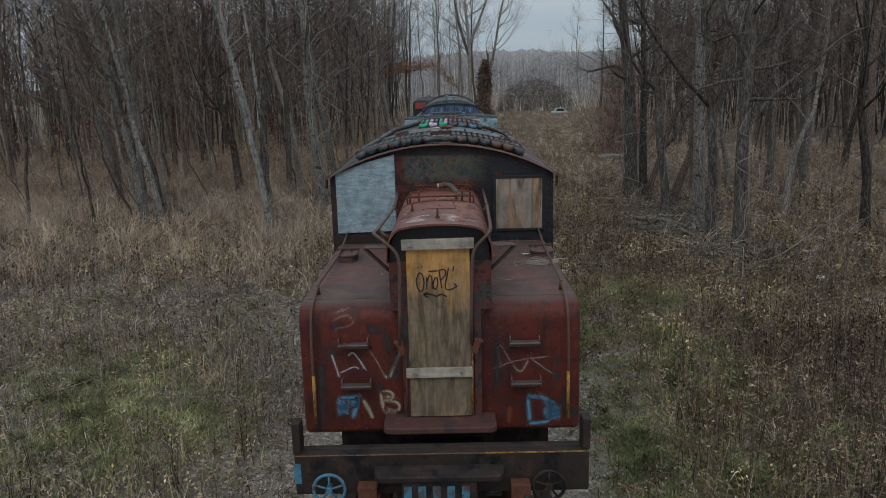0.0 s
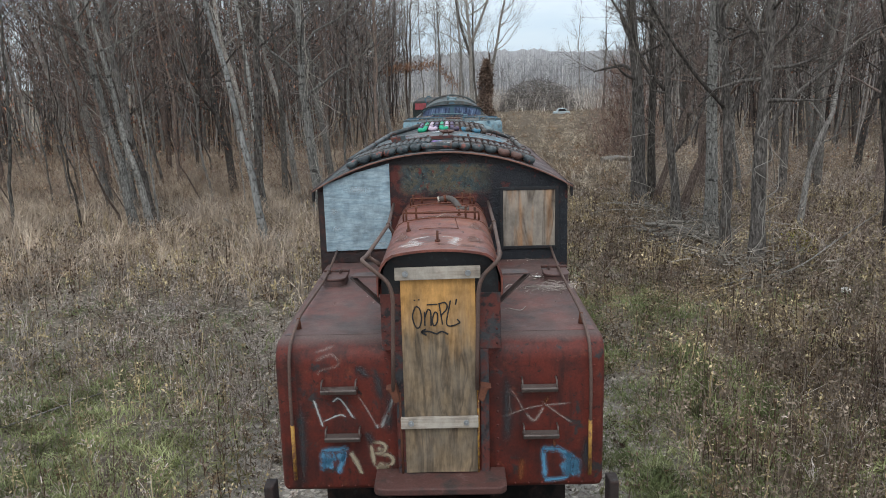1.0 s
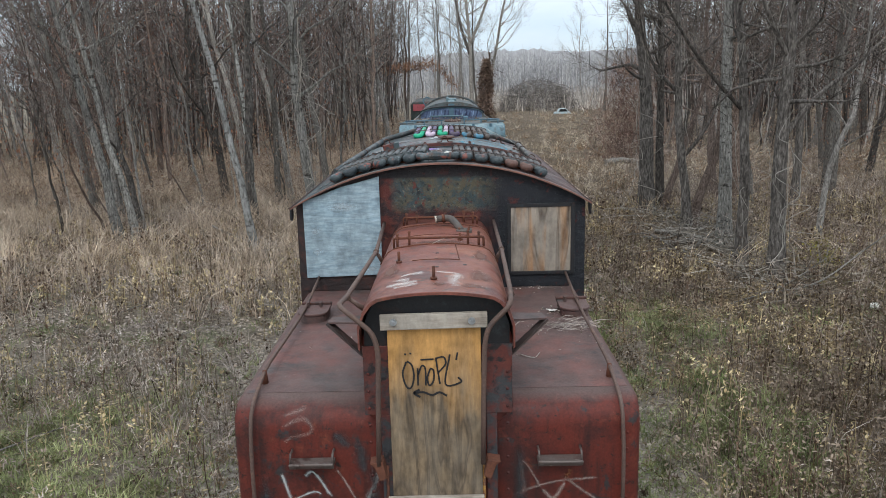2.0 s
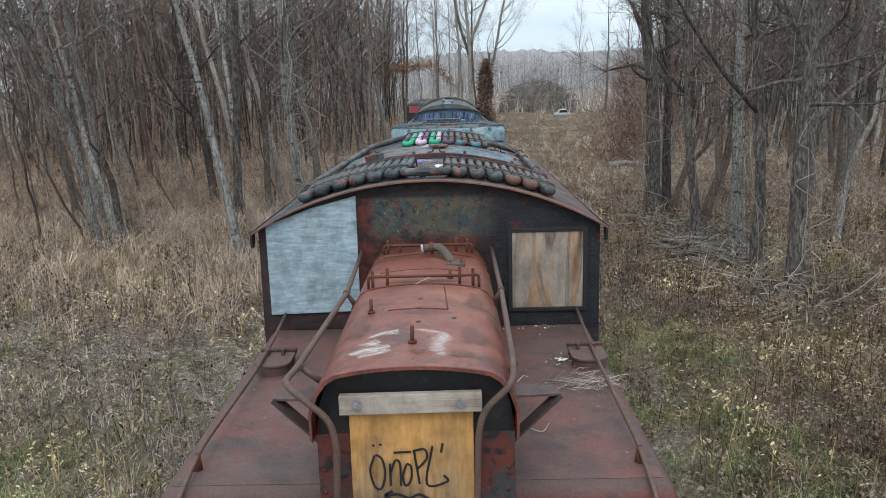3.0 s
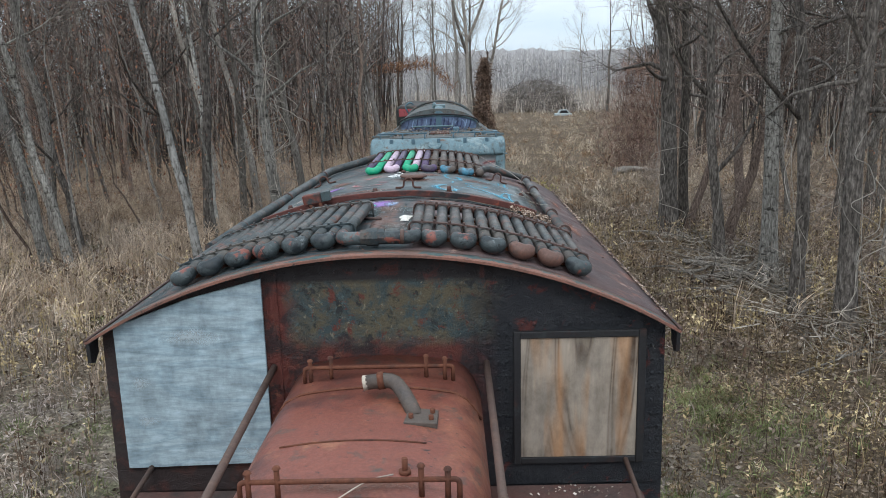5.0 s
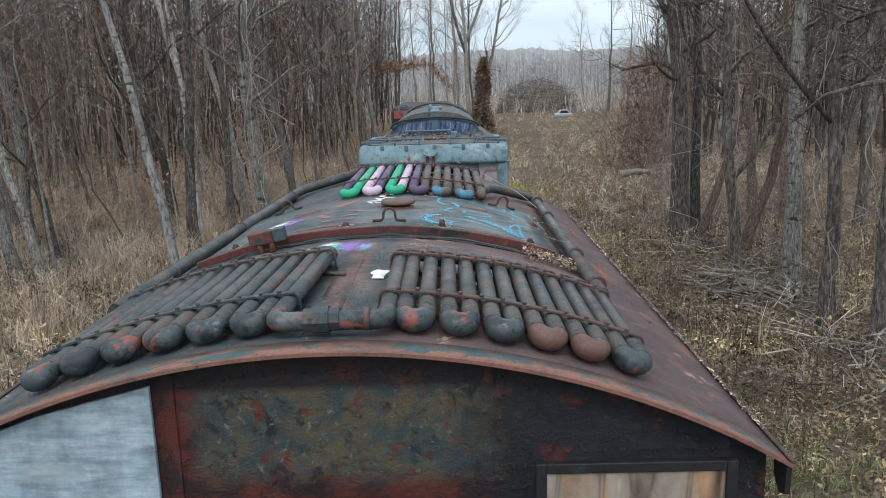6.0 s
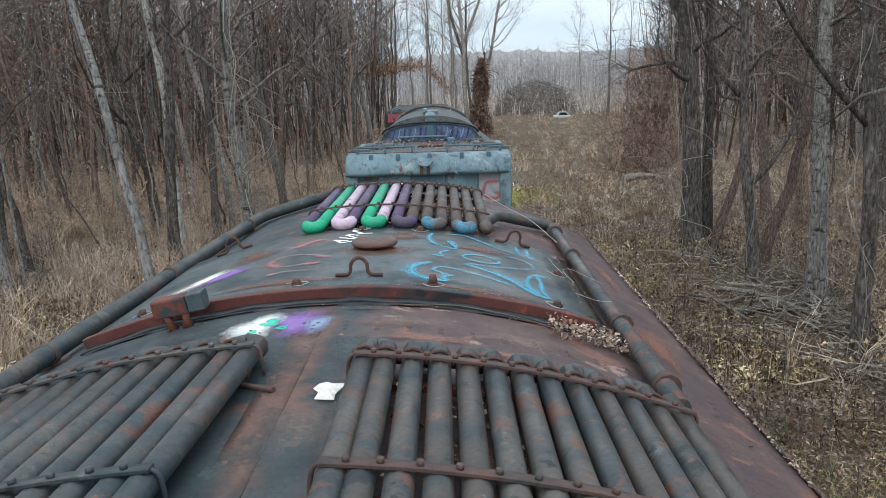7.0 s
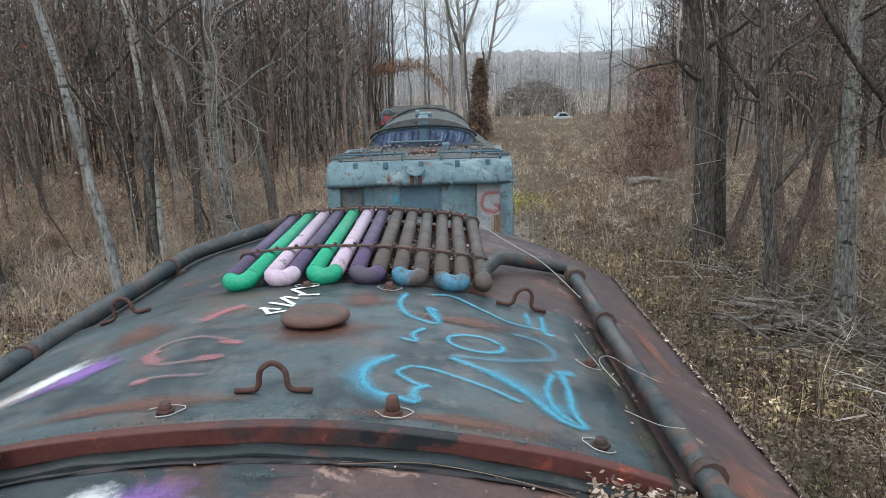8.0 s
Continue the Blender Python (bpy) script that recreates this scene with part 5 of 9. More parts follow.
# header pipe that links both rows at the front
hp = [roof_at(-0.203, 8.21, 0.062), roof_at(-0.203, 8.12, 0.062), roof_at(0.172, 8.12, 0.062), roof_at(0.172, 8.21, 0.062)]
header = part("header_pipe", Mesh().tube(fillet(hp, 0.07, 6), PR * 1.05, 10), M_BEND, loco, "short cross pipe with a union nut between the pipe rows")
part("union_nut", Mesh().tube([roof_at(-0.07, 8.12, 0.062), roof_at(-0.015, 8.12, 0.062)], 0.048, 8, smooth=False).tube([roof_at(-0.10, 8.12, 0.062), roof_at(0.02, 8.12, 0.062)], 0.040, 8, smooth=False), M_PIPE, header)
part("elbow_sleeve", Mesh().tube([roof_at(0.10, 8.12, 0.062), roof_at(0.12, 8.12, 0.062)], 0.040, 10), M_PIPE_RED, header)
M_SEA = worn("sea_blue_spray_pipe", (0.055, 0.19, 0.28), [((0.085, 0.066, 0.056), 6.0, 0.48, 0.58), ((0.05, 0.05, 0.05), 14.0, 0.58, 0.68)], rough=(0.4, 0.6))
# rear row, partly sprayed green, pink and purple
P_ = 0.083
s_rear = [-0.365 + P_ * k for k in range(13)]
mc = [M_PURPLE, M_GREEN, M_PINK, M_PURPLE, M_GREEN, M_PINK, M_PURPLE] + [M_PIPE_BROWN] * 6
bank_b = pipe_bank("row of roof cooling pipes sprayed green, pink and purple", s_rear, 11.30, 12.72, 0.072, mc, [(0, 1), (2, 3), (4, 5), (6, 7), (8, 9), (10, 11)], [(1, 2), (3, 4), (5, 6), (7, 8), (9, 10), (11, 12)], (11.62, 12.66), bends=[M_GREEN, M_PINK, M_GREEN, M_PURPLE, M_SEA, M_SEA], swell=0.07)
part("elbow_end", Mesh().tube([roof_at(s_rear[12], y, 0.072) for y in (11.36, 11.31, 11.275, 11.26)], [PR * 1.16, PR * 1.2, PR * 0.9, 0.006], 10), M_PIPE_BROWN, bank_b)
# long feed pipes down both sides of the roof
rp = [roof_at(1.13, 9.16, 0.05), roof_at(1.135, 10.6, 0.05), roof_at(1.14, 12.22, 0.05), roof_at(0.74, 11.92, 0.065), roof_at(0.635, 11.50, 0.072), roof_at(0.632, 11.34, 0.072)]
feed_r = part("feed_pipe", Mesh().tube(fillet(rp, 0.09, 6), 0.034, 10), M_PIPE, loco, "long grey pipe along the roof edge")
lpath = [roof_at(-1.24, 9.2, 0.055), roof_at(-1.19, 10.0, 0.055), roof_at(-0.90, 12.50, 0.055), roof_at(-0.42, 12.70, 0.06)]
feed_l = part("feed_pipe", Mesh().tube(fillet(lpath, 0.12, 6), 0.040, 10), M_PIPE, loco, "long dark pipe along the roof edge")
for feed, s, ys in ((feed_r, 1.14, (9.35, 10.02, 11.30, 12.02)), (feed_l, -1.10, (9.9, 11.0, 12.2))):
    for y in ys:
        so = s if s > 0 else -1.19 + 0.116 * (y - 10.0)
        clampm = Mesh().tube([roof_at(so, y - 0.02, 0.052), roof_at(so, y + 0.02, 0.052)], 0.046, 10)
        clampm.shell(lambda u, v: roof_at(u, v, 0.012), lambda u, v: roof_at(u, v, 0.001), spread(so - 0.065, so + 0.065, 3), [y - 0.02, y + 0.02])
        part("pipe_clamp", clampm, M_STRAP, feed)
part("union_nut", Mesh().tube([roof_at(1.15, 12.05, 0.05), roof_at(1.15, 12.12, 0.05)], 0.050, 8, smooth=False), M_PIPE_BROWN, feed_r)

# ---- raised roof hatch ----
hs0, hs1, hy0, hy1 = -1.02, 1.0, 9.938, 11.25
hatch = part("roof_hatch", Mesh().shell(lambda s, y: roof_at(s, y, HATCH_LIFT), lambda s, y: roof_at(s, y, 0.002), spread(hs0, hs1, 25), spread(hy0, hy1, 7)), M_HATCH, loco, "raised curved roof hatch in teal-grey paint with light blue graffiti")
flange = Mesh().shell(lambda s, y: roof_at(s, y, HATCH_LIFT + 0.016 + 0.002 * math.sin(9 * s)), lambda s, y: roof_at(s, y, 0.006), spread(-1.05, 1.01, 41), [9.895, 9.936])
part("hatch_flange", flange, M_FLANGE, hatch, "dark red angle iron along the hatch edge", bevel=0.004)
# teal paint with the flange's shadow mixed into its colour
M_SHADED_TEAL = worn("shaded_teal_strip", (0.022, 0.030, 0.033), [((0.055, 0.060, 0.060), 9.0, 0.55, 0.66), ((0.07, 0.035, 0.028), 12.0, 0.58, 0.68)], rough=(0.5, 0.9), relief=0.6)
part("base_strip", Mesh().shell(lambda s, y: roof_at(s, y, 0.010 + 0.004 * math.sin(23 * s) * math.sin(7 * s + 1)), lambda s, y: roof_at(s, y, 0.001), spread(-1.05, 0.99, 61), [9.838, 9.86, 9.894]), M_SHADED_TEAL, hatch, "teal strip under the hatch edge, darkened for its shadow")
# the shade of the open gap, laid on as a ragged black strip
gap = Mesh().shell(lambda s, y: roof_at(s, y + 0.006 * math.sin(17 * s) + 0.004 * math.sin(41 * s), 0.0065), lambda s, y: roof_at(s, y, 0.001), spread(-1.02, 0.98, 81), [9.815, 9.832])
part("gap_strip", gap, M_BLACK, hatch, "ragged black strip standing for the dark gap")
part("side_gutter", Mesh().shell(lambda s, y: roof_at(s, y, 0.005), lambda s, y: roof_at(s, y, 0.001), spread(1.002, 1.10, 4), spread(9.95, 11.3, 5)), worn("dark_gutter", (0.022, 0.019, 0.018), [((0.05, 0.045, 0.025), 6.0, 0.5, 0.66), ((0.09, 0.06, 0.045), 14.0, 0.6, 0.74)], rough=(0.3, 0.8)), hatch, "dark gutter strip beside the hatch")
M_STOP = worn("orange_red_block", (0.13, 0.038, 0.027), [((0.055, 0.028, 0.026), 6.0, 0.48, 0.58), ((0.030, 0.042, 0.046), 9.0, 0.54, 0.60), ((0.26, 0.09, 0.05), 14.0, 0.60, 0.68)], rough=(0.45, 0.8))
stop_at = Matrix.Translation(roof_at(-0.595, 9.81, 0.085)) @ Matrix.Rotation(radians(-10), 4, "Y")
stop_ob = part("hatch_stop", Mesh().box(-0.10, 0.035, -0.04, 0.04, -0.036, 0.036, stop_at), M_STOP, hatch, "orange-red steel block on two rusty legs", bevel=0.008)
part("end_plate", Mesh().box(0.036, 0.10, -0.034, 0.044, -0.032, 0.039, stop_at), M_HATCH, stop_ob, "teal-painted end of the block", bevel=0.005)
for d in (-0.045, 0.015):
    part("leg", Mesh().tube([roof_at(-0.595 + d, 9.785, 0.0), roof_at(-0.595 + 1.1 * d, 9.785, 0.03), roof_at(-0.595 + 1.2 * d, 9.79, 0.055)], [0.024, 0.014, 0.020], 7), M_RUST, stop_ob)
M_GASKET = worn("perished_gasket", (0.42, 0.40, 0.36), [((0.20, 0.17, 0.14), 30.0, 0.5, 0.66)], rough=(0.6, 0.9))
cap_c = roof_at(0.06, 10.72, HATCH_LIFT)
cap = Mesh().tube([cap_c + Vector((0, 0, z)) for z in (-0.004, 0.012, 0.016, 0.022, 0.034, 0.042, 0.046)], [0.080, 0.080, 0.110, 0.114, 0.112, 0.100, 0.06], 28)
part("vent_cap", cap, M_PIPE_RED, hatch, "round rusty red vent cap")
for s, y, turn in ((0.045, 10.13, 0.0), (-0.76, 11.18, 0.1), (0.78, 11.18, 0.15)):
    pts = [(-0.098, 0), (-0.036, 0), (-0.033, 0.055), (0.0, 0.078), (0.033, 0.055), (0.036, 0), (0.098, 0)]
    hd = Mesh().tube(fillet([roof_at(s + px, y + turn * px, HATCH_LIFT + 0.008 + pz) for px, pz in pts], 0.022, 4), 0.0078, 7)
    part("lifting_handle", hd, M_OLDRUST, hatch, "rusty bent-rod lifting handle")
for s, y, h in ((-0.20, 10.04, 0.026), (0.354, 10.03, 0.045), (0.87, 10.04, 0.024), (-0.86, 10.06, 0.026), (0.965, 10.68, 0.026), (0.27, 11.18, 0.026), (-0.05, 11.20, 0.02)):
    c = roof_at(s, y, HATCH_LIFT)
    bo = Mesh().tube([c, c + Vector((0, 0, h))], [0.020, 0.014], 8)
    bo.tube([c, c + Vector((0, 0, 0.010))], 0.024, 6)
    bob = part("hatch_bolt", bo, M_OLDRUST, hatch)
    ring = [hatch_paint(s + 0.045 * math.cos(a) * (1 + 0.2 * math.sin(3 * a)), y + 0.035 * math.sin(a)) for a in spread(s * 9, s * 9 + 4.4, 10)]
    part("torn_gasket", Mesh().tube(ring, 0.0017, 5, cap=False), M_GASKET, bob, "torn pale gasket")
riv = Mesh()
for i in range(34):
    s = hs0 + 0.03 + 0.0575 * i
    riv.dome(roof_at(s, 9.985, HATCH_LIFT), 0.009, 0.006, (0, 0, 1), 6)
tagged(part("rivets", riv, M_HATCH, hatch), kind="stuff")
# light blue, pink and white spray on the hatch
hook = [(0.34, 10.44), (0.27, 10.34), (0.26, 10.24), (0.30, 10.15), (0.37, 10.12), (0.41, 10.10)]
swoop = [(0.49, 10.47), (0.58, 10.41), (0.68, 10.32), (0.74, 10.22), (0.79, 10.14), (0.85, 10.12)]
oval = [(0.58 + 0.09 * math.cos(a), 10.63 + 0.075 * math.sin(a)) for a in spread(0.4, 6.6, 9)]
for p, w in ((hook, 0.075), ([(0.41, 10.10), (0.40, 10.18), (0.44, 10.23)], 0.075), ([(0.43, 10.21), (0.38, 10.25), (0.35, 10.30), (0.38, 10.35), (0.44, 10.35), (0.52, 10.31), (0.61, 10.26), (0.69, 10.20)], 0.05),
             (swoop, 0.075), ([(0.85, 10.12), (0.83, 10.23), (0.84, 10.37), (0.84, 10.53)], 0.06), ([(0.81, 10.50), (0.89, 10.54)], 0.10), ([(0.81, 10.49), (0.77, 10.33), (0.78, 10.21), (0.82, 10.14)], 0.055), (oval, 0.05),
             ([(0.34, 11.13), (0.32, 10.99), (0.35, 10.86), (0.42, 10.79), (0.46, 10.80), (0.42, 10.95), (0.46, 10.92)], 0.055), ([(0.42, 11.13), (0.51, 11.15), (0.62, 11.03), (0.73, 10.93), (0.88, 10.95)], 0.04), ([(0.79, 11.12), (0.79, 10.93)], 0.06), ([(0.85, 11.12), (0.84, 10.90), (0.88, 10.91)], 0.06),
             ([(0.34, 10.60), (0.39, 10.58), (0.38, 10.65), (0.42, 10.72)], 0.045), ([(0.43, 10.98), (0.46, 10.80)], 0.08)):
    stroke(hatch, SP_BLUE, hatch_paint, p, w * 0.85)
for p, w in (([(0.71, 10.81), (0.81, 10.78), (0.84, 10.68), (0.80, 10.60), (0.65, 10.51), (0.49, 10.48)], 0.06), ([(0.30, 10.42), (0.24, 10.30), (0.26, 10.18), (0.36, 10.09)], 0.13), ([(0.60, 10.42), (0.72, 10.30), (0.82, 10.18)], 0.15)):
    stroke(hatch, SP_HAZE, hatch_paint, p, w)
for p, w in (([(-0.23, 10.99), (-0.30, 10.92), (-0.35, 10.83)], 0.11), ([(-0.40, 10.56), (-0.41, 10.50), (-0.36, 10.43)], 0.08), ([(-0.25, 10.43), (-0.16, 10.42)], 0.08), ([(-0.38, 10.27), (-0.33, 10.29)], 0.08), ([(-0.22, 10.58), (-0.13, 10.53)], 0.07)):
    stroke(hatch, SP_PINK, hatch_paint, p, w)
for p, w in (([(-0.18, 10.58), (-0.30, 10.65), (-0.39, 10.62), (-0.41, 10.53), (-0.36, 10.42), (-0.27, 10.41), (-0.16, 10.42)], 0.05), ([(-0.38, 10.27), (-0.32, 10.30), (-0.17, 10.28)], 0.045)):
    stroke(hatch, SP_PINK_THIN, hatch_paint, p, w)
for p in ([(-0.17, 10.92), (-0.09, 10.89)], [(-0.13, 10.84), (-0.06, 10.87)], [(-0.12, 10.84), (-0.16, 10.93)], [(-0.15, 10.99), (-0.05, 10.92)], [(-0.11, 11.06), (-0.05, 11.02)], [(-0.12, 11.05), (-0.05, 10.94)], [(-0.10, 11.16), (-0.01, 11.20)], [(-0.06, 11.07), (0.02, 11.07)], [(-0.10, 11.16), (-0.04, 11.08)]):
    stroke(hatch, SP_WHITE, hatch_paint, p, 0.034, soft=False)
blot(hatch, SP_WHITE, hatch_paint, (-0.71, 10.47), (0.075, 0.20), turn=-0.62)
blot(hatch, SP_WHITE_THIN, hatch_paint, (-0.78, 10.36), (0.10, 0.22), turn=-0.62)
blot(hatch, SP_PURPLE, hatch_paint, (-0.61, 10.46), (0.09, 0.20), turn=-0.62)
for c, sz in (((0.08, 10.66), (0.26, 0.16)), ((-0.3, 10.10), (0.4, 0.06)), ((0.5, 10.02), (0.4, 0.05)), ((0.55, 10.85), (0.25, 0.08)), ((-0.55, 10.8), (0.14, 0.2)), ((0.2, 11.0), (0.12, 0.14))):
    blot(hatch, SP_DIRT, hatch_paint, c, sz)

# ---- buffer beam, coupler and running gear ----
M_RUNRUST = worn("orange_rubbed_edge", (0.22, 0.10, 0.05), [((0.10, 0.05, 0.035), 20.0, 0.46, 0.60)], rough=(0.5, 0.8))
beam = part("buffer_beam", Mesh().box(HX - 1.36, HX + 1.36, 4.38, 4.50, 1.10, 1.50).box(HX - 1.36, HX + 1.36, 4.50, 4.60, 1.44, 1.50), M_GRIME, loco, "grimy steel buffer beam with a yellow edge stripe", bevel=0.02)
part("edge_stripe", Mesh().box(HX + 0.35, HX + 1.35, 4.374, 4.379, 1.489, 1.502), M_YELLOW, beam)
part("edge_stripe", Mesh().box(HX - 1.35, HX + 0.34, 4.374, 4.379, 1.491, 1.500), M_RUNRUST, beam)
part("coupler_plate", Mesh().prism([(-0.62, 4.20), (-0.58, 4.14), (0.50, 4.14), (0.54, 4.20), (0.56, 4.38), (-0.64, 4.38)], 1.33, 1.39, "z"), M_GRIME, loco, "rusty platform plate over the coupler", bevel=0.012)
part("coupler_pocket", Mesh().box(-0.38, 0.30, 4.16, 4.38, 0.98, 1.329), M_GRIME, loco, bevel=0.02)
cou = Mesh().box(-0.13, 0.11, 3.72, 4.16, 0.86, 1.08).prism([(-0.19, 3.55), (-0.05, 3.50), (0.10, 3.56), (0.15, 3.72), (-0.18, 3.74)], 0.82, 1.12, "z")
part("coupler", cou, M_RUST, loco, "rusty knuckle coupler", bevel=0.02)
for k in range(5):
    part("paint_bar", Mesh().box(-0.36 + 0.13 * k, -0.29 + 0.13 * k, 4.155, 4.1599, 1.17, 1.29), M_SEA, beam)
part("paint_bar", Mesh().box(HX - 1.364, HX - 1.30, 4.374, 4.379, 1.22, 1.42), M_SEA, beam, "light blue spray at the beam end")
for x, mt, lab in ((-1.055, M_SEA, "hand wheel sprayed light blue"), (0.96, M_GRIME, "rusty spoked hand wheel")):
    wheel = Mesh().tube([(x + 0.145 * math.cos(a), 4.30, 1.20 + 0.145 * math.sin(a)) for a in spread(0, 2 * math.pi, 25)], 0.016, 7, cap=False)
    wheel.tube([(x, 4.26, 1.20), (x, 4.38, 1.20)], 0.03, 8)
    wob = part("hand_wheel", wheel, mt, loco, lab)
    for k in range(5):
        a = 2 * math.pi * k / 5 + 0.3
        part("spoke", Mesh().tube([(x, 4.295, 1.20), (x + 0.145 * math.cos(a), 4.30, 1.20 + 0.145 * math.sin(a))], 0.011, 6), mt, wob)
for sx in (-1, 1):
    x = HX + sx * 1.335
    part("beam_post", Mesh().prism([(x - 0.035, 4.40), (x + 0.035, 4.40), (x + 0.045, 4.55), (x - 0.045, 4.55)], 1.50, 1.80, "z"), M_GRIME, loco, bevel=0.01)
    part("air_hose", Mesh().tube(smooth_line([(sx * 0.75, 4.36, 1.15), (sx * 0.75, 4.22, 1.10), (sx * 0.74, 4.18, 0.85), (sx * 0.66, 4.2, 0.62)]), 0.026, 8), M_BLACK, loco)
    part("beam_block", Mesh().box(sx * 0.70 - 0.09, sx * 0.70 + 0.09, 4.24, 4.379, 1.10, 1.24), M_RUST, loco, bevel=0.01)
for ob in loco.children:
    if ob.name.split(".")[0] in ("buffer_beam", "coupler_plate", "coupler_pocket", "coupler", "hand_wheel", "beam_post", "air_hose", "beam_block"):
        ob.location.z = 0.092
part("under_frame", Mesh().box(-1.1, 1.1, 5.5, 16.6, 1.05, 1.40).box(-0.45, 0.40, 4.51, 5.5, 1.0, 1.2), M_GRIME, loco)
for yc in (6.6, 14.2):
    truck = part("truck_frame", Mesh().box(-1.08, -0.92, yc - 1.5, yc + 1.5, 0.62, 0.98).box(0.92, 1.08, yc - 1.5, yc + 1.5, 0.62, 0.98).box(-0.95, 0.95, yc - 0.2, yc + 0.2, 0.75, 1.06), M_FRAME, loco, bevel=0.02)
    for y in (yc - 1.0, yc + 1.0):
        w = Mesh().tube([(-0.80, y, 0.66), (-0.68, y, 0.66)], 0.46, 24).tube([(0.68, y, 0.66), (0.80, y, 0.66)], 0.46, 24).tube([(-1.0, y, 0.66), (1.0, y, 0.66)], 0.08, 12)
        part("wheelset", w, M_RUST, truck)

# ---- the blue engine behind ----
BX, BY = 0.16, 18.6
blue = thing("locomotive", "derelict pale blue locomotive with a graffitied windshield", "locomotive")
bw = 1.24
bprof = [(BY, 1.3), (BY, 3.58)] + [(BY - 0.07 + 0.30 * (1 - math.cos(a)), 3.62 + 0.27 * math.sin(a)) for a in spread(0, math.pi / 2, 7)] + [(20.95, 3.89), (20.95, 1.3)]
bh = part("nose_hood", Mesh().prism(bprof, BX - bw, BX + bw, "x"), M_BLUE_LOCO, blue, "pale blue square hood with a bulging rolled top edge")
mod = bh.modifiers.new("bevel", "BEVEL")
mod.width, mod.segments, mod.limit_method, mod.angle_limit = 0.10, 3, "ANGLE", radians(60)
part("hood_top", Mesh().box(BX - bw + 0.12, BX + bw - 0.12, 18.9, 20.93, 3.893, 3.90), M_BLUE_ROOF, blue, "grimy hood top strewn with leaves")
part("drip_ledge", Mesh().box(BX - bw - 0.03, BX + bw + 0.03, BY - 0.06, BY - 0.001, 3.598, 3.618), M_BLUE_LOCO, blue, bevel=0.008)
def roll(u, v, k):
    """The dented rolled top edge: three soft lobes across the hood."""
    c = 0.82 * round(u / 0.82)
    lobe = k * 0.05 * (1 - min(1.0, abs(u - c) / 0.41) ** 3) - 0.012 * k * math.sin(7 * u)
    return Vector((BX + u, BY - 0.065 - lobe + 0.30 * (1 - math.cos(v)), 3.60 + (0.27 + 0.5 * lobe) * math.sin(v) - 0.02 * k * (1 - math.sin(v))))


part("top_roll", Mesh().shell(lambda u, v: roll(u, v, 1.0), lambda u, v: roll(u, v, -0.4), spread(-1.22, 1.22, 49), spread(0.03, 1.5, 9)), M_BLUE_LOCO, blue, "dented rolled top edge of the hood")
for x0, x1, mt in ((-0.74, -0.27, M_BLUE_LOCO), (-0.24, 0.25, M_BLUE_DK), (0.28, 0.72, M_BLUE_LOCO), (-1.14, -0.77, M_BLUE_ROOF), (0.75, 1.14, worn("pale_panel_paint", (0.26, 0.27, 0.28), [((0.15, 0.19, 0.21), 4.0, 0.5, 0.66)], rough=(0.5, 0.8)))):
    pn = part("door_panel", Mesh().box(BX + x0, BX + x1, BY - 0.022, BY - 0.001, 2.0, 3.595), mt, blue, bevel=0.006)
part("wood_patch", Mesh().box(BX + 0.93, BX + 1.12, BY - 0.03, BY - 0.023, 2.75, 3.16), M_WINPLY, blue, "yellowed plywood patch")


def blue_front(x, z):
    return Vector((BX + x, BY - 0.027, z))


stroke(bh, SP_RED, blue_front, [(1.06, 3.46), (0.88, 3.45), (0.82, 3.36), (0.84, 3.24), (0.98, 3.20), (1.05, 3.26), (0.98, 3.30)], 0.10)
stroke(bh, SP_RED, blue_front, [(1.08, 3.45), (1.06, 3.16)], 0.08)
blot(bh, SP_BLUE, blue_front, (-0.33, 3.40), (0.08, 0.14))
for x0, x1 in ((-1.1, -0.2), (0.25, 1.12)):
    tr = part("top_rail", Mesh().tube([(BX + x0, 18.80, 3.99), (BX + x1, 18.80, 3.99)], 0.014, 6), M_BLUE_DK, blue)
    for x in spread(x0 + 0.04, x1 - 0.04, 3):
        part("post", Mesh().tube([(BX + x, 18.80, 3.87), (BX + x, 18.80, 3.99)], 0.013, 6), M_BLUE_DK, tr)
for k, x in enumerate((-0.85, -0.45, 0.02, 0.5, 0.9)):
    part("lifting_lug", Mesh().box(BX + x - 0.03, BX + x + 0.03, 18.60, 18.66, 3.81, 3.90), M_BLUE_DK, blue, bevel=0.008)
for x in (-0.10, 0.0):
    part("rust_strip", Mesh().box(BX + x - 0.025, BX + x + 0.025, BY - 0.135, BY - 0.05, 3.60, 3.74), M_OLDRUST, blue, bevel=0.006)
part("lamp_bracket", Mesh().tube([(BX - 0.05 + 0.11 * math.cos(a), BY - 0.10 + 0.12 * math.sin(a) * 0.5, 3.80 + 0.07 * math.sin(a)) for a in spread(math.pi, 2 * math.pi, 11)], 0.016, 6), M_BLUE_LOCO, blue)
for x, mt in ((-1.14, M_BLUE_LOCO), (1.14, M_BLUE_LOCO)):
    part("corner_post", Mesh().box(BX + x - 0.085, BX + x + 0.085, BY - 0.07, BY - 0.023, 1.9, 3.597), mt, blue, bevel=0.02)
for sx in (-1, 1):
    for k in range(7):
        x = BX + sx * (bw - 0.16 - 0.055 * k)
        part("roof_slat", Mesh().box(x - 0.17, x + 0.17, 19.15 + 0.27 * k, 19.25 + 0.27 * k, 3.893, 3.935), (M_BLUE_ROOF, M_BLUE_DK, M_BLACK)[k % 3], blue, bevel=0.008)
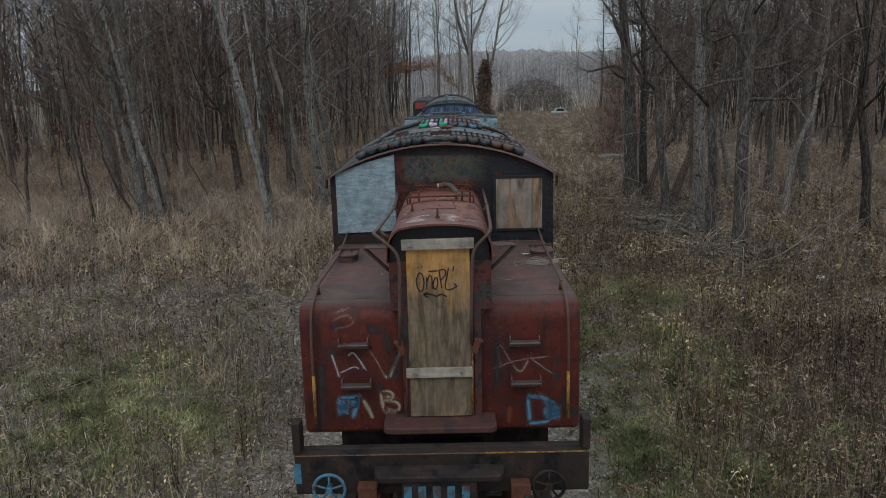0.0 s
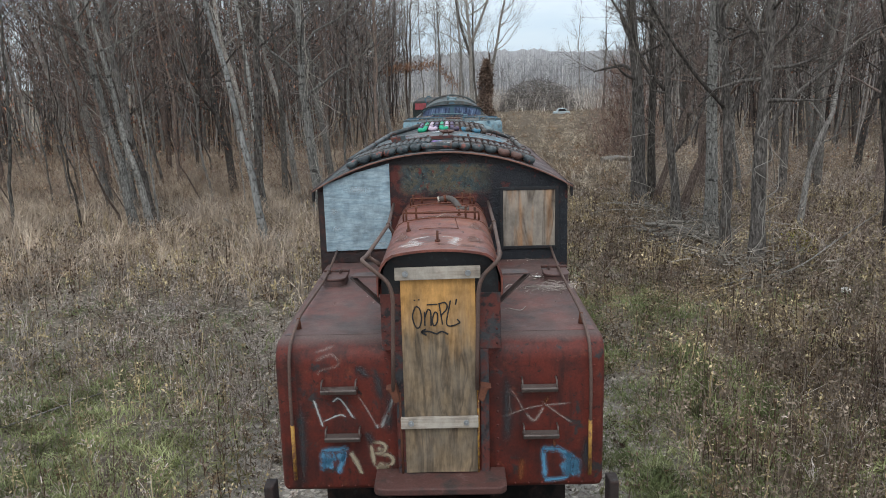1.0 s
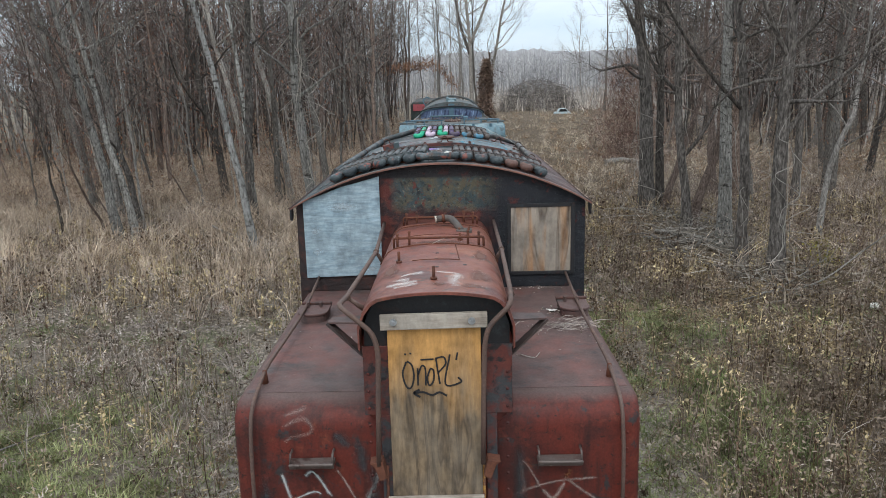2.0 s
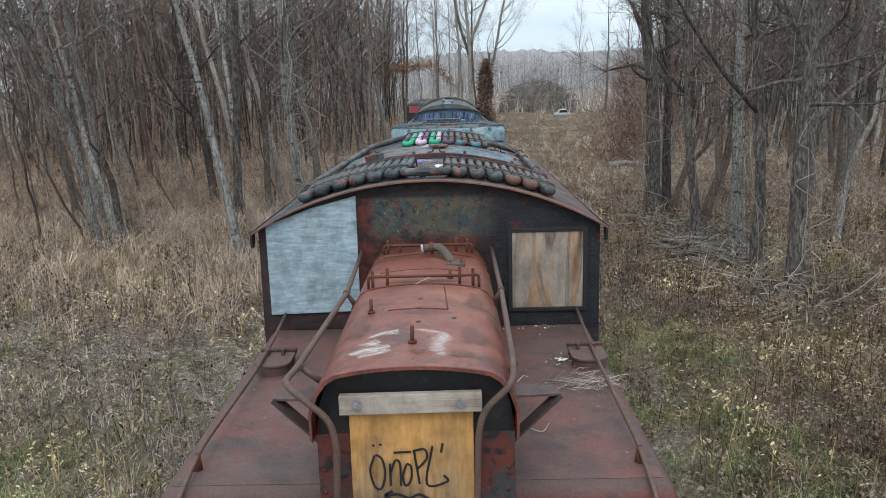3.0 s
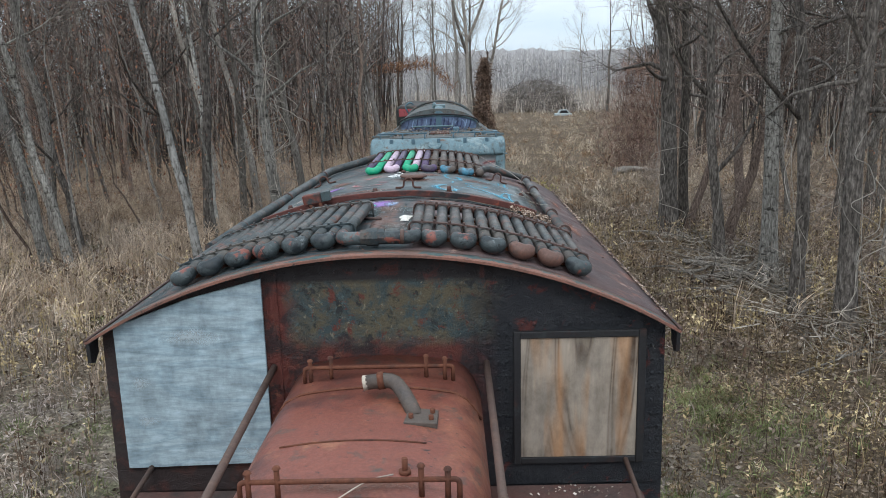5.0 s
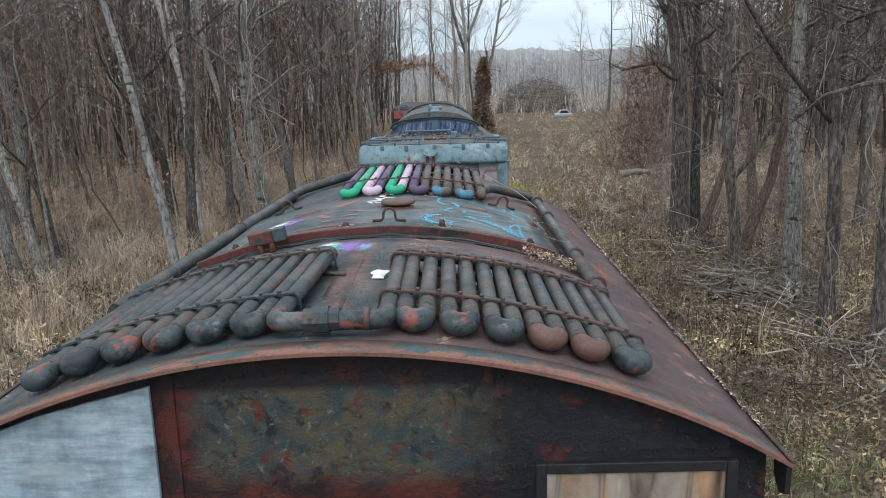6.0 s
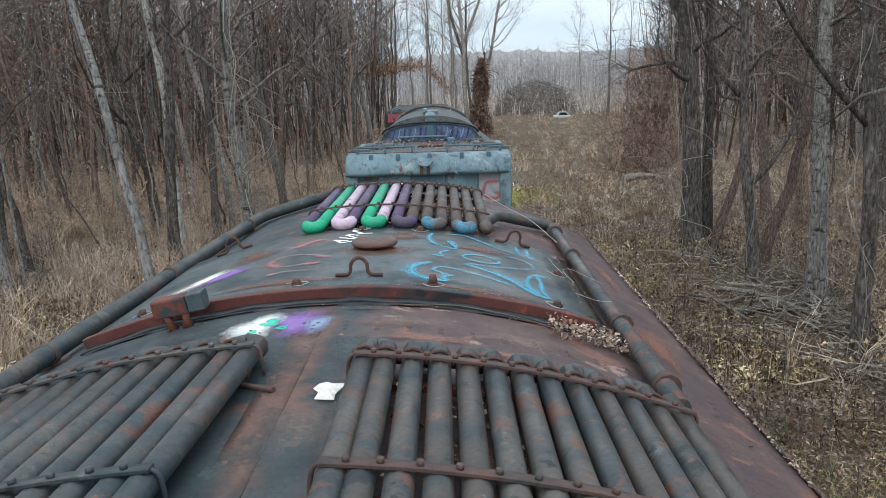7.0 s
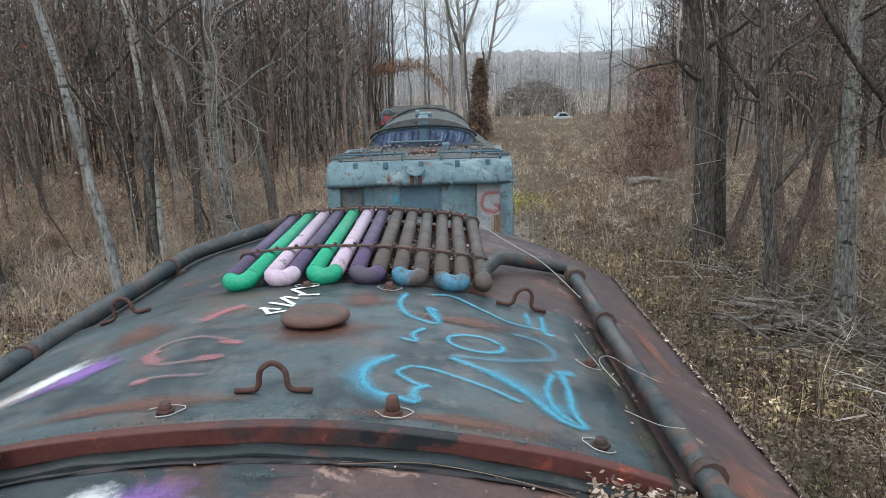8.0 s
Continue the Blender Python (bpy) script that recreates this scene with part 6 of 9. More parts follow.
# cab with arched windshield
cabb = Mesh().prism([(BX - 1.22, 1.3), (BX - 1.22, 3.7)] + [(BX - 0.86, 3.98)] + [(BX + 0.84 * math.sin(a), 3.98 + 0.37 * math.cos(a)) for a in spread(-1.45, 1.45, 19)] + [(BX + 0.86, 3.98), (BX + 1.22, 3.7), (BX + 1.22, 1.3)], 21.0, 24.2, "y")
cb = part("cab_body", cabb, M_BLUE_ROOF, blue, "rounded grimy blue cab")
ws = Mesh().prism([(BX - 0.79, 3.86), (BX - 0.80, 4.0)] + [(BX + 0.80 * math.sin(a), 3.98 + 0.235 * math.cos(a) ** 0.6) for a in spread(-1.4, 1.4, 17)] + [(BX + 0.80, 4.0), (BX + 0.79, 3.86)], 20.975, 20.999, "y")
wso = part("windshield", ws, M_WINDSHIELD, blue, "two-part windshield sprayed blue")
part("centre_post", Mesh().box(BX - 0.06, BX + 0.06, 20.95, 20.974, 3.92, 4.30), M_BLUE_DK, blue)


def ws_face(x, z):
    return Vector((BX + x, 20.968, z))


SP_VIOLETHAZE = spray("violet_blue_haze", (0.07, 0.06, 0.20), cover=0.55, noise_amount=0.9)
for k in range(15):
    x = -0.66 + 0.094 * k
    top_ = 4.10 + 0.06 * math.cos(1.9 * x)
    stroke(wso, (SP_VIOLETHAZE, SP_PALEBLUE, SP_NAVY)[k % 3], ws_face, [(x - 0.03, 3.93 + 0.02 * (k % 2)), (x + 0.01, 4.02), (x + 0.03, top_)], 0.05 + 0.02 * (k % 2))
stroke(wso, SP_PALEBLUE, ws_face, [(0.40, 3.95), (0.36, 4.06), (0.45, 4.13), (0.54, 4.07), (0.53, 3.96)], 0.035)
blot(wso, SP_WHITE_THIN, ws_face, (-0.60, 3.93), (0.06, 0.04))
part("windshield_frame", Mesh().tube([(BX + 0.82 * math.sin(a), 20.955, 3.965 + 0.255 * math.cos(a) ** 0.6) for a in spread(-1.42, 1.42, 21)], 0.022, 7), M_BLUE_LOCO, wso, "pale blue windshield frame")
part("roof_rib", Mesh().prism([(20.96, 4.20), (20.96, 4.27), (21.35, 4.39), (21.75, 4.40), (21.75, 4.34)], BX - 0.085, BX + 0.085, "x"), M_BLUE_LOCO, cb, "pale blue rib over the cab roof", bevel=0.01)
br = Mesh().tube([(BX + 0.86 * math.sin(a), 20.93, 3.97 + 0.27 * math.cos(a) ** 0.6) for a in spread(-1.45, 1.45, 19)], 0.017, 6)
part("windshield_brow", br, M_BLACK, blue)
part("sill_rail", Mesh().tube([(BX - 0.55, 20.9, 3.99), (BX + 0.3, 20.9, 3.99)], 0.02, 6), M_BLUE_LOCO, blue)
rim = Mesh().tube([(BX + 0.80 * math.sin(a), 23.6, 3.98 + 0.46 * math.cos(a)) for a in spread(-1.3, 1.3, 19)], 0.03, 7)
part("rear_roof_hoop", rim, M_BLUE_ROOF, blue, "curved roof rim")
part("roof_horn", Mesh().box(BX - 0.14, BX + 0.14, 21.4, 21.9, 4.33, 4.42).tube([(BX - 0.1, 21.3, 4.43), (BX - 0.1, 21.8, 4.43)], 0.04, 8), M_BLUE_LOCO, blue, bevel=0.02)
part("mirror_hoop", Mesh().tube(fillet([(BX - 0.72, 22.6, 4.2), (BX - 0.80, 22.6, 4.36), (BX - 0.68, 22.6, 4.46), (BX - 0.60, 22.6, 4.40)], 0.05), 0.018, 6), M_BLUE_DK, blue)
part("under_frame", Mesh().box(BX - 1.1, BX + 1.1, 18.7, 26.0, 0.9, 1.29), M_FRAME, blue)
for y in (19.8, 21.6, 23.4, 25.2):
    part("wheelset", Mesh().tube([(-0.80, y, 0.66), (-0.68, y, 0.66)], 0.46, 20).tube([(0.68, y, 0.66), (0.80, y, 0.66)], 0.46, 20).tube([(-1.0, y, 0.66), (1.0, y, 0.66)], 0.08, 10).box(-0.95, 0.95, y - 0.1, y + 0.1, 0.7, 0.95), M_RUST, blue)
part("hatch_plate", Mesh().box(BX - 0.16, BX + 0.22, 19.7, 20.3, 3.90, 3.935), M_OLDRUST, blue, "rusty flat hatch plate", bevel=0.01)
part("vent_block", Mesh().box(BX + 0.30, BX + 0.42, 20.2, 20.5, 3.90, 4.0), M_BLUE_DK, blue, bevel=0.02)
part("vent_block", Mesh().box(BX - 0.75, BX - 0.58, 19.6, 20.0, 3.90, 3.97), M_BLUE_ROOF, blue, bevel=0.02)
part("vent_block", Mesh().box(BX + 0.72, BX + 0.82, 19.4, 19.9, 3.90, 3.98), M_BLUE_ROOF, blue, bevel=0.02)
# a third, dark engine half hidden behind it
third = thing("locomotive", "dark green and red locomotive hidden behind the blue one", "locomotive")
part("body", Mesh().box(-1.4, 0.6, 31.0, 37.0, 0.9, 4.10), worn("dark_green_hull", (0.022, 0.03, 0.028), [((0.10, 0.03, 0.025), 2.0, 0.5, 0.66)], rough=(0.6, 0.9)), third, bevel=0.15)
part("red_patch", Mesh().box(-1.3, -0.85, 30.97, 30.998, 3.75, 4.0), worn("faded_pink_red_paint", (0.30, 0.06, 0.07), [((0.14, 0.04, 0.04), 6.0, 0.5, 0.66)], rough=(0.5, 0.8)), third)
part("wheelset", Mesh().tube([(-0.80, 31.5, 0.66), (0.80, 31.5, 0.66)], 0.46, 16).tube([(-0.80, 34.5, 0.66), (0.80, 34.5, 0.66)], 0.46, 16), M_RUST, third)

# ---- trees ----
M_BARK = bark("grey_brown_bark", (0.058, 0.051, 0.047), (0.205, 0.188, 0.172), (0.40, 0.375, 0.345))
M_BARK_PALE = bark("pale_aspen_bark", (0.10, 0.092, 0.082), (0.27, 0.265, 0.255), (0.42, 0.42, 0.405), 0.6, True)
M_BARK_GREY = bark("banded_grey_bark", (0.052, 0.048, 0.044), (0.180, 0.171, 0.158), (0.34, 0.327, 0.305), 0.8, True)
M_BARK_RED = bark("reddish_brown_bark", (0.050, 0.037, 0.031), (0.150, 0.110, 0.093), (0.30, 0.24, 0.205))
M_BARK_DARK = bark("dark_furrowed_bark", (0.028, 0.025, 0.023), (0.098, 0.086, 0.078), (0.23, 0.208, 0.19), 0.7)
M_TWIG_DARK = scatter_mat("dark_twigs", [(0.0, (0.035, 0.030, 0.028)), (0.6, (0.10, 0.086, 0.078)), (1.0, (0.26, 0.235, 0.21))])
M_TWIG = scatter_mat("bare_twigs", [(0.0, (0.045, 0.038, 0.035)), (0.55, (0.135, 0.117, 0.106)), (1.0, (0.40, 0.365, 0.335))])
M_TWIG_RED = scatter_mat("reddish_twigs", [(0.0, (0.038, 0.026, 0.024)), (0.55, (0.118, 0.083, 0.074)), (1.0, (0.36, 0.282, 0.258))])
M_TWIG_PALE = scatter_mat("pale_twigs", [(0.0, (0.20, 0.175, 0.155)), (0.5, (0.32, 0.29, 0.26)), (1.0, (0.46, 0.42, 0.38))])


def ribbons(starts, ends, w0, w1, bend=None):
    """Many thin two-sided strips at once, as vertex and face arrays: each goes from start to end with one bend."""
    starts, ends = np.asarray(starts), np.asarray(ends)
    n = len(starts)
    d = ends - starts
    side = np.cross(d, np.random.normal(size=(n, 3)))
    side /= np.linalg.norm(side, axis=1, keepdims=True) + 1e-9
    mid = (starts + ends) / 2 + (0 if bend is None else bend)
    w0, w1 = np.broadcast_to(w0, n)[:, None] / 2, np.broadcast_to(w1, n)[:, None] / 2
    wm = (w0 + w1) / 2
    v = np.stack([starts - side * w0, starts + side * w0, mid - side * wm, mid + side * wm, ends - side * w1, ends + side * w1], 1).reshape(-1, 3)
    o = (np.arange(n) * 6)[:, None]
    f = np.concatenate([o + np.array([0, 1, 3, 2]), o + np.array([2, 3, 5, 4])], 1).reshape(-1, 4)
    return v, f


def array_mesh(name, v, f, material):
    """A mesh of quads from arrays."""
    me = bpy.data.meshes.new(name)
    me.vertices.add(len(v))
    me.vertices.foreach_set("co", np.asarray(v, np.float32).ravel())
    me.loops.add(f.size)
    me.loops.foreach_set("vertex_index", f.astype(np.int32).ravel())
    me.polygons.add(len(f))
    me.polygons.foreach_set("loop_start", np.arange(0, f.size, f.shape[1], dtype=np.int32))
    me.update(calc_edges=True)
    me.validate()
    me.materials.append(material)
    return me


def stuff(name, v, f, material, label, category):
    return tagged(new(name, array_mesh(name, v, f, material)), label, category, kind="stuff")


def tree_meshes(seed, height, radius, lean=(0.0, 0.0), limbs=12, first=0.3, twigs=9, spread_=1.0, up=0.75, bark_mat=None, twig_mat=None, wiggle=0.10, droop=0.0, crook=0.26, reach=1.0):
    """A bare winter tree: one mesh for trunk and limbs, one for the twigs of its crown."""
    rng = np.random.default_rng(seed)
    wood = Mesh()
    steps = 12
    pts, rad = [], []
    wx = wy = 0.0
    for i in range(steps + 1):
        t = i / steps
        wx += rng.normal(0, wiggle) * (t > 0.1)
        wy += rng.normal(0, wiggle) * (t > 0.1)
        pts.append(Vector((lean[0] * height * t + wx, lean[1] * height * t + wy, height * t - (0.25 if i == 0 else 0))))
        rad.append(radius * ((1.35 if i == 0 else 1.0) * (1 - 0.88 * t ** 0.9)) + 0.004)
    wood.tube(pts, rad, 9, cap=False)

    def along(t):
        k = min(int(t * steps), steps - 1)
        return pts[k].lerp(pts[k + 1], t * steps - k), rad[k] * (1 - (t * steps - k)) + rad[k + 1] * (t * steps - k)

    st, en, w0, w1 = [], [], [], []

    def twig_fan(p, d, length, count, w):
        for _ in range(count):
            q = p + d * float(rng.uniform(-0.25, 0.3)) * length
            e = (d + Vector(rng.normal(0, 0.55, 3)) + Vector((0, 0, 0.35 - droop))).normalized() * length * float(rng.uniform(0.4, 1.0))
            st.append(q)
            en.append(q + e)
            w0.append(w)
            w1.append(w * 0.35)
            for _ in range(2):
                t = float(rng.uniform(0.25, 0.9))
                a = q + e * t
                st.append(a)
                en.append(a + (e.normalized() + Vector(rng.normal(0, 0.5, 3))).normalized() * length * float(rng.uniform(0.2, 0.5)))
                w0.append(w * 0.6)
                w1.append(w * 0.25)

    for i in range(limbs):
        t = first + (0.97 - first) * (i + float(rng.uniform(0, 0.9))) / limbs
        p, r = along(min(t, 0.985))
        a = float(rng.uniform(0, 2 * math.pi))
        d = Vector((math.cos(a) * spread_, math.sin(a) * spread_, up + float(rng.normal(0, 0.25)))).normalized()
        length = reach * height * (0.10 + 0.24 * (1 - t)) * float(rng.uniform(0.7, 1.3))
        lp_, lr = [p], [max(0.45 * r, 0.010)]
        for k in range(1, 5):
            d = (d + Vector(rng.normal(0, crook, 3)) + Vector((0, 0, 0.07 - droop * 0.3))).normalized()
            lp_.append(lp_[-1] + d * length / 4)
            lr.append(max(0.45 * r * (1 - k / 4.4), 0.006))
        wood.tube(lp_, lr, 5, cap=False)
        for k in range(1, 5):
            twig_fan(lp_[k], (lp_[k] - lp_[k - 1]).normalized(), 0.45 * length + 0.35, max(2, int(twigs * (0.5 + 0.18 * k))), 0.009 + 0.03 * radius)
    twig_fan(pts[-2], (pts[-1] - pts[-2]).normalized(), 0.12 * height, twigs * 2, 0.014)
    v, f = ribbons([tuple(a) for a in st], [tuple(a) for a in en], np.array(w0), np.array(w1), np.random.default_rng(seed).normal(0, 0.09, (len(st), 3)))
    return wood.data("trunk", bark_mat or M_BARK), array_mesh("crown", v, f, twig_mat or M_TWIG)


def tree(meshes, x, y, label, turn=0.0, size=1.0, group=""):
    """A tree as a thing with its trunk and crown as parts."""
    t = thing("tree", label, "tree", group)
    t.matrix_basis = Matrix.Translation((x, y, float(ground_z(x, y)))) @ Matrix.Rotation(turn, 4, "Z") @ Matrix.Diagonal((size, size, size, 1))
    for nm, me in zip(("trunk", "crown"), meshes):
        ob = new(nm, me)
        ob.parent = t
    return t


# trees that stand out, each where it stands beside the track
NEAR = [
    (1, -5.75, 23.1, 13.0, 0.125, (-0.19, 0.03), 8, 0.55, 6, M_BARK_PALE, M_TWIG_PALE, "leaning pale aspen trunk with dark scars"),
    (2, -10.5, 24.8, 13.5, 0.16, (-0.215, 0.02), 12, 0.35, 7, M_BARK_GREY, M_TWIG, "leaning grey-brown tree at the wood edge"),
    (3, -10.2, 25.3, 12.5, 0.13, (-0.15, 0.0), 12, 0.35, 7, M_BARK_GREY, M_TWIG, "slender grey-brown tree beside a leaning one"),
    (4, -4.85, 27.8, 14.0, 0.20, (-0.02, 0.0), 18, 0.30, 7, M_BARK_GREY, M_TWIG, "grey tree hung with dry vines"),
    (5, -7.3, 29.5, 13.0, 0.10, (-0.07, 0.0), 9, 0.5, 6, M_BARK_PALE, M_TWIG, "thin pale trunk in the wood edge"),
    (6, -6.6, 30.5, 14.0, 0.13, (-0.04, 0.0), 12, 0.4, 8, M_BARK, M_TWIG, "dark slim tree in the wood edge"),
    (7, 8.1, 22.8, 14.0, 0.21, (-0.03, 0.0), 14, 0.50, 7, M_BARK_GREY, M_TWIG, "stout grey-barked tree beside fallen logs"),
    (8, 7.65, 25.0, 13.5, 0.15, (-0.07, 0.0), 15, 0.40, 8, M_BARK_DARK, M_TWIG_DARK, "grey-brown tree with spreading limbs"),
    (9, 7.15, 28.1, 15.0, 0.29, (-0.06, 0.0), 20, 0.40, 8, M_BARK_DARK, M_TWIG_DARK, "thick furrowed tree with a shaggy base"),
    (10, 7.75, 28.7, 14.0, 0.17, (-0.03, 0.0), 14, 0.45, 8, M_BARK_DARK, M_TWIG_DARK, "tree standing close behind a thicker one"),
    (11, 8.0, 18.8, 13.0, 0.20, (-0.035, 0.0), 15, 0.42, 8, M_BARK_DARK, M_TWIG_DARK, "dark tree wound with climbing vines"),
    (12, 7.6, 20.0, 12.5, 0.15, (-0.06, 0.0), 14, 0.45, 8, M_BARK_DARK, M_TWIG_DARK, "tree with peeling bark behind fallen branches"),
    (13, 7.95, 25.5, 8.5, 0.16, (0.22, 0.02), 9, 0.5, 6, M_BARK_RED, M_TWIG, "dark tree leaning over the brush"),
    (21, 7.7, 28.3, 9.0, 0.13, (0.33, 0.02), 9, 0.5, 6, M_BARK_RED, M_TWIG, "dark trunk leaning out from behind a thick tree"),
    (14, 10.6, 22.5, 9.0, 0.10, (0.16, 0.0), 10, 0.3, 6, M_BARK, M_TWIG_RED, "slim leaning tree in the brush"),
    (15, 12.0, 20.0, 12.0, 0.14, (-0.05, 0.0), 14, 0.3, 8, M_BARK_DARK, M_TWIG_DARK, "dark tree at the edge of the brush"),
    (16, 12.6, 19.2, 11.0, 0.12, (0.04, 0.0), 14, 0.3, 8, M_BARK_DARK, M_TWIG_DARK, "slim dark tree at the edge of the brush"),
    (17, 2.3, 74.0, 24.0, 0.22, (0.0, 0.0), 22, 0.3, 7, M_BARK, M_TWIG, "tall forked bare tree beyond the engines"),
    (18, 3.38, 74.0, 7.2, 0.36, (0.03, 0.0), 4, 0.6, 3, M_BARK_RED, M_TWIG_RED, "thick trunk wrapped in brown ivy"),
    (19, 19.5, 100.0, 14.0, 0.20, (0.0, 0.0), 12, 0.4, 5, M_BARK, M_TWIG, "dead grey snag standing in the field"),
    (20, 3.1, 76.0, 18.0, 0.20, (0.21, 0.0), 20, 0.3, 7, M_BARK, M_TWIG, "tall slender tree beyond the engines"),
]
M_VINE = bark("pale_dry_vine", (0.17, 0.152, 0.132), (0.30, 0.277, 0.25), (0.44, 0.415, 0.38), 3.0)


def vine(parent, seed, r, top, lean_x, out=0.0, thick=0.0085):
    """A dry creeper winding up a trunk, or hanging loose beside it."""
    g = np.random.default_rng(seed)
    a, pts = float(g.uniform(0, 6.28)), []
    for k in range(14):
        t = k / 13
        a += float(g.normal(0.25, 0.5))
        rad = r * (1.15 - 0.5 * t) + out * float(abs(g.normal(0, 1))) * math.sin(math.pi * min(1, t * 1.1))
        pts.append((rad * math.cos(a) + lean_x * top * t, rad * math.sin(a), -0.05 + top * t))
    part("vine", Mesh().tube(smooth_line(pts, 4), thick, 5), M_VINE, parent, "pale dry climbing vine")


def curls(parent, seed, r, low, top, lean_x):
    """A loose pale creeper that loops about beside a trunk."""
    g = np.random.default_rng(seed)
    ph, amp, z, pts = float(g.uniform(0, 6.28)), float(g.uniform(0.1, 0.7)), low, []
    cx, cy = float(g.normal(0, 0.25)), float(g.normal(-0.15, 0.2))
    while z < top:
        pts.append((cx + lean_x * z + (r + amp * 0.6) * math.sin(float(g.uniform(0.8, 2.0)) * z + ph) + float(g.normal(0, 0.10)), cy - r * 0.6 + 0.3 * math.cos(1.2 * z + ph), z + float(g.normal(0, 0.12))))
        z += float(g.uniform(0.15, 0.5))
    part("vine", Mesh().tube(smooth_line(pts, 4), float(g.uniform(0.004, 0.0085)), 5), M_VINE, parent, "pale dry curling vine")


def limb(parent, pts, r, seed, twig_mat):
    """A heavy limb with its own twigs, in the tree's own space."""
    stem = [c for c in parent.children if c.name.startswith("trunk")][0]
    co = np.empty(3 * len(stem.data.vertices), np.float32)
    stem.data.vertices.foreach_get("co", co)
    rings = co.reshape(-1, 3)[:117].reshape(13, 9, 3).mean(1)
    mid = [np.interp(pts[0][2], rings[:, 2], rings[:, k]) for k in range(2)]
    line = smooth_line([(x + float(mid[0]), y + float(mid[1]), z) for x, y, z in pts], 5)
    n_ = len(line)
    lm = part("limb", Mesh().tube(line, [r * (1 - 0.8 * i / n_) for i in range(n_)], 8), stem.data.materials[0], parent)
    g = np.random.default_rng(seed)
    st, en = [], []
    for _ in range(80):
        i = int(g.integers(2, n_))
        p = line[i]
        d = (line[i] - line[i - 1]).normalized() + Vector(g.normal(0, 0.7, 3))
        e = p + d.normalized() * float(g.uniform(0.25, 1.1))
        st += [tuple(p), tuple(p.lerp(e, 0.6)), tuple(p.lerp(e, 0.4))]
        en += [tuple(e), tuple(p.lerp(e, 0.6) + Vector(g.normal(0, 0.22, 3))), tuple(p.lerp(e, 0.4) + Vector(g.normal(0, 0.22, 3)))]
    v, f = ribbons(st, en, 0.010, 0.004, g.normal(0, 0.06, (len(st), 3)))
    ob = new("twig_spray", array_mesh("twig_spray", v, f, twig_mat))
    ob.parent = lm


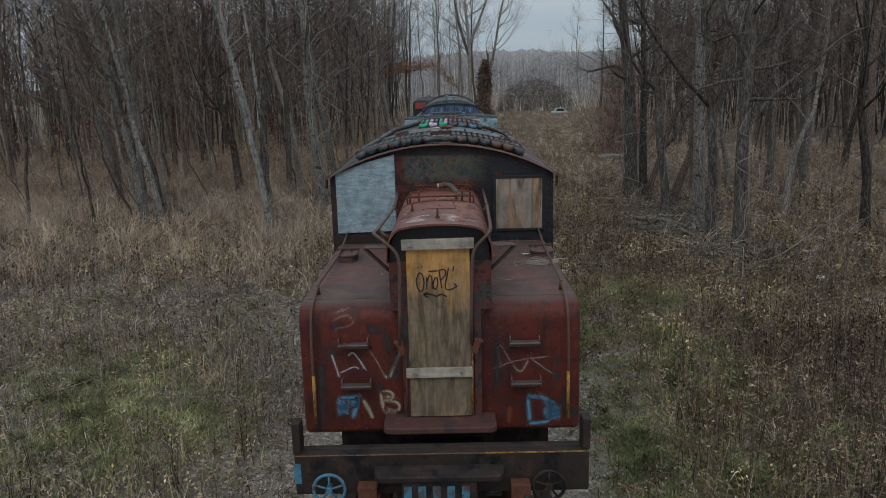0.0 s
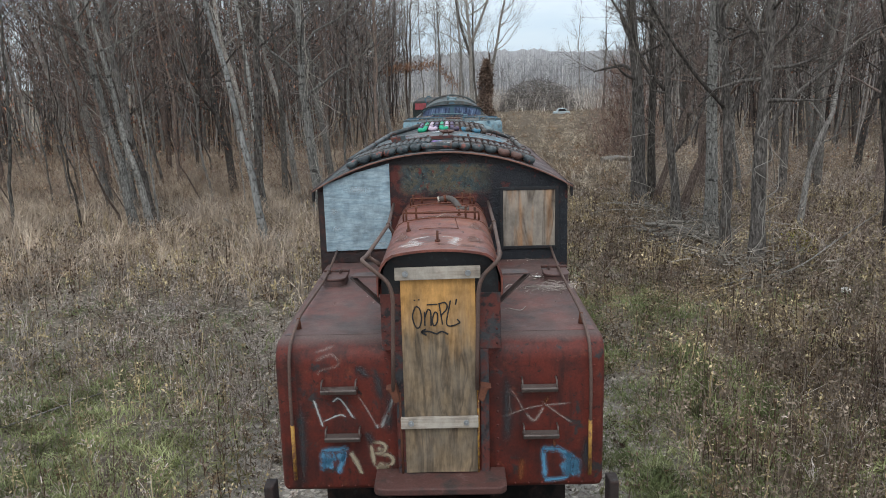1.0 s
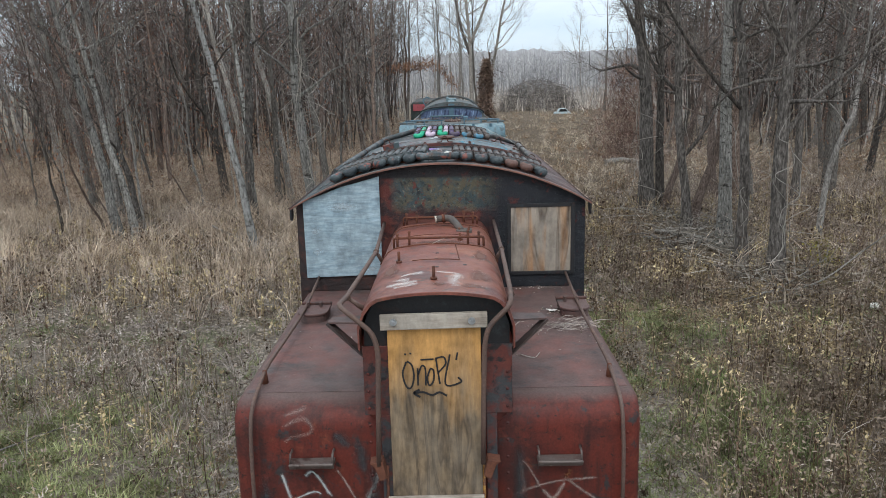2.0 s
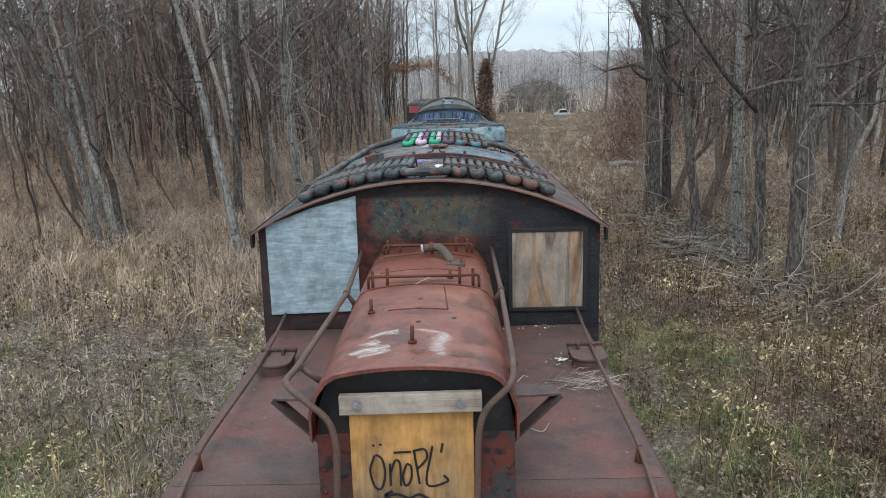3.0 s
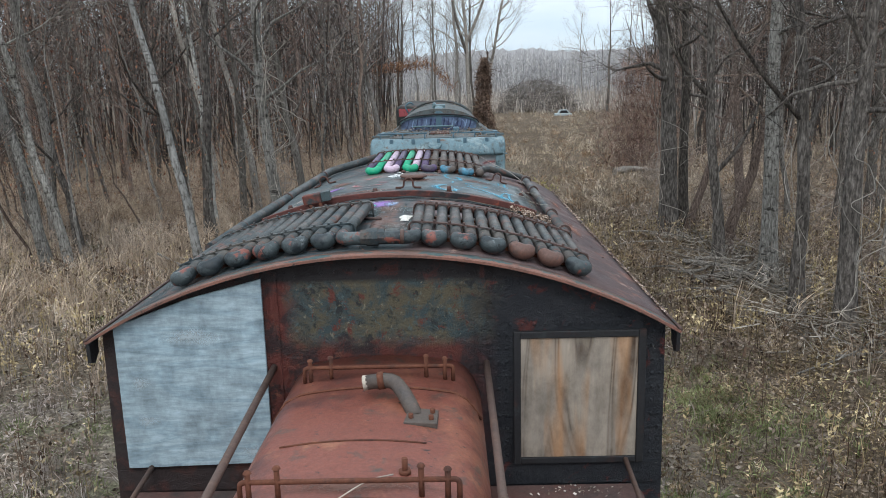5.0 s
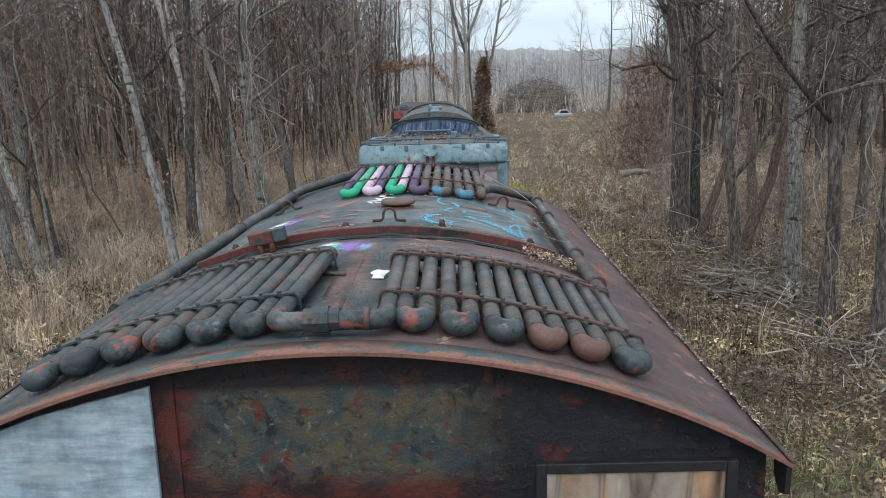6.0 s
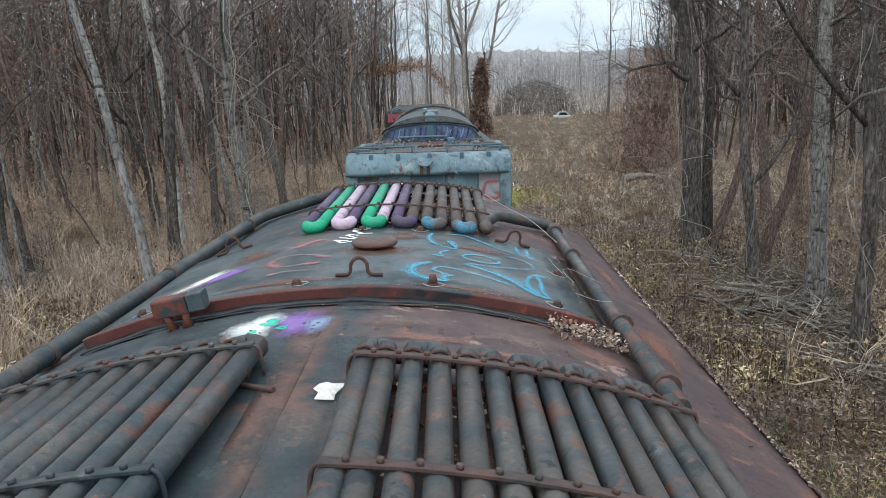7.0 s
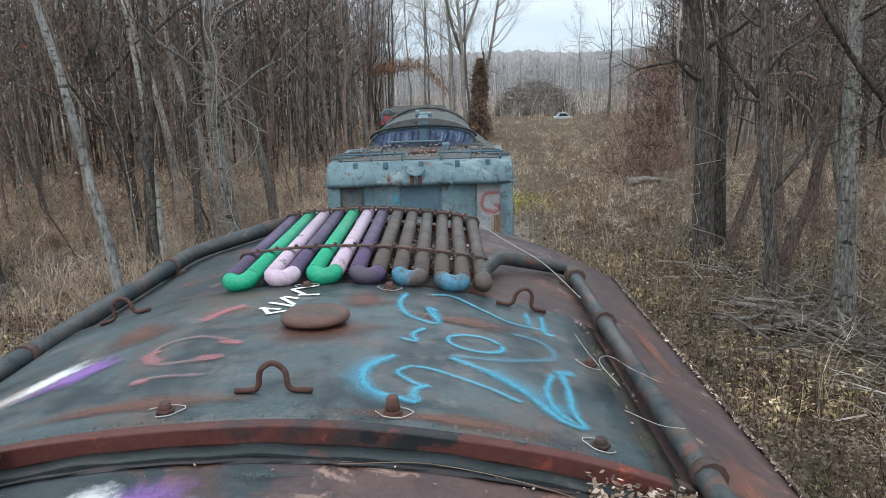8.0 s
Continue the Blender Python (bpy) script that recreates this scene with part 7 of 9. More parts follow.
M_IVY = scatter_mat("brown_ivy", [(0.0, (0.11, 0.075, 0.060)), (0.6, (0.24, 0.165, 0.130)), (1.0, (0.38, 0.28, 0.23))])
M_ORANGE = scatter_mat("orange_brown_leaves", [(0.0, (0.14, 0.075, 0.05)), (0.6, (0.27, 0.145, 0.09)), (1.0, (0.42, 0.25, 0.16))])
for seed, x, y, h, r, lean, limbs, first, tw, bm_, tm_, lab in NEAR:
    shape = dict(up=0.62, crook=0.36, wiggle=0.045, reach=0.66) if seed in (7, 8, 9, 10, 11, 12) else dict(wiggle=0.07)
    t = tree(tree_meshes(seed, h, r, lean, limbs + (6 if seed in range(7, 13) else 0), first - (0.10 if seed in range(7, 13) else 0), tw, bark_mat=bm_, twig_mat=tm_, **shape), x, y, lab)
    for k in range({4: 4, 9: 3, 11: 3, 8: 1, 12: 2, 10: 1}.get(seed, 0)):
        vine(t, 300 + 17 * seed + k, r, h * (0.45 + 0.07 * (k % 4)), lean[0], 0.20 if k % 3 else 0.02)
    for k in range({4: 13, 9: 4, 12: 3, 11: 3}.get(seed, 0)):
        curls(t, 900 + 31 * seed + k, r, 0.2 + 0.5 * (k % 4), (5.2 if seed == 4 else 3.2) + 0.4 * (k % 5), lean[0])
    if seed == 12:
        limb(t, [(0, 0, 4.0), (-0.9, -0.2, 4.9), (-1.7, -0.4, 5.9), (-2.4, -0.6, 7.0), (-2.9, -0.7, 8.2)], 0.055, 71, M_TWIG_DARK)
        limb(t, [(0, 0, 3.6), (0.5, 0.3, 4.6), (0.9, 0.4, 6.2), (1.0, 0.5, 8.0)], 0.07, 72, M_TWIG_DARK)
    if seed == 11:
        limb(t, [(0, 0, 3.4), (0.8, 0.2, 4.3), (1.7, 0.3, 5.0), (2.6, 0.3, 5.8), (3.4, 0.2, 6.1)], 0.07, 73, M_TWIG_DARK)
        limb(t, [(0, 0, 5.2), (-0.7, -0.3, 6.3), (-1.2, -0.5, 7.6), (-1.4, -0.6, 9.0)], 0.062, 74, M_TWIG_DARK)
    if seed == 8:
        limb(t, [(0, 0, 2.2), (0.5, -0.2, 2.9), (0.9, -0.3, 3.8), (1.1, -0.3, 5.2)], 0.072, 75, M_TWIG_DARK)
        limb(t, [(0, 0, 4.2), (-0.8, 0.2, 5.2), (-1.2, 0.3, 6.6), (-1.3, 0.3, 8.4)], 0.06, 76, M_TWIG_DARK)
    if seed == 18:
        g = np.random.default_rng(181)
        m = 3600
        hz, ang = 6.6 * g.random(m) ** 1.15, g.uniform(0, 6.28, m)
        rad_ = (1.02 - 0.11 * hz + 0.20 * np.sin(1.7 * hz + 2 * ang)) * g.random(m) ** 0.3
        q0 = np.stack([rad_ * np.cos(ang) + 0.03 * hz, rad_ * np.sin(ang), hz], 1)
        v, f = ribbons(q0, q0 + g.normal(0, 0.20, (m, 3)) - np.array([0, 0, 0.10]), 0.075, 0.04, g.normal(0, 0.05, (m, 3)))
        ob = new("ivy", array_mesh("ivy", v, f, M_IVY))
        ob.parent = t
        # a russet leafy shoot arches away from the trunk
        u = g.random(m // 3)
        q0 = np.stack([-2.6 - 6.4 * u, -4.0 + 0 * u, 4.0 + 2.3 * np.sin(np.minimum(1.6, 4.5 * u)) - 0.5 * u], 1) + g.normal(0, 0.22, (m // 3, 3))
        v, f = ribbons(q0, q0 + g.normal(0, 0.16, (m // 3, 3)), 0.05, 0.03)
        ob = new("leafy_shoot", array_mesh("leafy_shoot", v, f, M_ORANGE))
        ob.parent = t
    if seed == 17:
        limb(t, [(0, 0, 7.0), (-0.9, 0, 10), (-1.5, 0, 14), (-1.6, 0, 20)], 0.15, 77, M_TWIG)
        limb(t, [(0, 0, 8.0), (1.3, 0, 11), (2.6, 0, 15), (3.3, 0, 20)], 0.14, 78, M_TWIG)

# slender trees that stand loosely against the sky at the end of the clearing
sparse = [tree_meshes(60 + k, 15 + 2.5 * k, 0.11 + 0.02 * k, (0.02 * (k - 1), 0.0), 16, 0.35, 5, spread_=0.75, up=1.1, bark_mat=M_BARK, twig_mat=M_TWIG) for k in range(3)]
for k, (x, y) in enumerate(((-4.8, 88), (-3.2, 100), (-1.0, 92), (-6.0, 108), (0.6, 112), (-2.2, 122), (1.6, 126), (-7.5, 96), (3.4, 118), (-4.0, 76), (24, 110), (28, 96), (21, 126), (0.9, 70), (2.9, 82), (-0.6, 66), (1.5, 84))):
    tree(sparse[k % 3], x, y, "slender bare tree against the sky", 1.7 * k, 1.0 - 0.05 * (k % 4), "trees against the sky")

# the wood on both sides: grown trees and thin young ones, repeated with turns and sizes
kinds = []
for k in range(10):
    kinds.append(tree_meshes(100 + k, 13 + (k % 4) * 1.5, 0.085 + 0.03 * (k % 5), ((-0.15, -0.04, 0.03, -0.10, -0.19)[k % 5], 0.03 * (k % 3 - 1)), 14, 0.22 + 0.06 * (k % 4), 6, up=0.95, crook=0.30, wiggle=0.11, bark_mat=(M_BARK, M_BARK_RED, M_BARK_DARK)[k % 3], twig_mat=(M_TWIG_RED, M_TWIG_RED, M_TWIG)[k % 3]))
young = []
for k in range(8):
    young.append(tree_meshes(140 + k, 6.5 + 0.9 * (k % 4), 0.035 + 0.008 * (k % 4), ((-0.22, -0.05, -0.13, 0.06)[k % 4], 0.04 * (k % 3 - 1)), 8, 0.25, 4, up=1.1, crook=0.3, wiggle=0.09, bark_mat=(M_BARK_RED, M_BARK, M_BARK_DARK, M_BARK_GREY)[k % 4], twig_mat=(M_TWIG_RED, M_TWIG)[k % 2]))


def left_edge(y):
    return np.interp(y, [20, 26, 40, 60, 80, 110, 140], [-13, -6.0, -4.3, -3.2, -3.2, -4.5, -6.0])


def right_edge(y):
    return np.interp(y, [16, 22, 30, 45, 70, 100, 140], [12, 10.0, 10.0, 12.0, 17.0, 25, 34])


rng = np.random.default_rng(5)
count = 0
while count < 262:
    thin_one = count >= 170
    if count < 98 or count >= 178:
        y = float((25 if thin_one else 28) + (34 if thin_one else 58) * rng.random() ** 1.25)
        x = float(left_edge(y) - 0.3 - 30 * rng.random() ** 1.15)
        lab = "thin leaning sapling in the brown winter wood" if thin_one else "bare young tree in the brown winter wood"
        turn = float(rng.normal(0, 0.6))
    else:
        y = float((31 if thin_one else 28) + (40 if thin_one else 62) * rng.random() ** 1.2)
        x = float(right_edge(y) + 0.5 + 26 * rng.random() ** 1.2)
        lab = "thin bare sapling in the tangled winter wood" if thin_one else "bare tree in the tangled winter wood"
        turn = float(rng.uniform(0, 6.28))
    if abs(x) > 0.60 * y + 5:
        continue
    stock = young if thin_one else kinds
    tree(stock[int(rng.integers(0, len(stock)))], x, y, lab, turn, float(rng.uniform(0.7, 1.15)), "saplings of the wood" if thin_one else "trees of the wood")
    count += 1


# ---- far woods, brush, grass and litter ----
def stems(n, xs, ys, hs, width, lean, seed, bend=0.1, tip=0.3):
    r = np.random.default_rng(seed)
    s = np.stack([xs, ys, ground_z(xs, ys) - 0.03], 1)
    e = s + np.stack([r.normal(0, lean, n) * hs, r.normal(0, lean, n) * hs, hs], 1)
    return ribbons(s, e, width, np.asarray(width) * tip, r.normal(0, 1, (n, 3)) * np.asarray(hs)[:, None] * bend * np.array([1, 1, 0.2]))


def joined(parts):
    vs, fs, o = [], [], 0
    for v, f in parts:
        vs.append(v)
        fs.append(f + o)
        o += len(v)
    return np.concatenate(vs), np.concatenate(fs)


rng = np.random.default_rng(21)
# distance haze is painted into the pale bluish greys of the far trunks
M_FARWOOD = scatter_mat("far_hazed_trunks", [(0.0, (0.29, 0.29, 0.31)), (0.6, (0.41, 0.41, 0.43)), (1.0, (0.60, 0.60, 0.62))])
M_FARBROWN = scatter_mat("far_brown_trunks", [(0.0, (0.034, 0.028, 0.027)), (0.62, (0.090, 0.076, 0.072)), (1.0, (0.40, 0.372, 0.36))])


def far_stand(n, xs, ys, hs, width, seed, twigs=12, lean_=0.08):
    r = np.random.default_rng(seed)
    out = [stems(n, xs, ys, hs, width * r.uniform(0.5, 1.3, n), lean_, seed, 0.03, 0.25)]
    for _ in range(twigs):
        t = r.uniform(0.35, 0.98, n)
        s = np.stack([xs, ys, ground_z(xs, ys) + hs * t], 1)
        a = r.uniform(0, 6.28, n)
        L = hs * r.uniform(0.06, 0.20, n)
        e = s + np.stack([np.cos(a) * L, np.sin(a) * L, L * r.uniform(0.3, 1.4, n)], 1)
        out.append(ribbons(s, e, width * 0.45, width * 0.12))
    return joined(out)


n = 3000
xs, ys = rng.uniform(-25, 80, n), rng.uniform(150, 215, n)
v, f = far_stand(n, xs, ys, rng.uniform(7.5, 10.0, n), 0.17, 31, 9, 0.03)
stuff("far_woods", v, f, M_FARWOOD, "distant line of bare woods, pale with painted haze", "woods")
n = 2600
ys = 48 + 95 * rng.random(n) ** 1.1
xs = np.where(rng.random(n) < 0.55, left_edge(ys) - 2.0 - 45 * rng.random(n), right_edge(ys) + 50 * rng.random(n))
v, f = far_stand(n, xs, ys, rng.uniform(9, 17, n), 0.16, 32, 14)
stuff("far_woods", v, f, M_FARBROWN, "deep brown winter woods behind the nearer trees", "woods")

# saplings, briars and brush under the trees
M_BRUSH = scatter_mat("brush_stems", [(0.0, (0.08, 0.058, 0.050)), (0.6, (0.23, 0.180, 0.156)), (1.0, (0.44, 0.38, 0.34))])
M_BRUSHRED = scatter_mat("russet_brush", [(0.0, (0.085, 0.055, 0.043)), (0.5, (0.22, 0.150, 0.115)), (1.0, (0.43, 0.33, 0.26))])
for side, seed, mt, lab, n, tall in ((-1, 41, M_BRUSHRED, "russet undergrowth of saplings and dead stalks", 5000, 1.9), (1, 42, M_BRUSH, "grey-brown tangle of low brush and briars", 4800, 1.4)):
    r = np.random.default_rng(seed)
    ys = (31 if side < 0 else 17) + 62 * r.random(n) ** 1.5
    xs = (left_edge(ys) - 0.6 - 34 * r.random(n) ** 1.2) if side < 0 else (right_edge(ys) - 2.2 + 32 * r.random(n) ** 1.2)
    hs = tall * r.uniform(0.25, 1.0, n) ** 1.5
    parts_ = [stems(n, xs, ys, hs, 0.016, 0.50, seed, 0.22)]
    for _ in range(6):
        t = r.uniform(0.2, 1.0, n)
        s = np.stack([xs, ys, ground_z(xs, ys) + hs * t], 1) + r.normal(0, 0.22, (n, 3)) * np.array([1, 1, 0.5])
        e = s + r.normal(0, 0.40, (n, 3)) * np.array([1, 1, 0.7]) + np.array([0, 0, 0.10])
        parts_.append(ribbons(s, e, 0.011, 0.005, r.normal(0, 0.09, (n, 3))))
    v, f = joined(parts_)
    stuff("undergrowth", v, f, mt, lab, "brush")

# tall dry grass and weeds
M_GRASS = scatter_mat("dry_grass", [(0.0, (0.19, 0.160, 0.137)), (0.4, (0.38, 0.330, 0.303)), (0.8, (0.54, 0.48, 0.452)), (1.0, (0.70, 0.65, 0.616))], clump=2.6)
M_STRAW = scatter_mat("straw_grass", [(0.0, (0.20, 0.152, 0.115)), (0.45, (0.43, 0.345, 0.275)), (0.85, (0.60, 0.50, 0.415)), (1.0, (0.74, 0.65, 0.54))], clump=2.6)
M_FIELD = scatter_mat("bleached_field_grass", [(0.0, (0.17, 0.132, 0.100)), (0.35, (0.34, 0.280, 0.22)), (0.75, (0.54, 0.465, 0.38)), (1.0, (0.70, 0.63, 0.54))], clump=2.6)
M_WEED = scatter_mat("dead_weeds", [(0.0, (0.075, 0.056, 0.044)), (0.5, (0.17, 0.132, 0.104)), (1.0, (0.31, 0.25, 0.205))], clump=2.6)
M_GREENGRASS = scatter_mat("low_green_grass", [(0.0, (0.125, 0.155, 0.070)), (0.5, (0.25, 0.282, 0.140)), (1.0, (0.44, 0.455, 0.27))], clump=2.6)
M_LITTER = scatter_mat("fallen_leaves", [(0.0, (0.10, 0.080, 0.068)), (0.5, (0.24, 0.198, 0.170)), (0.82, (0.36, 0.31, 0.27)), (1.0, (0.52, 0.465, 0.43))])
M_DEADLEAF = scatter_mat("clinging_dead_leaves", [(0.0, (0.10, 0.045, 0.032)), (0.5, (0.20, 0.088, 0.058)), (1.0, (0.33, 0.165, 0.105))])


def flecks(s, size, seed, flat=1.0, plain=False):
    """Small leaf-shaped pieces lying at the given places."""
    r = np.random.default_rng(seed)
    n = len(s)
    d = r.normal(0, 1, (n, 3)) * np.array([1, 1, flat])
    d *= (size / np.linalg.norm(d, axis=1))[:, None]
    side = np.cross(d, r.normal(0, 1, (n, 3)) * np.array([1 - flat, 1 - flat, 1]) + np.array([0, 0, 1e-3]))
    side *= (0.27 * size / (np.linalg.norm(side, axis=1) + 1e-9))[:, None]
    if plain:
        v = np.stack([s - d / 2, s + side, s + d / 2, s - side], 1).reshape(-1, 3)
        return v, np.arange(4 * n).reshape(-1, 4)
    k = r.uniform(0.5, 1.2, (6, n))[:, :, None]
    v = np.stack([s - d / 2, s - d * 0.2 * k[0] + side * k[1], s + d * 0.28 * k[2] + side * k[3], s + d / 2, s + d * 0.1 * k[4] - side * k[5]], 1).reshape(-1, 3)
    return v, np.arange(5 * n).reshape(-1, 5)


def lump(x, y, size, seed):
    """Smooth random patches of about that size in metres, 0 to 1."""
    table = np.random.default_rng(seed).random((64, 64))
    u, v = np.asarray(x, float) / size + 500.3, np.asarray(y, float) / size + 500.7
    i, j = np.floor(u).astype(int), np.floor(v).astype(int)
    fu, fv = u - i, v - j
    fu, fv = fu * fu * (3 - 2 * fu), fv * fv * (3 - 2 * fv)
    at = lambda a, b: table[a % 64, b % 64]
    return (at(i, j) * (1 - fu) + at(i + 1, j) * fu) * (1 - fv) + (at(i, j + 1) * (1 - fu) + at(i + 1, j + 1) * fu) * fv


def openness(x, y):
    """Where the weeds thin out: 0 thick, 1 bare."""
    return np.clip(0.5 + 0.65 * np.sin(0.62 * x + 0.35 * y + 0.8) * np.sin(0.33 * x - 0.66 * y + 2.0) + 0.25 * np.sin(1.9 * x + 1.1 * y), 0, 1)


def green_mask(x, y):
    """Where low green grass shows between the weeds."""
    hills = ((-5.2, 8.4, 1.6, 1.6, 1.2), (-6.4, 10.6, 1.8, 1.4, 0.9), (2.3, 8.6, 0.7, 4.0, 0.95), (3.5, 11.0, 0.7, 1.1, 0.5), (4.6, 8.2, 0.9, 1.0, 0.4), (4.3, 15.0, 0.8, 1.6, 0.8), (2.6, 18.5, 0.8, 2.2, 0.9), (-3.6, 8.0, 0.9, 1.5, 0.7))
    return np.clip(sum(k * np.exp(-((x - a) / w) ** 2 - ((y - b) / h) ** 2) for a, b, w, h, k in hills), 0, 1)


def field(n, y0, y1, seed, power, keep=1.75):
    """Places over the open ground, within the wedge that widens along the track."""
    r = np.random.default_rng(seed)
    ys = y0 + (y1 - y0) * r.random(n) ** power
    xs = r.uniform(-1, 1, n) * (0.58 * (ys + 3) + 1)
    ok = ~((np.abs(xs - 0.05) < keep) & (ys > 2.5) & (ys < 36))
    ok &= (xs > left_edge(ys) - 26) & (xs < right_edge(ys) + 24)
    ok &= (((xs - 7.2) / 1.3) ** 2 + ((ys - 22.6) / 3.2) ** 2 > 1.0)
    return xs[ok], ys[ok], r


def tufts(name, n, blades, y0, y1, power, h, w, lean, seed, mt, lab, thin, spread_=0.06, keep=1.75):
    """Grass in tufts: blades fan out from a common root."""
    xs, ys, r = field(n, y0, y1, seed, power, keep)
    grown = np.clip(0.62 * lump(xs, ys, 0.55, seed) + 0.62 * lump(xs, ys, 1.6, seed + 1) - 0.12, 0, 1)
    ok = r.random(len(xs)) < np.clip(thin(xs, ys), 0.02, 1) * np.clip(1.9 * grown - 0.25, 0.04, 1)
    xs, ys, grown = xs[ok], ys[ok], grown[ok]
    th = r.uniform(h[0], h[1], len(xs)) * (0.45 + 0.95 * grown) * np.clip((np.abs(xs) - 1.2) / 2.6, 0.35, 1.0)
    tl = r.normal(0, 0.16, (len(xs), 2))
    i = np.repeat(np.arange(len(xs)), blades)
    m = len(i)
    a = r.uniform(0, 6.28, m)
    out = np.abs(r.normal(0, lean, m))
    bx, by = xs[i] + np.cos(a) * spread_ * r.random(m), ys[i] + np.sin(a) * spread_ * r.random(m)
    hs = th[i] * r.uniform(0.45, 1.0, m)
    s = np.stack([bx, by, ground_z(bx, by) - 0.02], 1)
    dx, dy = (np.cos(a) * out + tl[i, 0]) * hs, (np.sin(a) * out + tl[i, 1]) * hs
    e = s + np.stack([dx, dy, hs], 1)
    v, f = ribbons(s, e, w, w * 0.35, np.stack([-0.22 * dx, -0.22 * dy, 0.10 * hs], 1))
    stuff(name, v, f, mt, lab, "grass")


tufts("dry_grass", 9000, 9, 5, 40, 1.05, (0.22, 0.62), 0.011, 0.55, 51, M_GRASS, "tufts of tall dry tan grass beside the engines", lambda x, y: (1.0 - 0.85 * openness(x, y)) * (1 - 0.75 * green_mask(x, y)) * np.where((x > 0) & (y < 30), 0.22, 0.9))
tufts("dry_grass", 9000, 8, 34, 115, 1.35, (0.18, 0.48), 0.032, 0.85, 53, M_FIELD, "bleached dry grass of the far field", lambda x, y: 1.0 + 0 * x, 0.25)
M_DARKGREEN = scatter_mat("dark_green_turf", [(0.0, (0.078, 0.100, 0.046)), (0.5, (0.185, 0.218, 0.102)), (0.9, (0.34, 0.36, 0.20)), (1.0, (0.48, 0.46, 0.33))], clump=2.6)
tufts("green_grass", 70000, 8, 3, 16, 1.0, (0.13, 0.32), 0.015, 0.7, 59, M_DARKGREEN, "dark green turf beside the red engine", lambda x, y: np.where(x > 1.5, 1.2 * np.exp(-((x - 2.45) / 0.50) ** 2) + 0.6 * np.exp(-((x - 4.0) / 0.8) ** 2 - ((y - 8.0) / 3.5) ** 2), 0.0), 0.12, 1.5)
tufts("green_grass", 44000, 7, 3, 24, 1.0, (0.06, 0.20), 0.014, 0.65, 54, M_GREENGRASS, "low green grass between the weeds", lambda x, y: 0.95 * green_mask(x, y) + 0.05, 0.12, 1.45)

tufts("dry_grass", 40000, 8, 16, 52, 1.0, (0.4, 1.15), 0.017, 0.5, 55, M_STRAW, "tall pale straw grass along the wood edge", lambda x, y: np.where(x < -2.2, np.clip((y - 14) / 12, 0.12, 1.0) * (0.25 + 0.75 * openness(x + 4, y)), 0.0), 0.10)

# bushy weeds: domes of small dry leaves and seed heads, in several tones
M_TANWEED = scatter_mat("tan_weed_leaves", [(0.0, (0.15, 0.120, 0.104)), (0.45, (0.37, 0.312, 0.282)), (0.85, (0.54, 0.47, 0.445)), (1.0, (0.68, 0.62, 0.593))], clump=2.6)
M_OCHRE = scatter_mat("ochre_weed_leaves", [(0.0, (0.095, 0.068, 0.043)), (0.5, (0.26, 0.195, 0.126)), (0.9, (0.43, 0.345, 0.24)), (1.0, (0.58, 0.49, 0.38))], clump=2.6)
M_DARKWEED = scatter_mat("dark_brown_weeds", [(0.0, (0.038, 0.026, 0.020)), (0.6, (0.095, 0.062, 0.045)), (1.0, (0.20, 0.14, 0.10))], clump=2.6)
M_OLIVE = scatter_mat("olive_weed_leaves", [(0.0, (0.075, 0.075, 0.034)), (0.5, (0.165, 0.165, 0.080)), (1.0, (0.30, 0.285, 0.155))], clump=2.6)
M_RUSSET = scatter_mat("russet_weed_leaves", [(0.0, (0.12, 0.072, 0.046)), (0.5, (0.29, 0.192, 0.125)), (1.0, (0.45, 0.33, 0.23))], clump=2.6)


def domes(name, n, per, y0, y1, power, size, leaf_, seed, mt, lab, thin, keep=1.9):
    """Bushy low weeds: each a ragged dome of small narrow leaves on a few stalks."""
    xs, ys, r = field(n, y0, y1, seed, power, keep)
    grown = np.clip(0.62 * lump(xs, ys, 0.7, seed) + 0.62 * lump(xs, ys, 1.9, seed + 1) - 0.12, 0, 1)
    ok = r.random(len(xs)) < np.clip(thin(xs, ys), 0.0, 1) * np.clip(2.2 * grown - 0.45, 0.02, 1)
    xs, ys = xs[ok], ys[ok]
    sz = r.uniform(size[0], size[1], len(xs)) * np.clip((np.abs(xs) - 1.0) / 2.4, 0.35, 1.0)
    tall = r.uniform(0.8, 1.9, len(xs))
    i = np.repeat(np.arange(len(xs)), per)
    d = r.normal(0, 1, (len(i), 3))
    d *= (r.random(len(i)) ** 0.45 / np.linalg.norm(d, axis=1))[:, None]
    z = np.abs(d[:, 2]) * tall[i]
    px, py = xs[i] + d[:, 0] * sz[i] * 0.75, ys[i] + d[:, 1] * sz[i] * 0.75
    s = np.stack([px, py, ground_z(px, py) + 0.01 + z * sz[i]], 1)
    up = np.stack([d[:, 0], d[:, 1], 0.55 + 0 * z], 1) + r.normal(0, 0.55, (len(i), 3))
    up *= (leaf_ * r.uniform(0.5, 1.3, len(i)) / np.linalg.norm(up, axis=1))[:, None]
    v, f = ribbons(s - up * 0.5, s + up * 0.5, leaf_ * 0.14, leaf_ * 0.22, r.normal(0, 0.12 * leaf_, (len(i), 3)))
    stuff(name, v, f, mt, lab, "weeds")


def blotch(x, y, k):
    """Patchy growth, 0 to 1, different for every kind."""
    return np.clip(1.7 * (0.65 * lump(x, y, 2.6, 700 + k) + 0.35 * lump(x, y, 0.9, 720 + k)) - 0.35, 0, 1)


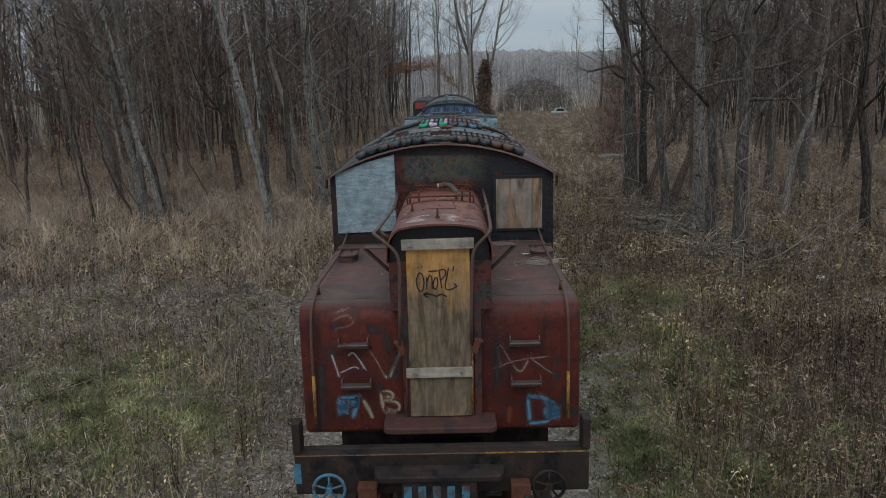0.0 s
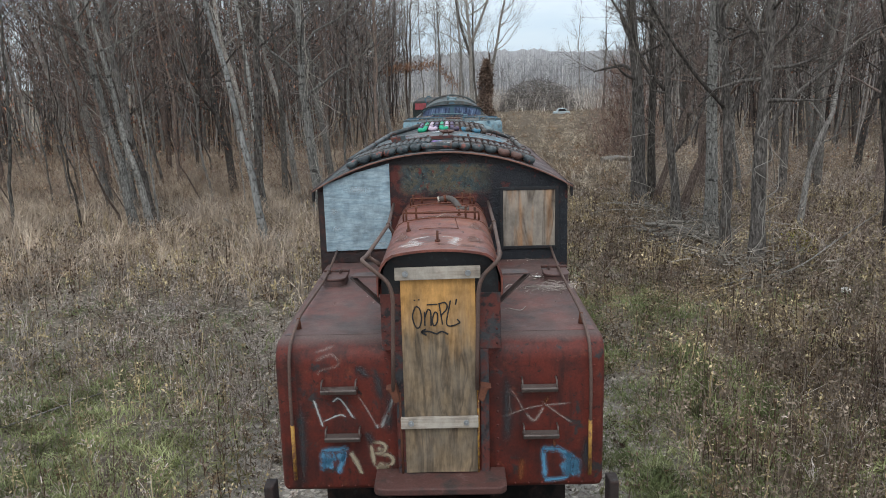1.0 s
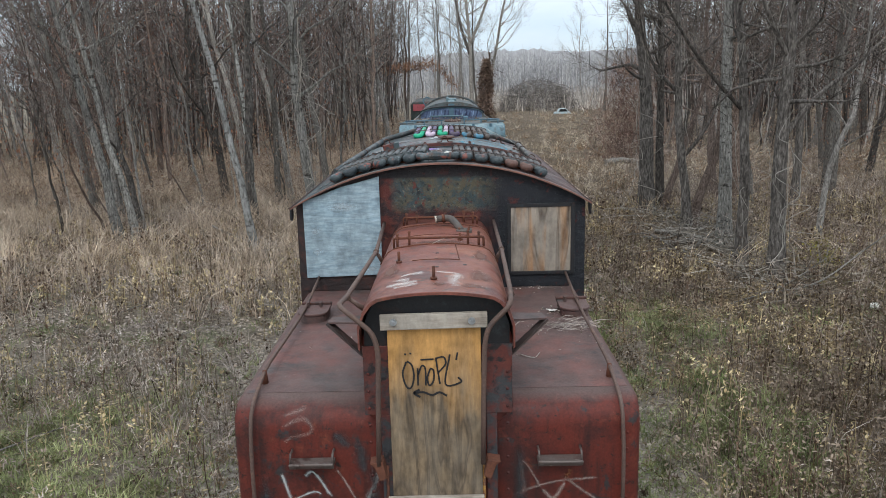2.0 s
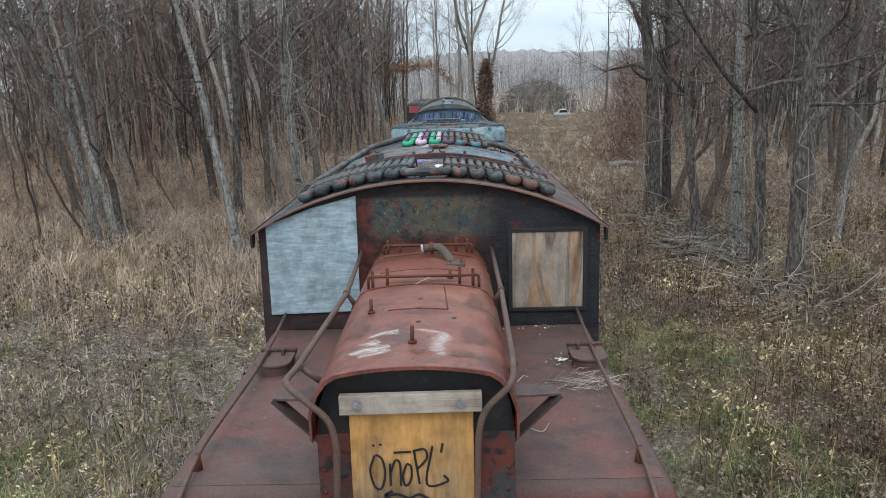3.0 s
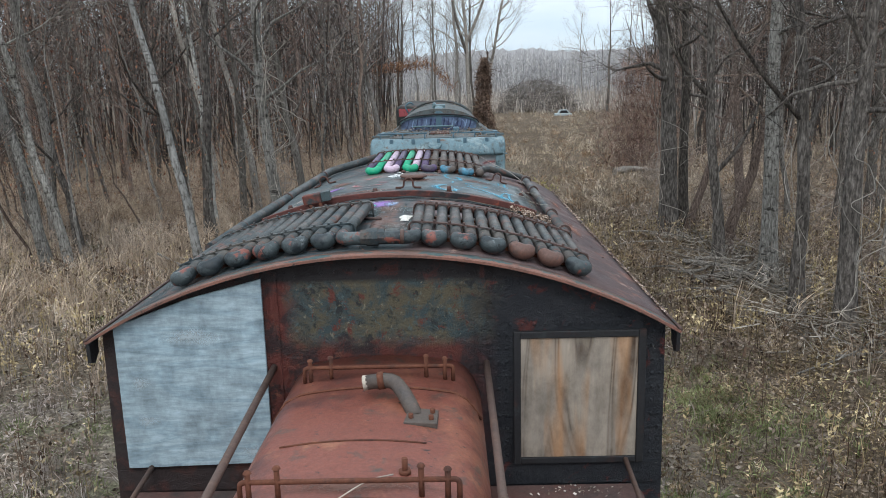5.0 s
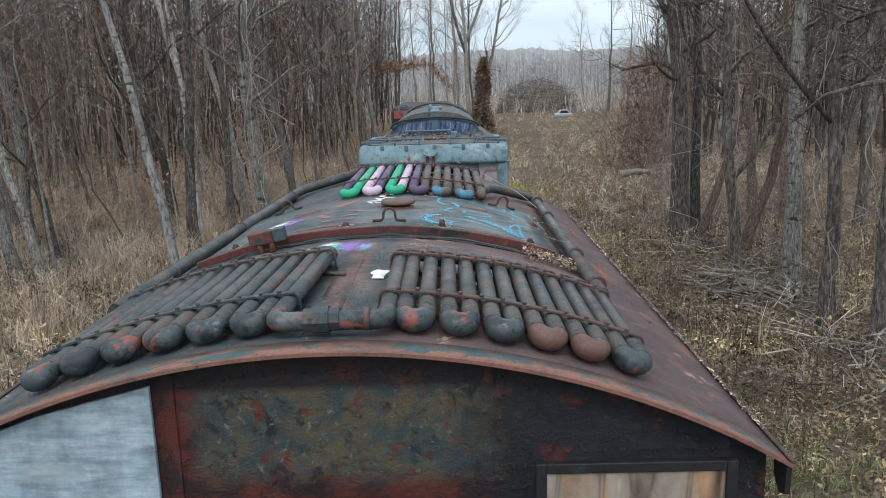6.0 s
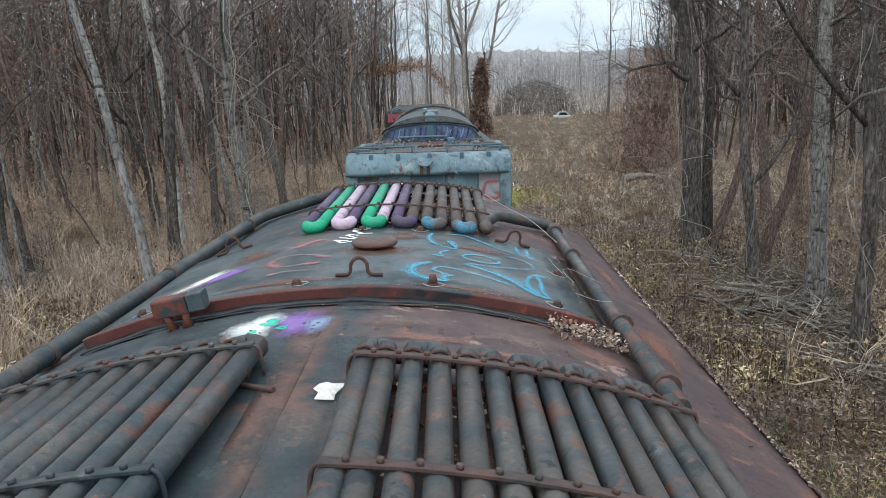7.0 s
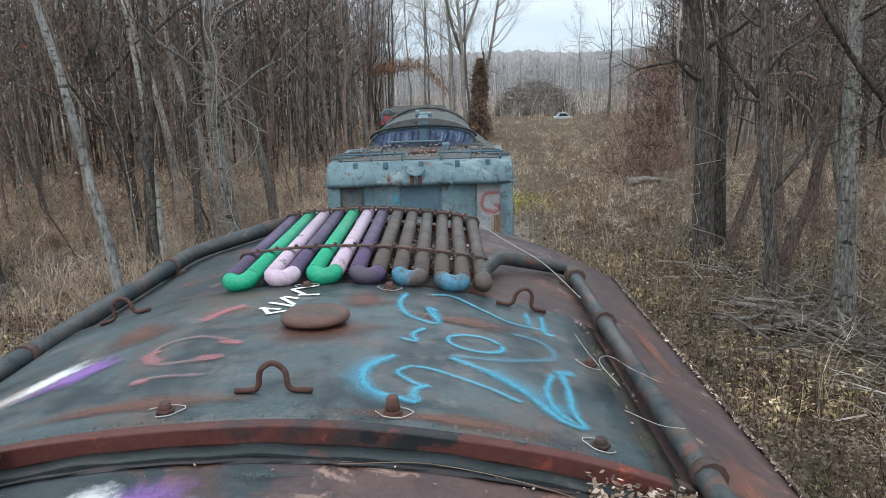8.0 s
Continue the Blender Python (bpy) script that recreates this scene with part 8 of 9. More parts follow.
M_STALK = scatter_mat("golden_weed_stalks", [(0.0, (0.14, 0.105, 0.058)), (0.5, (0.34, 0.270, 0.155)), (1.0, (0.56, 0.47, 0.31))], clump=2.0)
M_YELLOWGRASS = scatter_mat("yellow_green_weeds", [(0.0, (0.16, 0.16, 0.04)), (0.5, (0.32, 0.31, 0.075)), (1.0, (0.46, 0.44, 0.14))])
domes("bushy_weeds", 16000, 26, 35, 43, 1.0, (0.25, 0.5), 0.10, 87, M_YELLOWGRASS, "yellow-green weeds in the grass beyond the engines", lambda x, y: 3.0 * np.exp(-((x - 3.3) / 0.75) ** 2 - ((y - 38.5) / 1.6) ** 2), 1.2)
domes("field_weeds", 1700, 60, 33, 100, 1.3, (0.35, 0.9), 0.15, 88, M_FIELD, "shaggy pale weed clumps in the far field", lambda x, y: (x > 2.4) * np.clip(0.2 + blotch(x, y, 8), 0, 1))
domes("field_weeds", 1000, 60, 33, 100, 1.3, (0.4, 1.0), 0.15, 89, M_RUSSET, "russet weed clumps in the far field", lambda x, y: (x > 3.0) * blotch(x, y, 9))
right = lambda x: np.clip((x + 0.5) / 2.0, 0, 1)
wood_l = lambda x, y: np.clip((left_edge(y) + 5.0 - x) / 5.0, 0, 1)
domes("bushy_weeds", 8500, 26, 5, 40, 1.1, (0.16, 0.42), 0.075, 81, M_TANWEED, "bushy bleached tan weeds gone to seed", lambda x, y: blotch(x, y, 1) ** 1.5 * (1 - 0.85 * right(x) * (y < 30)) * (1 - 0.6 * green_mask(x, y)))
domes("bushy_weeds", 10000, 26, 4, 44, 1.1, (0.14, 0.38), 0.065, 82, M_OCHRE, "ochre dry weeds over leaf litter", lambda x, y: blotch(x, y, 2) * (0.55 + 0.45 * right(x)) * (1 - 0.5 * green_mask(x, y)))
domes("bushy_weeds", 6500, 26, 11, 31, 1.0, (0.12, 0.32), 0.065, 86, M_OCHRE, "ochre dry weeds in front of the tall trees", lambda x, y: (0.35 + 0.65 * blotch(x, y, 6)) * (x > 2.6) * np.clip((8.6 - x) / 2.0, 0, 1))
domes("bushy_weeds", 10000, 26, 4, 30, 1.0, (0.14, 0.40), 0.060, 83, M_DARKWEED, "dark brown dead weeds in clumps", lambda x, y: blotch(x, y, 3) ** 1.6 * 0.45 * np.clip((17 - y) / 6, 0.25, 1.0))
domes("bushy_weeds", 6000, 24, 4, 26, 1.0, (0.10, 0.28), 0.065, 84, M_OLIVE, "olive green weeds still in leaf", lambda x, y: 0.8 * green_mask(x, y) + 0.6 * blotch(x, y, 4) ** 2 * right(x) * (y < 22), 1.6)
domes("bushy_weeds", 7000, 26, 17, 48, 1.1, (0.25, 0.60), 0.085, 85, M_RUSSET, "russet dry weeds along the wood edge", lambda x, y: blotch(x, y, 5) * (wood_l(x, y) + 0.35 * (x > 4.5) * (y > 24)))

# dead weed stalks with seed heads and shrivelled leaves, thickest in front of the tall trees
for n0, y0_, y1_, seed, tall, mt, lab, where in (
        (26000, 6, 44, 52, 0.75, M_WEED, "dead brown weed stalks with seed heads", lambda x, y: np.where(x > 0, 0.7, 0.4)),
        (20000, 6, 30, 57, 0.95, M_DARKWEED, "dark upright weed stalks standing in clumps", lambda x, y: np.where(x > 1.5, np.clip((15 - y) / 6, 0.28, 0.8), 0.22)),
        (15000, 6, 30, 58, 0.75, M_STALK, "golden dry weed stalks with shaggy heads", lambda x, y: np.where(x > 1.5, np.clip((y - 7) / 11, 0.25, 0.85), 0.5))):
    xs, ys, r = field(n0, y0_, y1_, seed, 1.1)
    grown = np.clip(0.7 * lump(xs, ys, 0.8, seed) + 0.7 * lump(xs, ys, 2.4, seed + 7) - 0.2, 0, 1)
    ok = r.random(len(xs)) < np.clip(2.4 * grown - 0.75, 0.01, 1) * (1 - 0.85 * green_mask(xs, ys)) * np.clip((np.abs(xs) - 1.6) / 1.6, 0.15, 1) * where(xs, ys)
    xs, ys, grown = xs[ok], ys[ok], grown[ok]
    n = len(xs)
    hs = tall * r.uniform(0.45, 1.0, n) * (0.55 + 0.6 * grown) * np.clip((np.abs(xs) - 1.2) / 2.2, 0.35, 1.0)
    parts_ = [stems(n, xs, ys, hs, 0.013, 0.10, seed, 0.05, 0.6)]
    for k in range(7):
        t = r.uniform(0.30, 1.05, n)
        s = np.stack([xs, ys, ground_z(xs, ys) + hs * t], 1) + r.normal(0, 0.045, (n, 3)) * np.array([1, 1, 0.3])
        parts_.append(flecks(s, r.uniform(0.035, 0.095, n) * np.clip(0.35 + 0.055 * ys, 0.6, 1.2), 520 + k, plain=True))
    v, f = joined(parts_)
    stuff("dead_weeds", v, f, mt, lab, "weeds")

# litter on the ground
xs, ys, r = field(60000, 3, 34, 61, 1.1, 1.4)
ok = r.random(len(xs)) < (1 - 0.75 * green_mask(xs, ys))
xs, ys = xs[ok], ys[ok]
n = len(xs)
s = np.stack([xs, ys, ground_z(xs, ys) + 0.012 + 0.03 * r.random(n)], 1)
v, f = flecks(s, r.uniform(0.03, 0.075, n) * np.clip(0.45 + 0.055 * ys, 0.6, 1.7), 62, 0.10)
stuff("leaf_litter", v, f, M_LITTER, "fallen brown and bleached leaves on the ground", "leaves")
# pale fallen leaves thick on the ground in front of the tall trees
M_PALELEAF = scatter_mat("pale_fallen_leaves", [(0.0, (0.15, 0.110, 0.070)), (0.5, (0.30, 0.235, 0.155)), (0.9, (0.36, 0.285, 0.225)), (1.0, (0.44, 0.37, 0.31))])
r = np.random.default_rng(66)
n = 34000
ys = 6 + 21 * r.random(n)
xs = 1.8 + 9.5 * r.random(n)
ok = r.random(n) < (0.25 + 0.75 * blotch(xs, ys, 7)) * (1 - 0.85 * green_mask(xs, ys)) * np.clip((ys - 5) / 8, 0.3, 1)
xs, ys = xs[ok], ys[ok]
n = len(xs)
s = np.stack([xs, ys, ground_z(xs, ys) + 0.02 + 0.10 * r.random(n)], 1)
v, f = flecks(s, r.uniform(0.028, 0.065, n) * np.clip(0.4 + 0.055 * ys, 0.6, 1.5), 67, 0.4)
stuff("leaf_litter", v, f, M_PALELEAF, "pale tan fallen leaves among the weeds", "leaves")
# dead leaves that still cling in the undergrowth and crowns of the wood
for seed, n, lo, hi, mt in ((63, 26000, 0.2, 3.2, M_RUSSET), (64, 80000, 1.6, 11.5, M_DEADLEAF)):
    r = np.random.default_rng(seed)
    ys = 27 + 45 * r.random(n) ** 1.4
    lf = r.random(n) < 0.82
    xs = np.where(lf, left_edge(ys) - 0.5 - 26 * r.random(n), right_edge(ys) + 1 + 22 * r.random(n))
    zs = lo + (hi - lo) * r.random(n)
    blob = 0.5 + 0.5 * np.sin(0.9 * xs + 0.3 * ys + 0.6 * zs) * np.sin(0.5 * ys + 1.0 + 0.8 * zs)
    ok = r.random(n) < blob
    s = np.stack([xs, ys, zs], 1)[ok]
    v, f = flecks(s, r.uniform(0.06, 0.14, len(s)), seed + 1)
    stuff("dead_leaves", v, f, mt, "russet dead leaves still hanging in the wood", "leaves")

# ---- fallen wood, rubbish and far things ----
M_LOG = bark("weathered_dead_wood", (0.075, 0.065, 0.057), (0.19, 0.172, 0.154), (0.35, 0.325, 0.295), 1.4)


def fallen(pts, r, label, seed, twigs_=0, name="fallen_branch"):
    """A dead branch or log lying on the ground, with a few broken side shoots."""
    base = Vector((pts[0][0], pts[0][1], float(ground_z(pts[0][0], pts[0][1]))))
    ob = thing(name, label, "log" if r > 0.06 else "branch", "fallen wood by the track")
    ob.location = base
    g = np.random.default_rng(seed)
    line = smooth_line([(x - base.x, y - base.y, float(ground_z(x, y)) + z - base.z) for x, y, z in pts], 5)
    n_ = len(line)
    part("stem", Mesh().tube(line, [r * (1 - 0.55 * i / n_) * (1 + 0.1 * math.sin(i * 2.3 + seed)) for i in range(n_)], 8), M_LOG, ob)
    for k in range(twigs_):
        i = int(g.integers(2, n_ - 1))
        d = Vector(g.normal(0, 1, 3))
        d.z = abs(d.z) * 0.7 + 0.1
        p = line[i]
        L = float(g.uniform(0.25, 0.9))
        part("side_shoot", Mesh().tube([p, p + d.normalized() * L * 0.5, p + (d.normalized() + Vector(g.normal(0, 0.25, 3))) * L], [r * 0.35, r * 0.22, r * 0.08], 5), M_LOG, ob)
    return ob


g = np.random.default_rng(81)
fallen([(6.2, 22.5, 0.10), (7.0, 22.8, 0.14), (7.9, 22.9, 0.12), (9.3, 23.3, 0.12)], 0.11, "thick grey rotting log lying beside a tree", 1, 3, "fallen_log")
fallen([(6.5, 24.4, 0.08), (7.2, 23.6, 0.16), (7.6, 22.3, 0.22), (8.0, 21.0, 0.1)], 0.07, "bent grey dead branch across a log", 2, 5)
fallen([(5.9, 23.6, 0.07), (6.5, 23.3, 0.12), (7.1, 23.9, 0.10)], 0.055, "short grey rotting log in a heap by the trees", 4, 2, "fallen_log")
fallen([(6.4, 21.6, 0.08), (7.0, 21.9, 0.20), (7.5, 22.9, 0.26)], 0.055, "split grey log resting on the heap", 5, 3, "fallen_log")
fallen([(6.9, 24.6, 0.07), (7.3, 23.9, 0.24), (7.8, 23.4, 0.30)], 0.05, "weathered log tilted over another log", 6, 3, "fallen_log")
fallen([(8.6, 43.2, 0.2), (9.6, 43.6, 0.35), (10.8, 43.2, 0.25)], 0.20, "pale log lying in the far grass", 3, 2, "fallen_log")
for k in range(30):
    x, y = 6.3 + float(g.random()) * 1.9, 20.6 + float(g.random()) * 6.5
    a, L = float(g.uniform(0.0, 3.1)), float(g.uniform(0.7, 2.4))
    z = float(g.uniform(0.05, 0.30))
    fallen([(x, y, z), (x + 0.5 * L * math.cos(a), y + 0.5 * L * math.sin(a), z + float(g.uniform(0, 0.2))), (x + L * math.cos(a), y + L * math.sin(a), float(g.uniform(0.03, 0.35)))], float(g.uniform(0.012, 0.038)), "thin grey dead branch in a heap by the trees", 10 + k, 3)
fallen([(6.6, 17.2, 0.05), (8.0, 16.9, 0.35), (9.6, 17.9, 0.75), (11.6, 19.6, 1.2)], 0.024, "long dry branch propped over the weeds", 40, 9)
fallen([(6.0, 16.4, 0.05), (7.4, 17.0, 0.30), (9.0, 18.4, 0.5)], 0.022, "dry branch lying in the weeds", 41, 7)
fallen([(6.1, 20.5, 0.3), (7.2, 18.5, 0.25), (7.8, 16.5, 0.1)], 0.022, "long pale stick over the weeds", 42, 5)
fallen([(-7.6, 24.9, 0.55), (-6.9, 24.5, 0.35), (-6.2, 24.2, 0.15)], 0.035, "dead stick leaning in the grass", 43, 2)
fallen([(-6.9, 9.3, 0.05), (-6.2, 10.0, 0.12), (-5.7, 10.9, 0.1)], 0.02, "dark stick lying on the grass", 44, 3)
for k in range(5):
    x, y = -8.2 + 0.9 * k, 15.0 + 1.4 * (k % 3)
    fallen([(x, y, 0.03), (x + 0.7, y + 0.2, 0.22), (x + 1.5, y - 0.1, 0.06)], 0.012, "thin bleached stalk flattened in the grass", 50 + k, 4)

# tangled brush over the heap
r = np.random.default_rng(83)
n = 2300
s = np.stack([r.uniform(5.9, 10.5, n), r.uniform(16.5, 27.0, n), r.uniform(0.0, 0.5, n)], 1)
keep = r.random(n) < np.exp(-((s[:, 0] - 7.6 - 0.05 * (s[:, 1] - 20)) / 1.3) ** 2)
s = s[keep]
n = len(s)
e = s + r.normal(0, 0.45, (n, 3)) * np.array([1, 1, 0.3]) + np.array([0, 0, 0.12])
v, f = ribbons(s, e, r.uniform(0.010, 0.034, n), 0.006, r.normal(0, 0.06, (n, 3)))
stuff("brushwood", v, f, M_TWIG_PALE, "heap of dry grey twigs among fallen branches", "brush")

# white rubbish in the weeds
bag = Mesh()
gb = np.random.default_rng(85)
ring = []
for i in range(7):
    t = math.pi * i / 6
    for k in range(10):
        a = 2 * math.pi * k / 10
        w = 1 + float(gb.normal(0, 0.16))
        ring.append((8.93 + 0.11 * math.sin(t) * math.cos(a) * w, 16.0 + 0.11 * math.sin(t) * math.sin(a) * w, float(ground_z(8.93, 16.0)) + 0.07 - 0.07 * math.cos(t) * w))
bag.add(ring, [(i * 10 + k, i * 10 + (k + 1) % 10, (i + 1) * 10 + (k + 1) % 10, (i + 1) * 10 + k) for i in range(6) for k in range(10)])
tagged(new("plastic_bag", bag.data("plastic_bag", M_RAGLEAF)), "crumpled white plastic bag lying in the weeds", "litter")

# a small yellow-green shrub
shrub = thing("shrub", "small shrub still carrying a few yellow-green leaves", "shrub")
shrub.location = (9.0, 18.5, float(ground_z(9.0, 18.5)))
for k in range(7):
    a = 0.9 * k
    part("stem", Mesh().tube([(0, 0, -0.03), (0.12 * math.cos(a), 0.12 * math.sin(a), 0.4), (0.3 * math.cos(a), 0.3 * math.sin(a), 0.85)], [0.012, 0.009, 0.004], 5), M_LOG, shrub)
r = np.random.default_rng(86)
n = 170
v, f = flecks(np.stack([r.normal(0, 0.22, n), r.normal(0, 0.22, n), r.uniform(0.3, 0.95, n)], 1), r.uniform(0.04, 0.09, n), 87)
ob = new("foliage", array_mesh("foliage", v, f, scatter_mat("yellow_green_leaves", [(0.0, (0.20, 0.19, 0.03)), (0.5, (0.34, 0.30, 0.05)), (1.0, (0.45, 0.40, 0.09))])))
ob.parent = shrub

# far off in the field: a pale car, and an arch of dead brush
car = thing("car", "abandoned pale blue-white car half sunk in far grass", "car")
car.location = (15.2, 107.0, -0.48)
car.scale = (0.85, 0.85, 0.85)
cm = worn("pale_car_paint", (0.38, 0.45, 0.48), [((0.22, 0.20, 0.18), 3.0, 0.56, 0.7)], rough=(0.3, 0.6))
part("body", Mesh().box(-1.3, 1.3, -0.8, 0.8, 0.25, 0.85), cm, car, bevel=0.15)
part("cabin", Mesh().prism([(-0.8, 0.85), (-0.5, 1.35), (0.5, 1.35), (0.95, 0.85)], -0.7, 0.7, "y"), cm, car, bevel=0.06)
part("window", Mesh().prism([(-0.62, 0.90), (-0.43, 1.27), (0.42, 1.27), (0.75, 0.90)], -0.72, -0.701, "y"), M_BLACK, car)
for x in (-0.85, 0.85):
    part("wheel", Mesh().tube([(x, -0.82, 0.28), (x, -0.62, 0.28)], 0.30, 14), M_BLACK, car)
    part("wheel", Mesh().tube([(x, 0.62, 0.28), (x, 0.82, 0.28)], 0.30, 14), M_BLACK, car)
r = np.random.default_rng(88)
n = 2600
a0 = r.uniform(0.05, 3.05, n)
c = np.stack([12.8 - 4.8 * np.cos(a0), 118 + r.normal(0, 1.5, n), 4.4 * np.sin(a0) ** 0.8 * (1 - 0.95 * r.random(n) ** 1.3)], 1)
e = c + np.stack([r.normal(0.5, 0.8, n), r.normal(0, 0.5, n), r.normal(0, 0.5, n)], 1)
v, f = ribbons(c, e, 0.07, 0.03, r.normal(0, 0.2, (n, 3)))
stuff("dead_brush", v, f, scatter_mat("dark_arched_brush", [(0.0, (0.13, 0.118, 0.118)), (0.6, (0.23, 0.212, 0.205)), (1.0, (0.36, 0.335, 0.32))]), "dark arch of dead brush in the far field", "brush")
# rough brush that ends the field below the far woods
n = 5000
xs, ys = r.uniform(-5, 60, n), r.uniform(112, 150, n)
v, f = stems(n, xs, ys, r.uniform(0.8, 3.6, n), 0.10, 0.25, 89, 0.1)
stuff("far_brush", v, f, scatter_mat("far_field_brush", [(0.0, (0.22, 0.195, 0.18)), (0.6, (0.38, 0.345, 0.32)), (1.0, (0.55, 0.51, 0.48))]), "pale brush along the end of the field", "brush")
n = 1500
ys = r.uniform(45, 108, n)
xs = right_edge(ys) - r.uniform(-3, 5, n) * (ys / 70)
v, f = stems(n, xs, ys, r.uniform(0.4, 1.5, n), 0.04, 0.6, 90, 0.25)
stuff("far_brush", v, f, M_BRUSH, "grey-brown brush along the field edge", "brush")

# a reddish thicket at the edge of the field
r = np.random.default_rng(97)
n = 3600
h_ = 5.6 * r.random(n) ** 1.2
s = np.stack([10.3 + r.normal(0, 1.25, n) * (1 - 0.10 * h_), 45.5 + r.normal(0, 0.8, n), h_], 1)
e = s + r.normal(0, 0.40, (n, 3)) + np.array([0, 0, 0.25])
v, f = ribbons(s, e, 0.022, 0.010, r.normal(0, 0.08, (n, 3)))
stuff("thicket", v, f, scatter_mat("red_brown_thicket", [(0.0, (0.07, 0.040, 0.032)), (0.5, (0.18, 0.112, 0.090)), (1.0, (0.36, 0.26, 0.22))]), "reddish leafless thicket at the field edge", "brush")

# the far hillside of woods that closes the view, haze painted into its greys
bx_ = np.linspace(-90, 150, 241)
r = np.random.default_rng(95)
top = 12.2 + 0.5 * np.sin(bx_ * 0.11) + r.normal(0, 0.30, len(bx_)) + 0.012 * bx_
bv = np.concatenate([np.stack([bx_, np.full(241, 245.0), np.full(241, -0.5)], 1), np.stack([bx_, np.full(241, 245.0), top], 1)])
k_ = np.arange(240)
bf = np.stack([k_, k_ + 1, k_ + 242, k_ + 241], 1)
m_far, nt, b_, vec = start("distant_hazed_woods")
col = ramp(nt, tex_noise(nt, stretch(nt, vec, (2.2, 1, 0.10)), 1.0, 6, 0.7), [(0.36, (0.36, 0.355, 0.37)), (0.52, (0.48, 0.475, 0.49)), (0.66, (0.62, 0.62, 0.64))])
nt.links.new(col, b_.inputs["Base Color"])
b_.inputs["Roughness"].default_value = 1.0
tagged(new("backdrop", array_mesh("backdrop", bv, bf, m_far)), "distant hillside of bare woods, greyed by painted haze", "woods", kind="structure")

# ---- what lies on the engine ----
M_ROOFLEAF = scatter_mat("leaves_on_the_roof", [(0.0, (0.10, 0.072, 0.055)), (0.6, (0.25, 0.19, 0.155)), (1.0, (0.48, 0.40, 0.36))])
r = np.random.default_rng(91)
spots = []


sizes = []


def sprinkle(n, s0, s1, y0, y1, lift, heap=0.0, size=1.0):
    for _ in range(n):
        sizes.append(size * float(r.uniform(0.008, 0.022)))
        s_, y_ = float(r.uniform(s0, s1)), float(r.uniform(y0, y1))
        spots.append(tuple(roof_at(s_, y_, lift + heap * float(r.random()))))


sprinkle(650, 0.80, 1.15, 9.70, 9.87, 0.008, 0.045, 1.25)
sprinkle(160, 0.95, 1.10, 9.86, 9.96, 0.008, 0.03)
sprinkle(170, 0.18, 0.62, 8.4, 9.0, 0.010, 0.025, 1.4)
sprinkle(60, 0.62, 1.1, 8.3, 9.0, 0.010, 0.012)
sprinkle(30, -1.0, 0.9, 9.74, 9.84, 0.006, 0.006, 0.7)
sprinkle(1100, -0.36, 0.64, 11.4, 12.6, 0.015, 0.045, 1.5)
sprinkle(40, 1.0, 1.10, 10.0, 11.3, 0.008, 0.015)
sprinkle(800, 1.56, 1.60, 8.2, 12.9, 0.010, 0.008, 0.9)
sprinkle(40, -1.5, 1.5, 8.1, 12.9, 0.006, 0.004)
v, f = flecks(np.array(spots), np.array(sizes), 92, 0.5)
stuff("roof_leaves", v, f, M_ROOFLEAF, "dry leaf scraps caught on the cab roof", "leaves")
spots = []
for _ in range(70):
    spots.append((float(r.normal(1.05, 0.07)), float(r.normal(7.05, 0.10)), 2.835 + 0.02 * float(r.random())))
for _ in range(60):
    spots.append((float(r.uniform(0.75, 1.25)), float(r.normal(7.93, 0.03)), 2.833))
for _ in range(40):
    spots.append((float(r.uniform(0.7, 1.3)), float(r.normal(6.55, 0.12)), 2.833))
for _ in range(50):
    spots.append((float(r.choice([-1, 1])) * float(r.uniform(0.55, 1.3)), float(r.uniform(5.5, 7.9)), 2.832))
v, f = flecks(np.array(spots), r.uniform(0.008, 0.026, len(spots)), 93, 0.3)
stuff("deck_leaves", v, f, scatter_mat("bleached_scraps", [(0.0, (0.20, 0.16, 0.13)), (0.5, (0.42, 0.37, 0.33)), (1.0, (0.74, 0.71, 0.68))]), "bleached leaf scraps on the hood deck", "leaves")
spots = [(BX + float(r.uniform(-0.95, 0.95)), float(r.uniform(18.95, 20.85)), 3.91 + 0.07 * float(r.random())) for _ in range(700)]
v, f = flecks(np.array(spots), r.uniform(0.02, 0.055, len(spots)), 94, 0.6)
stuff("hood_leaves", v, f, M_ROOFLEAF, "leaf scraps on the blue engine's hood", "leaves")


def leaf(place, size, seed, label, tilt=0.0):
    """One curled, bleached leaf or scrap."""
    g_ = np.random.default_rng(seed)
    pts = [Vector((0, 0, 0.012))]
    for k in range(11):
        a = 2 * math.pi * k / 11
        rad = size * float(g_.uniform(0.6, 1.25) if k % 2 else g_.uniform(0.35, 0.85))
        pts.append(Vector((rad * math.cos(a), rad * math.sin(a) * 0.9, float(g_.uniform(0.001, 0.012)))))
    m_ = Mesh().add(pts, [(0, 1 + k, 1 + (k + 1) % 11) for k in range(11)])
    m_.add([p - Vector((0, 0, 0.002)) for p in pts], [(0, 1 + (k + 1) % 11, 1 + k) for k in range(11)])
    ob_ = new("leaf", m_.data("leaf", M_RAGLEAF))
    ob_.matrix_world = Matrix.Translation(place) @ Matrix.Rotation(tilt, 4, "X")
    tagged(ob_, label, "leaf", "bleached leaves on the engine")


leaf(roof_at(0.085, 8.93, 0.012), 0.054, 7, "bleached white lobed leaf lying on the cab roof", 0.35)
leaf(roof_at(0.965, 9.20, 0.02), 0.035, 3, "small white leaf beside the roof pipe")
leaf((1.02, 7.10, 2.832), 0.05, 4, "crumpled white leaf on the hood deck")
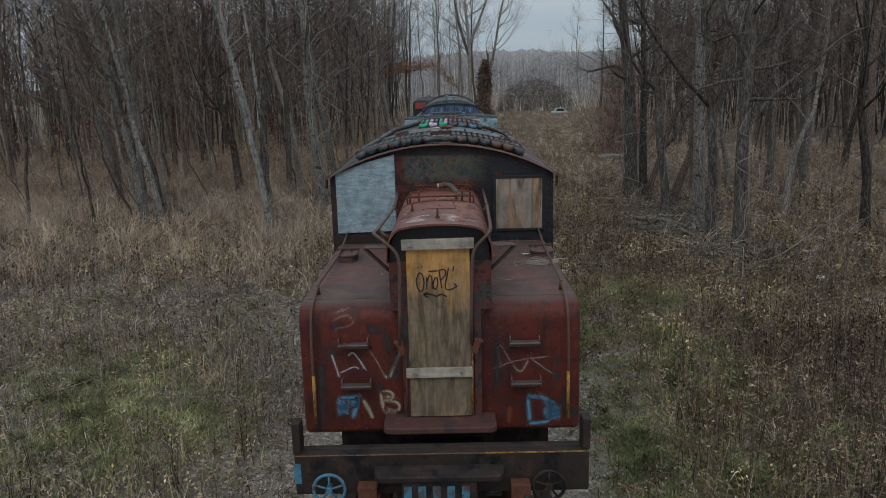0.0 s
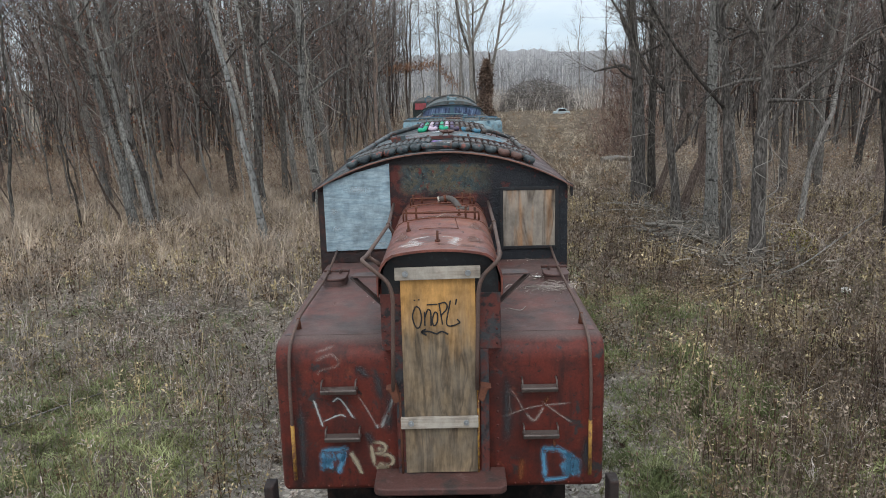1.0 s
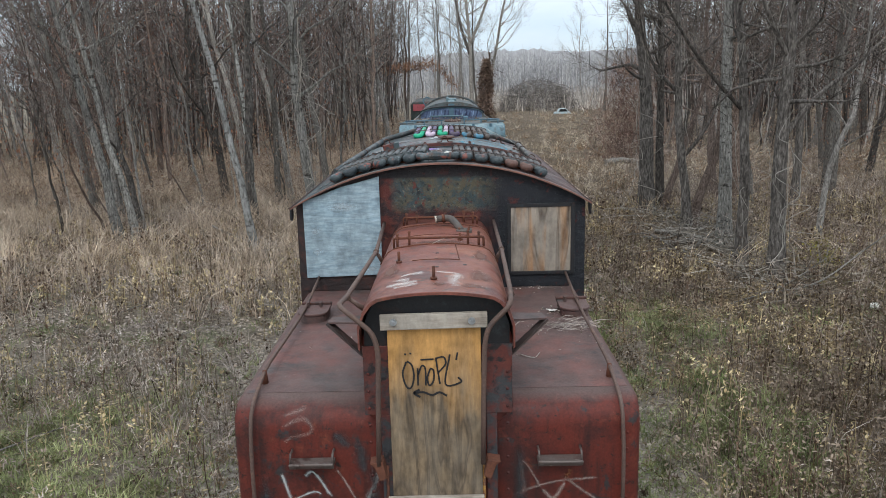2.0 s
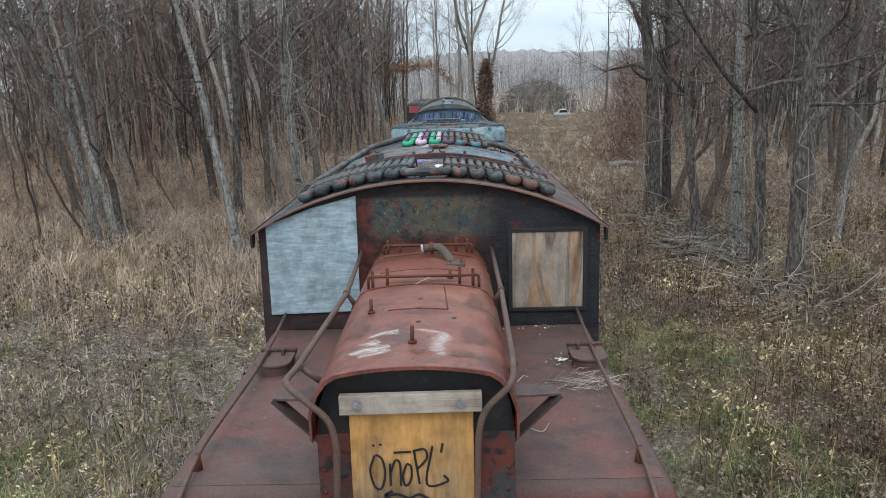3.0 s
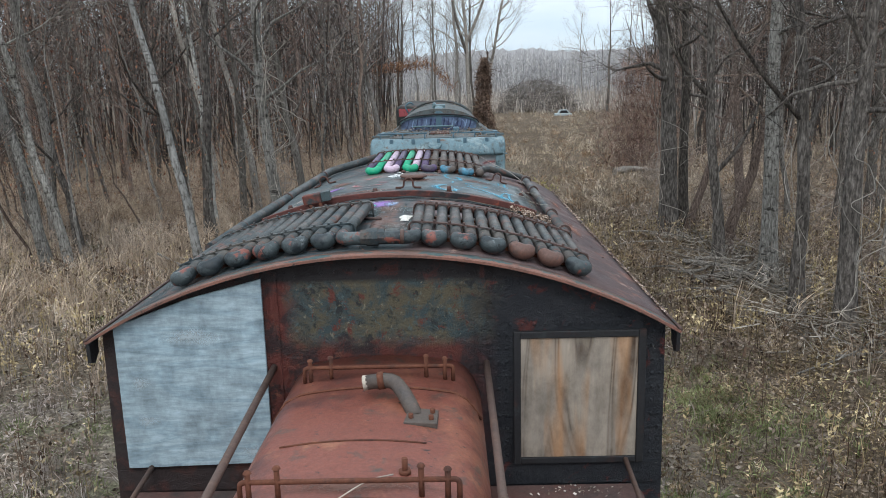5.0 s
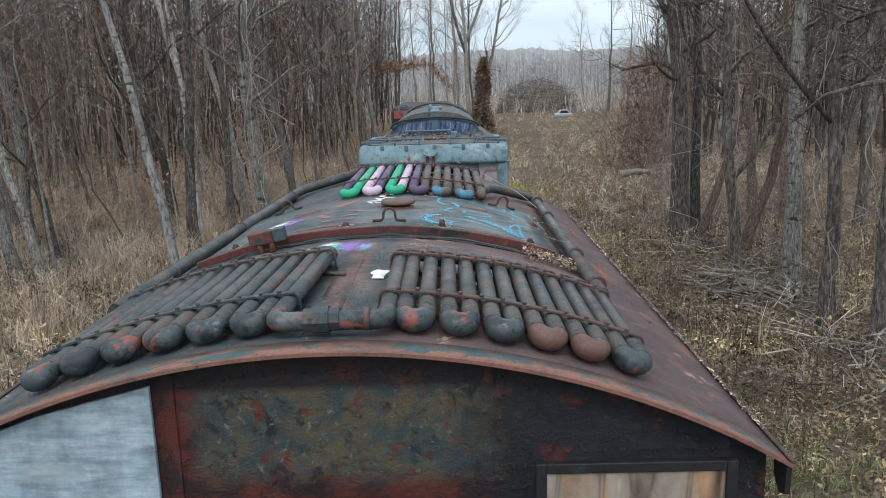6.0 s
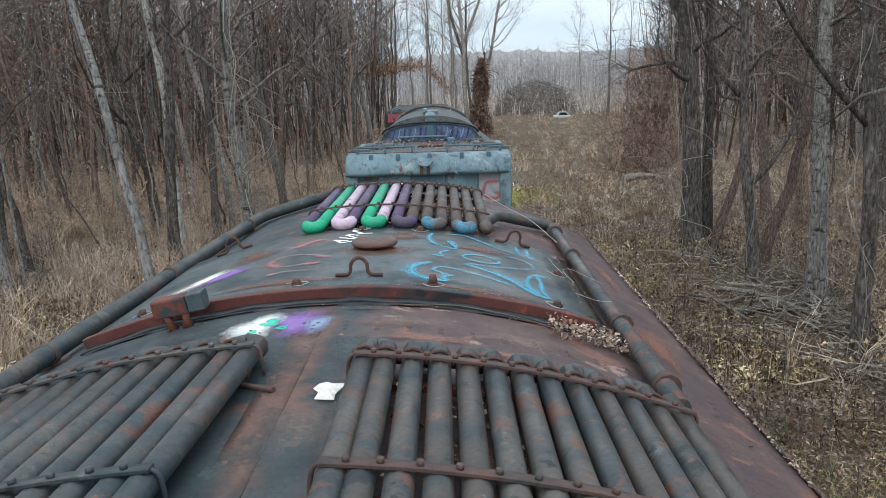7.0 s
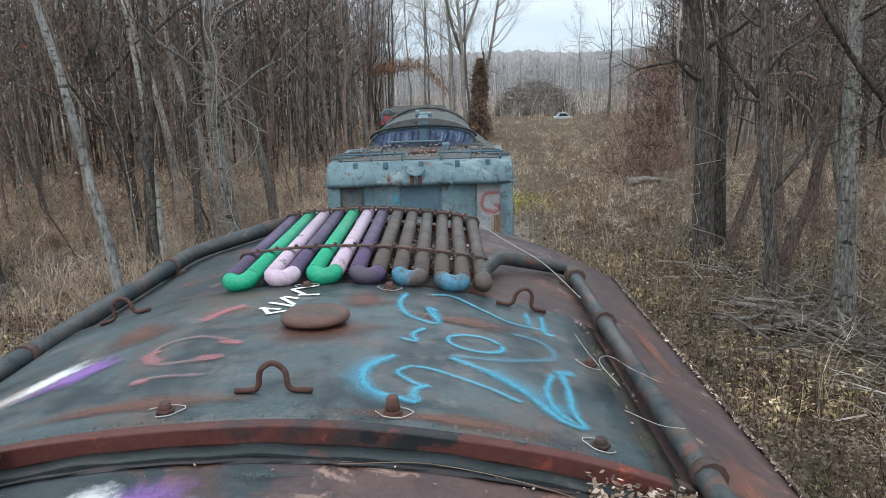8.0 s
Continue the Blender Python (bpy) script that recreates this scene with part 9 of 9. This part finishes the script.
leaf(roof_at(0.70, 12.0, 0.02), 0.04, 5, "pale leaf by the roof pipes")


M_WIREGREY = worn("weathered_wire", (0.40, 0.38, 0.34), [((0.22, 0.19, 0.16), 30.0, 0.5, 0.7)], rough=(0.5, 0.8))


def wire(pts, label, thick=0.0013, mat_=None):
    tagged(new("wire", Mesh().tube(smooth_line(pts, 6), thick, 5).data("wire", mat_ or M_WIREGREY)), label, "wire")


wire([roof_at(1.00, 10.45, 0.07), roof_at(0.97, 10.62, 0.075), roof_at(1.02, 10.70, 0.08), roof_at(1.07, 10.60, 0.09), roof_at(1.16, 10.58, 0.085)], "white frayed wire hooked over the hatch edge")
wire([roof_at(0.94, 10.90, 0.065), roof_at(0.955, 10.75, 0.062), roof_at(0.97, 10.60, 0.066)], "loose pale wire on the hatch")
wire([roof_at(0.66, 12.32, 0.13), roof_at(0.78, 12.2, 0.10), roof_at(0.95, 11.95, 0.085), roof_at(1.08, 11.55, 0.06)], "pale cord strung from the pipes to the roof edge", 0.0022)
wire([roof_at(0.98, 10.28, 0.06), roof_at(1.06, 10.22, 0.07), roof_at(1.12, 10.2, 0.09)], "short pale wire over the pipe")
wire([roof_at(0.25, 9.80, 0.012), roof_at(0.45, 9.82, 0.02), roof_at(0.7, 9.79, 0.02), roof_at(0.95, 9.74, 0.015)], "thin dry stem along the hatch edge", 0.0012, M_WEED)
wire([(0.85, 6.7, 2.835), (1.0, 6.62, 2.85), (1.15, 6.66, 2.84), (1.28, 6.55, 2.835)], "dry grass stem on the hood deck", 0.003)
wire([(0.62, 5.95, 2.832), (0.72, 5.85, 2.84), (0.78, 5.98, 2.834)], "bit of pale string on the hood deck", 0.003)
wire([(-0.05, 6.48, 3.618), (0.06, 6.58, 3.64), (0.14, 6.68, 3.61)], "dry stem caught by the nose clamp bar", 0.003, M_GRASS)

# a swept-up wisp of dry stems on the deck
g = np.random.default_rng(205)
m = 90
q0 = np.stack([g.normal(1.05, 0.13, m), g.normal(6.62, 0.09, m), 2.832 + 0.025 * g.random(m)], 1)
ang = g.normal(0.2, 0.5, m)
L = g.uniform(0.06, 0.26, m)
v, f = ribbons(q0, q0 + np.stack([np.cos(ang) * L, np.sin(ang) * L, 0.01 * g.random(m)], 1), 0.005, 0.002, np.stack([0 * L, g.normal(0, 0.02, m), 0.015 + 0 * L], 1))
stuff("grass_wisp", v, f, M_GRASS, "wisp of dry grass stems on the hood deck", "grass")
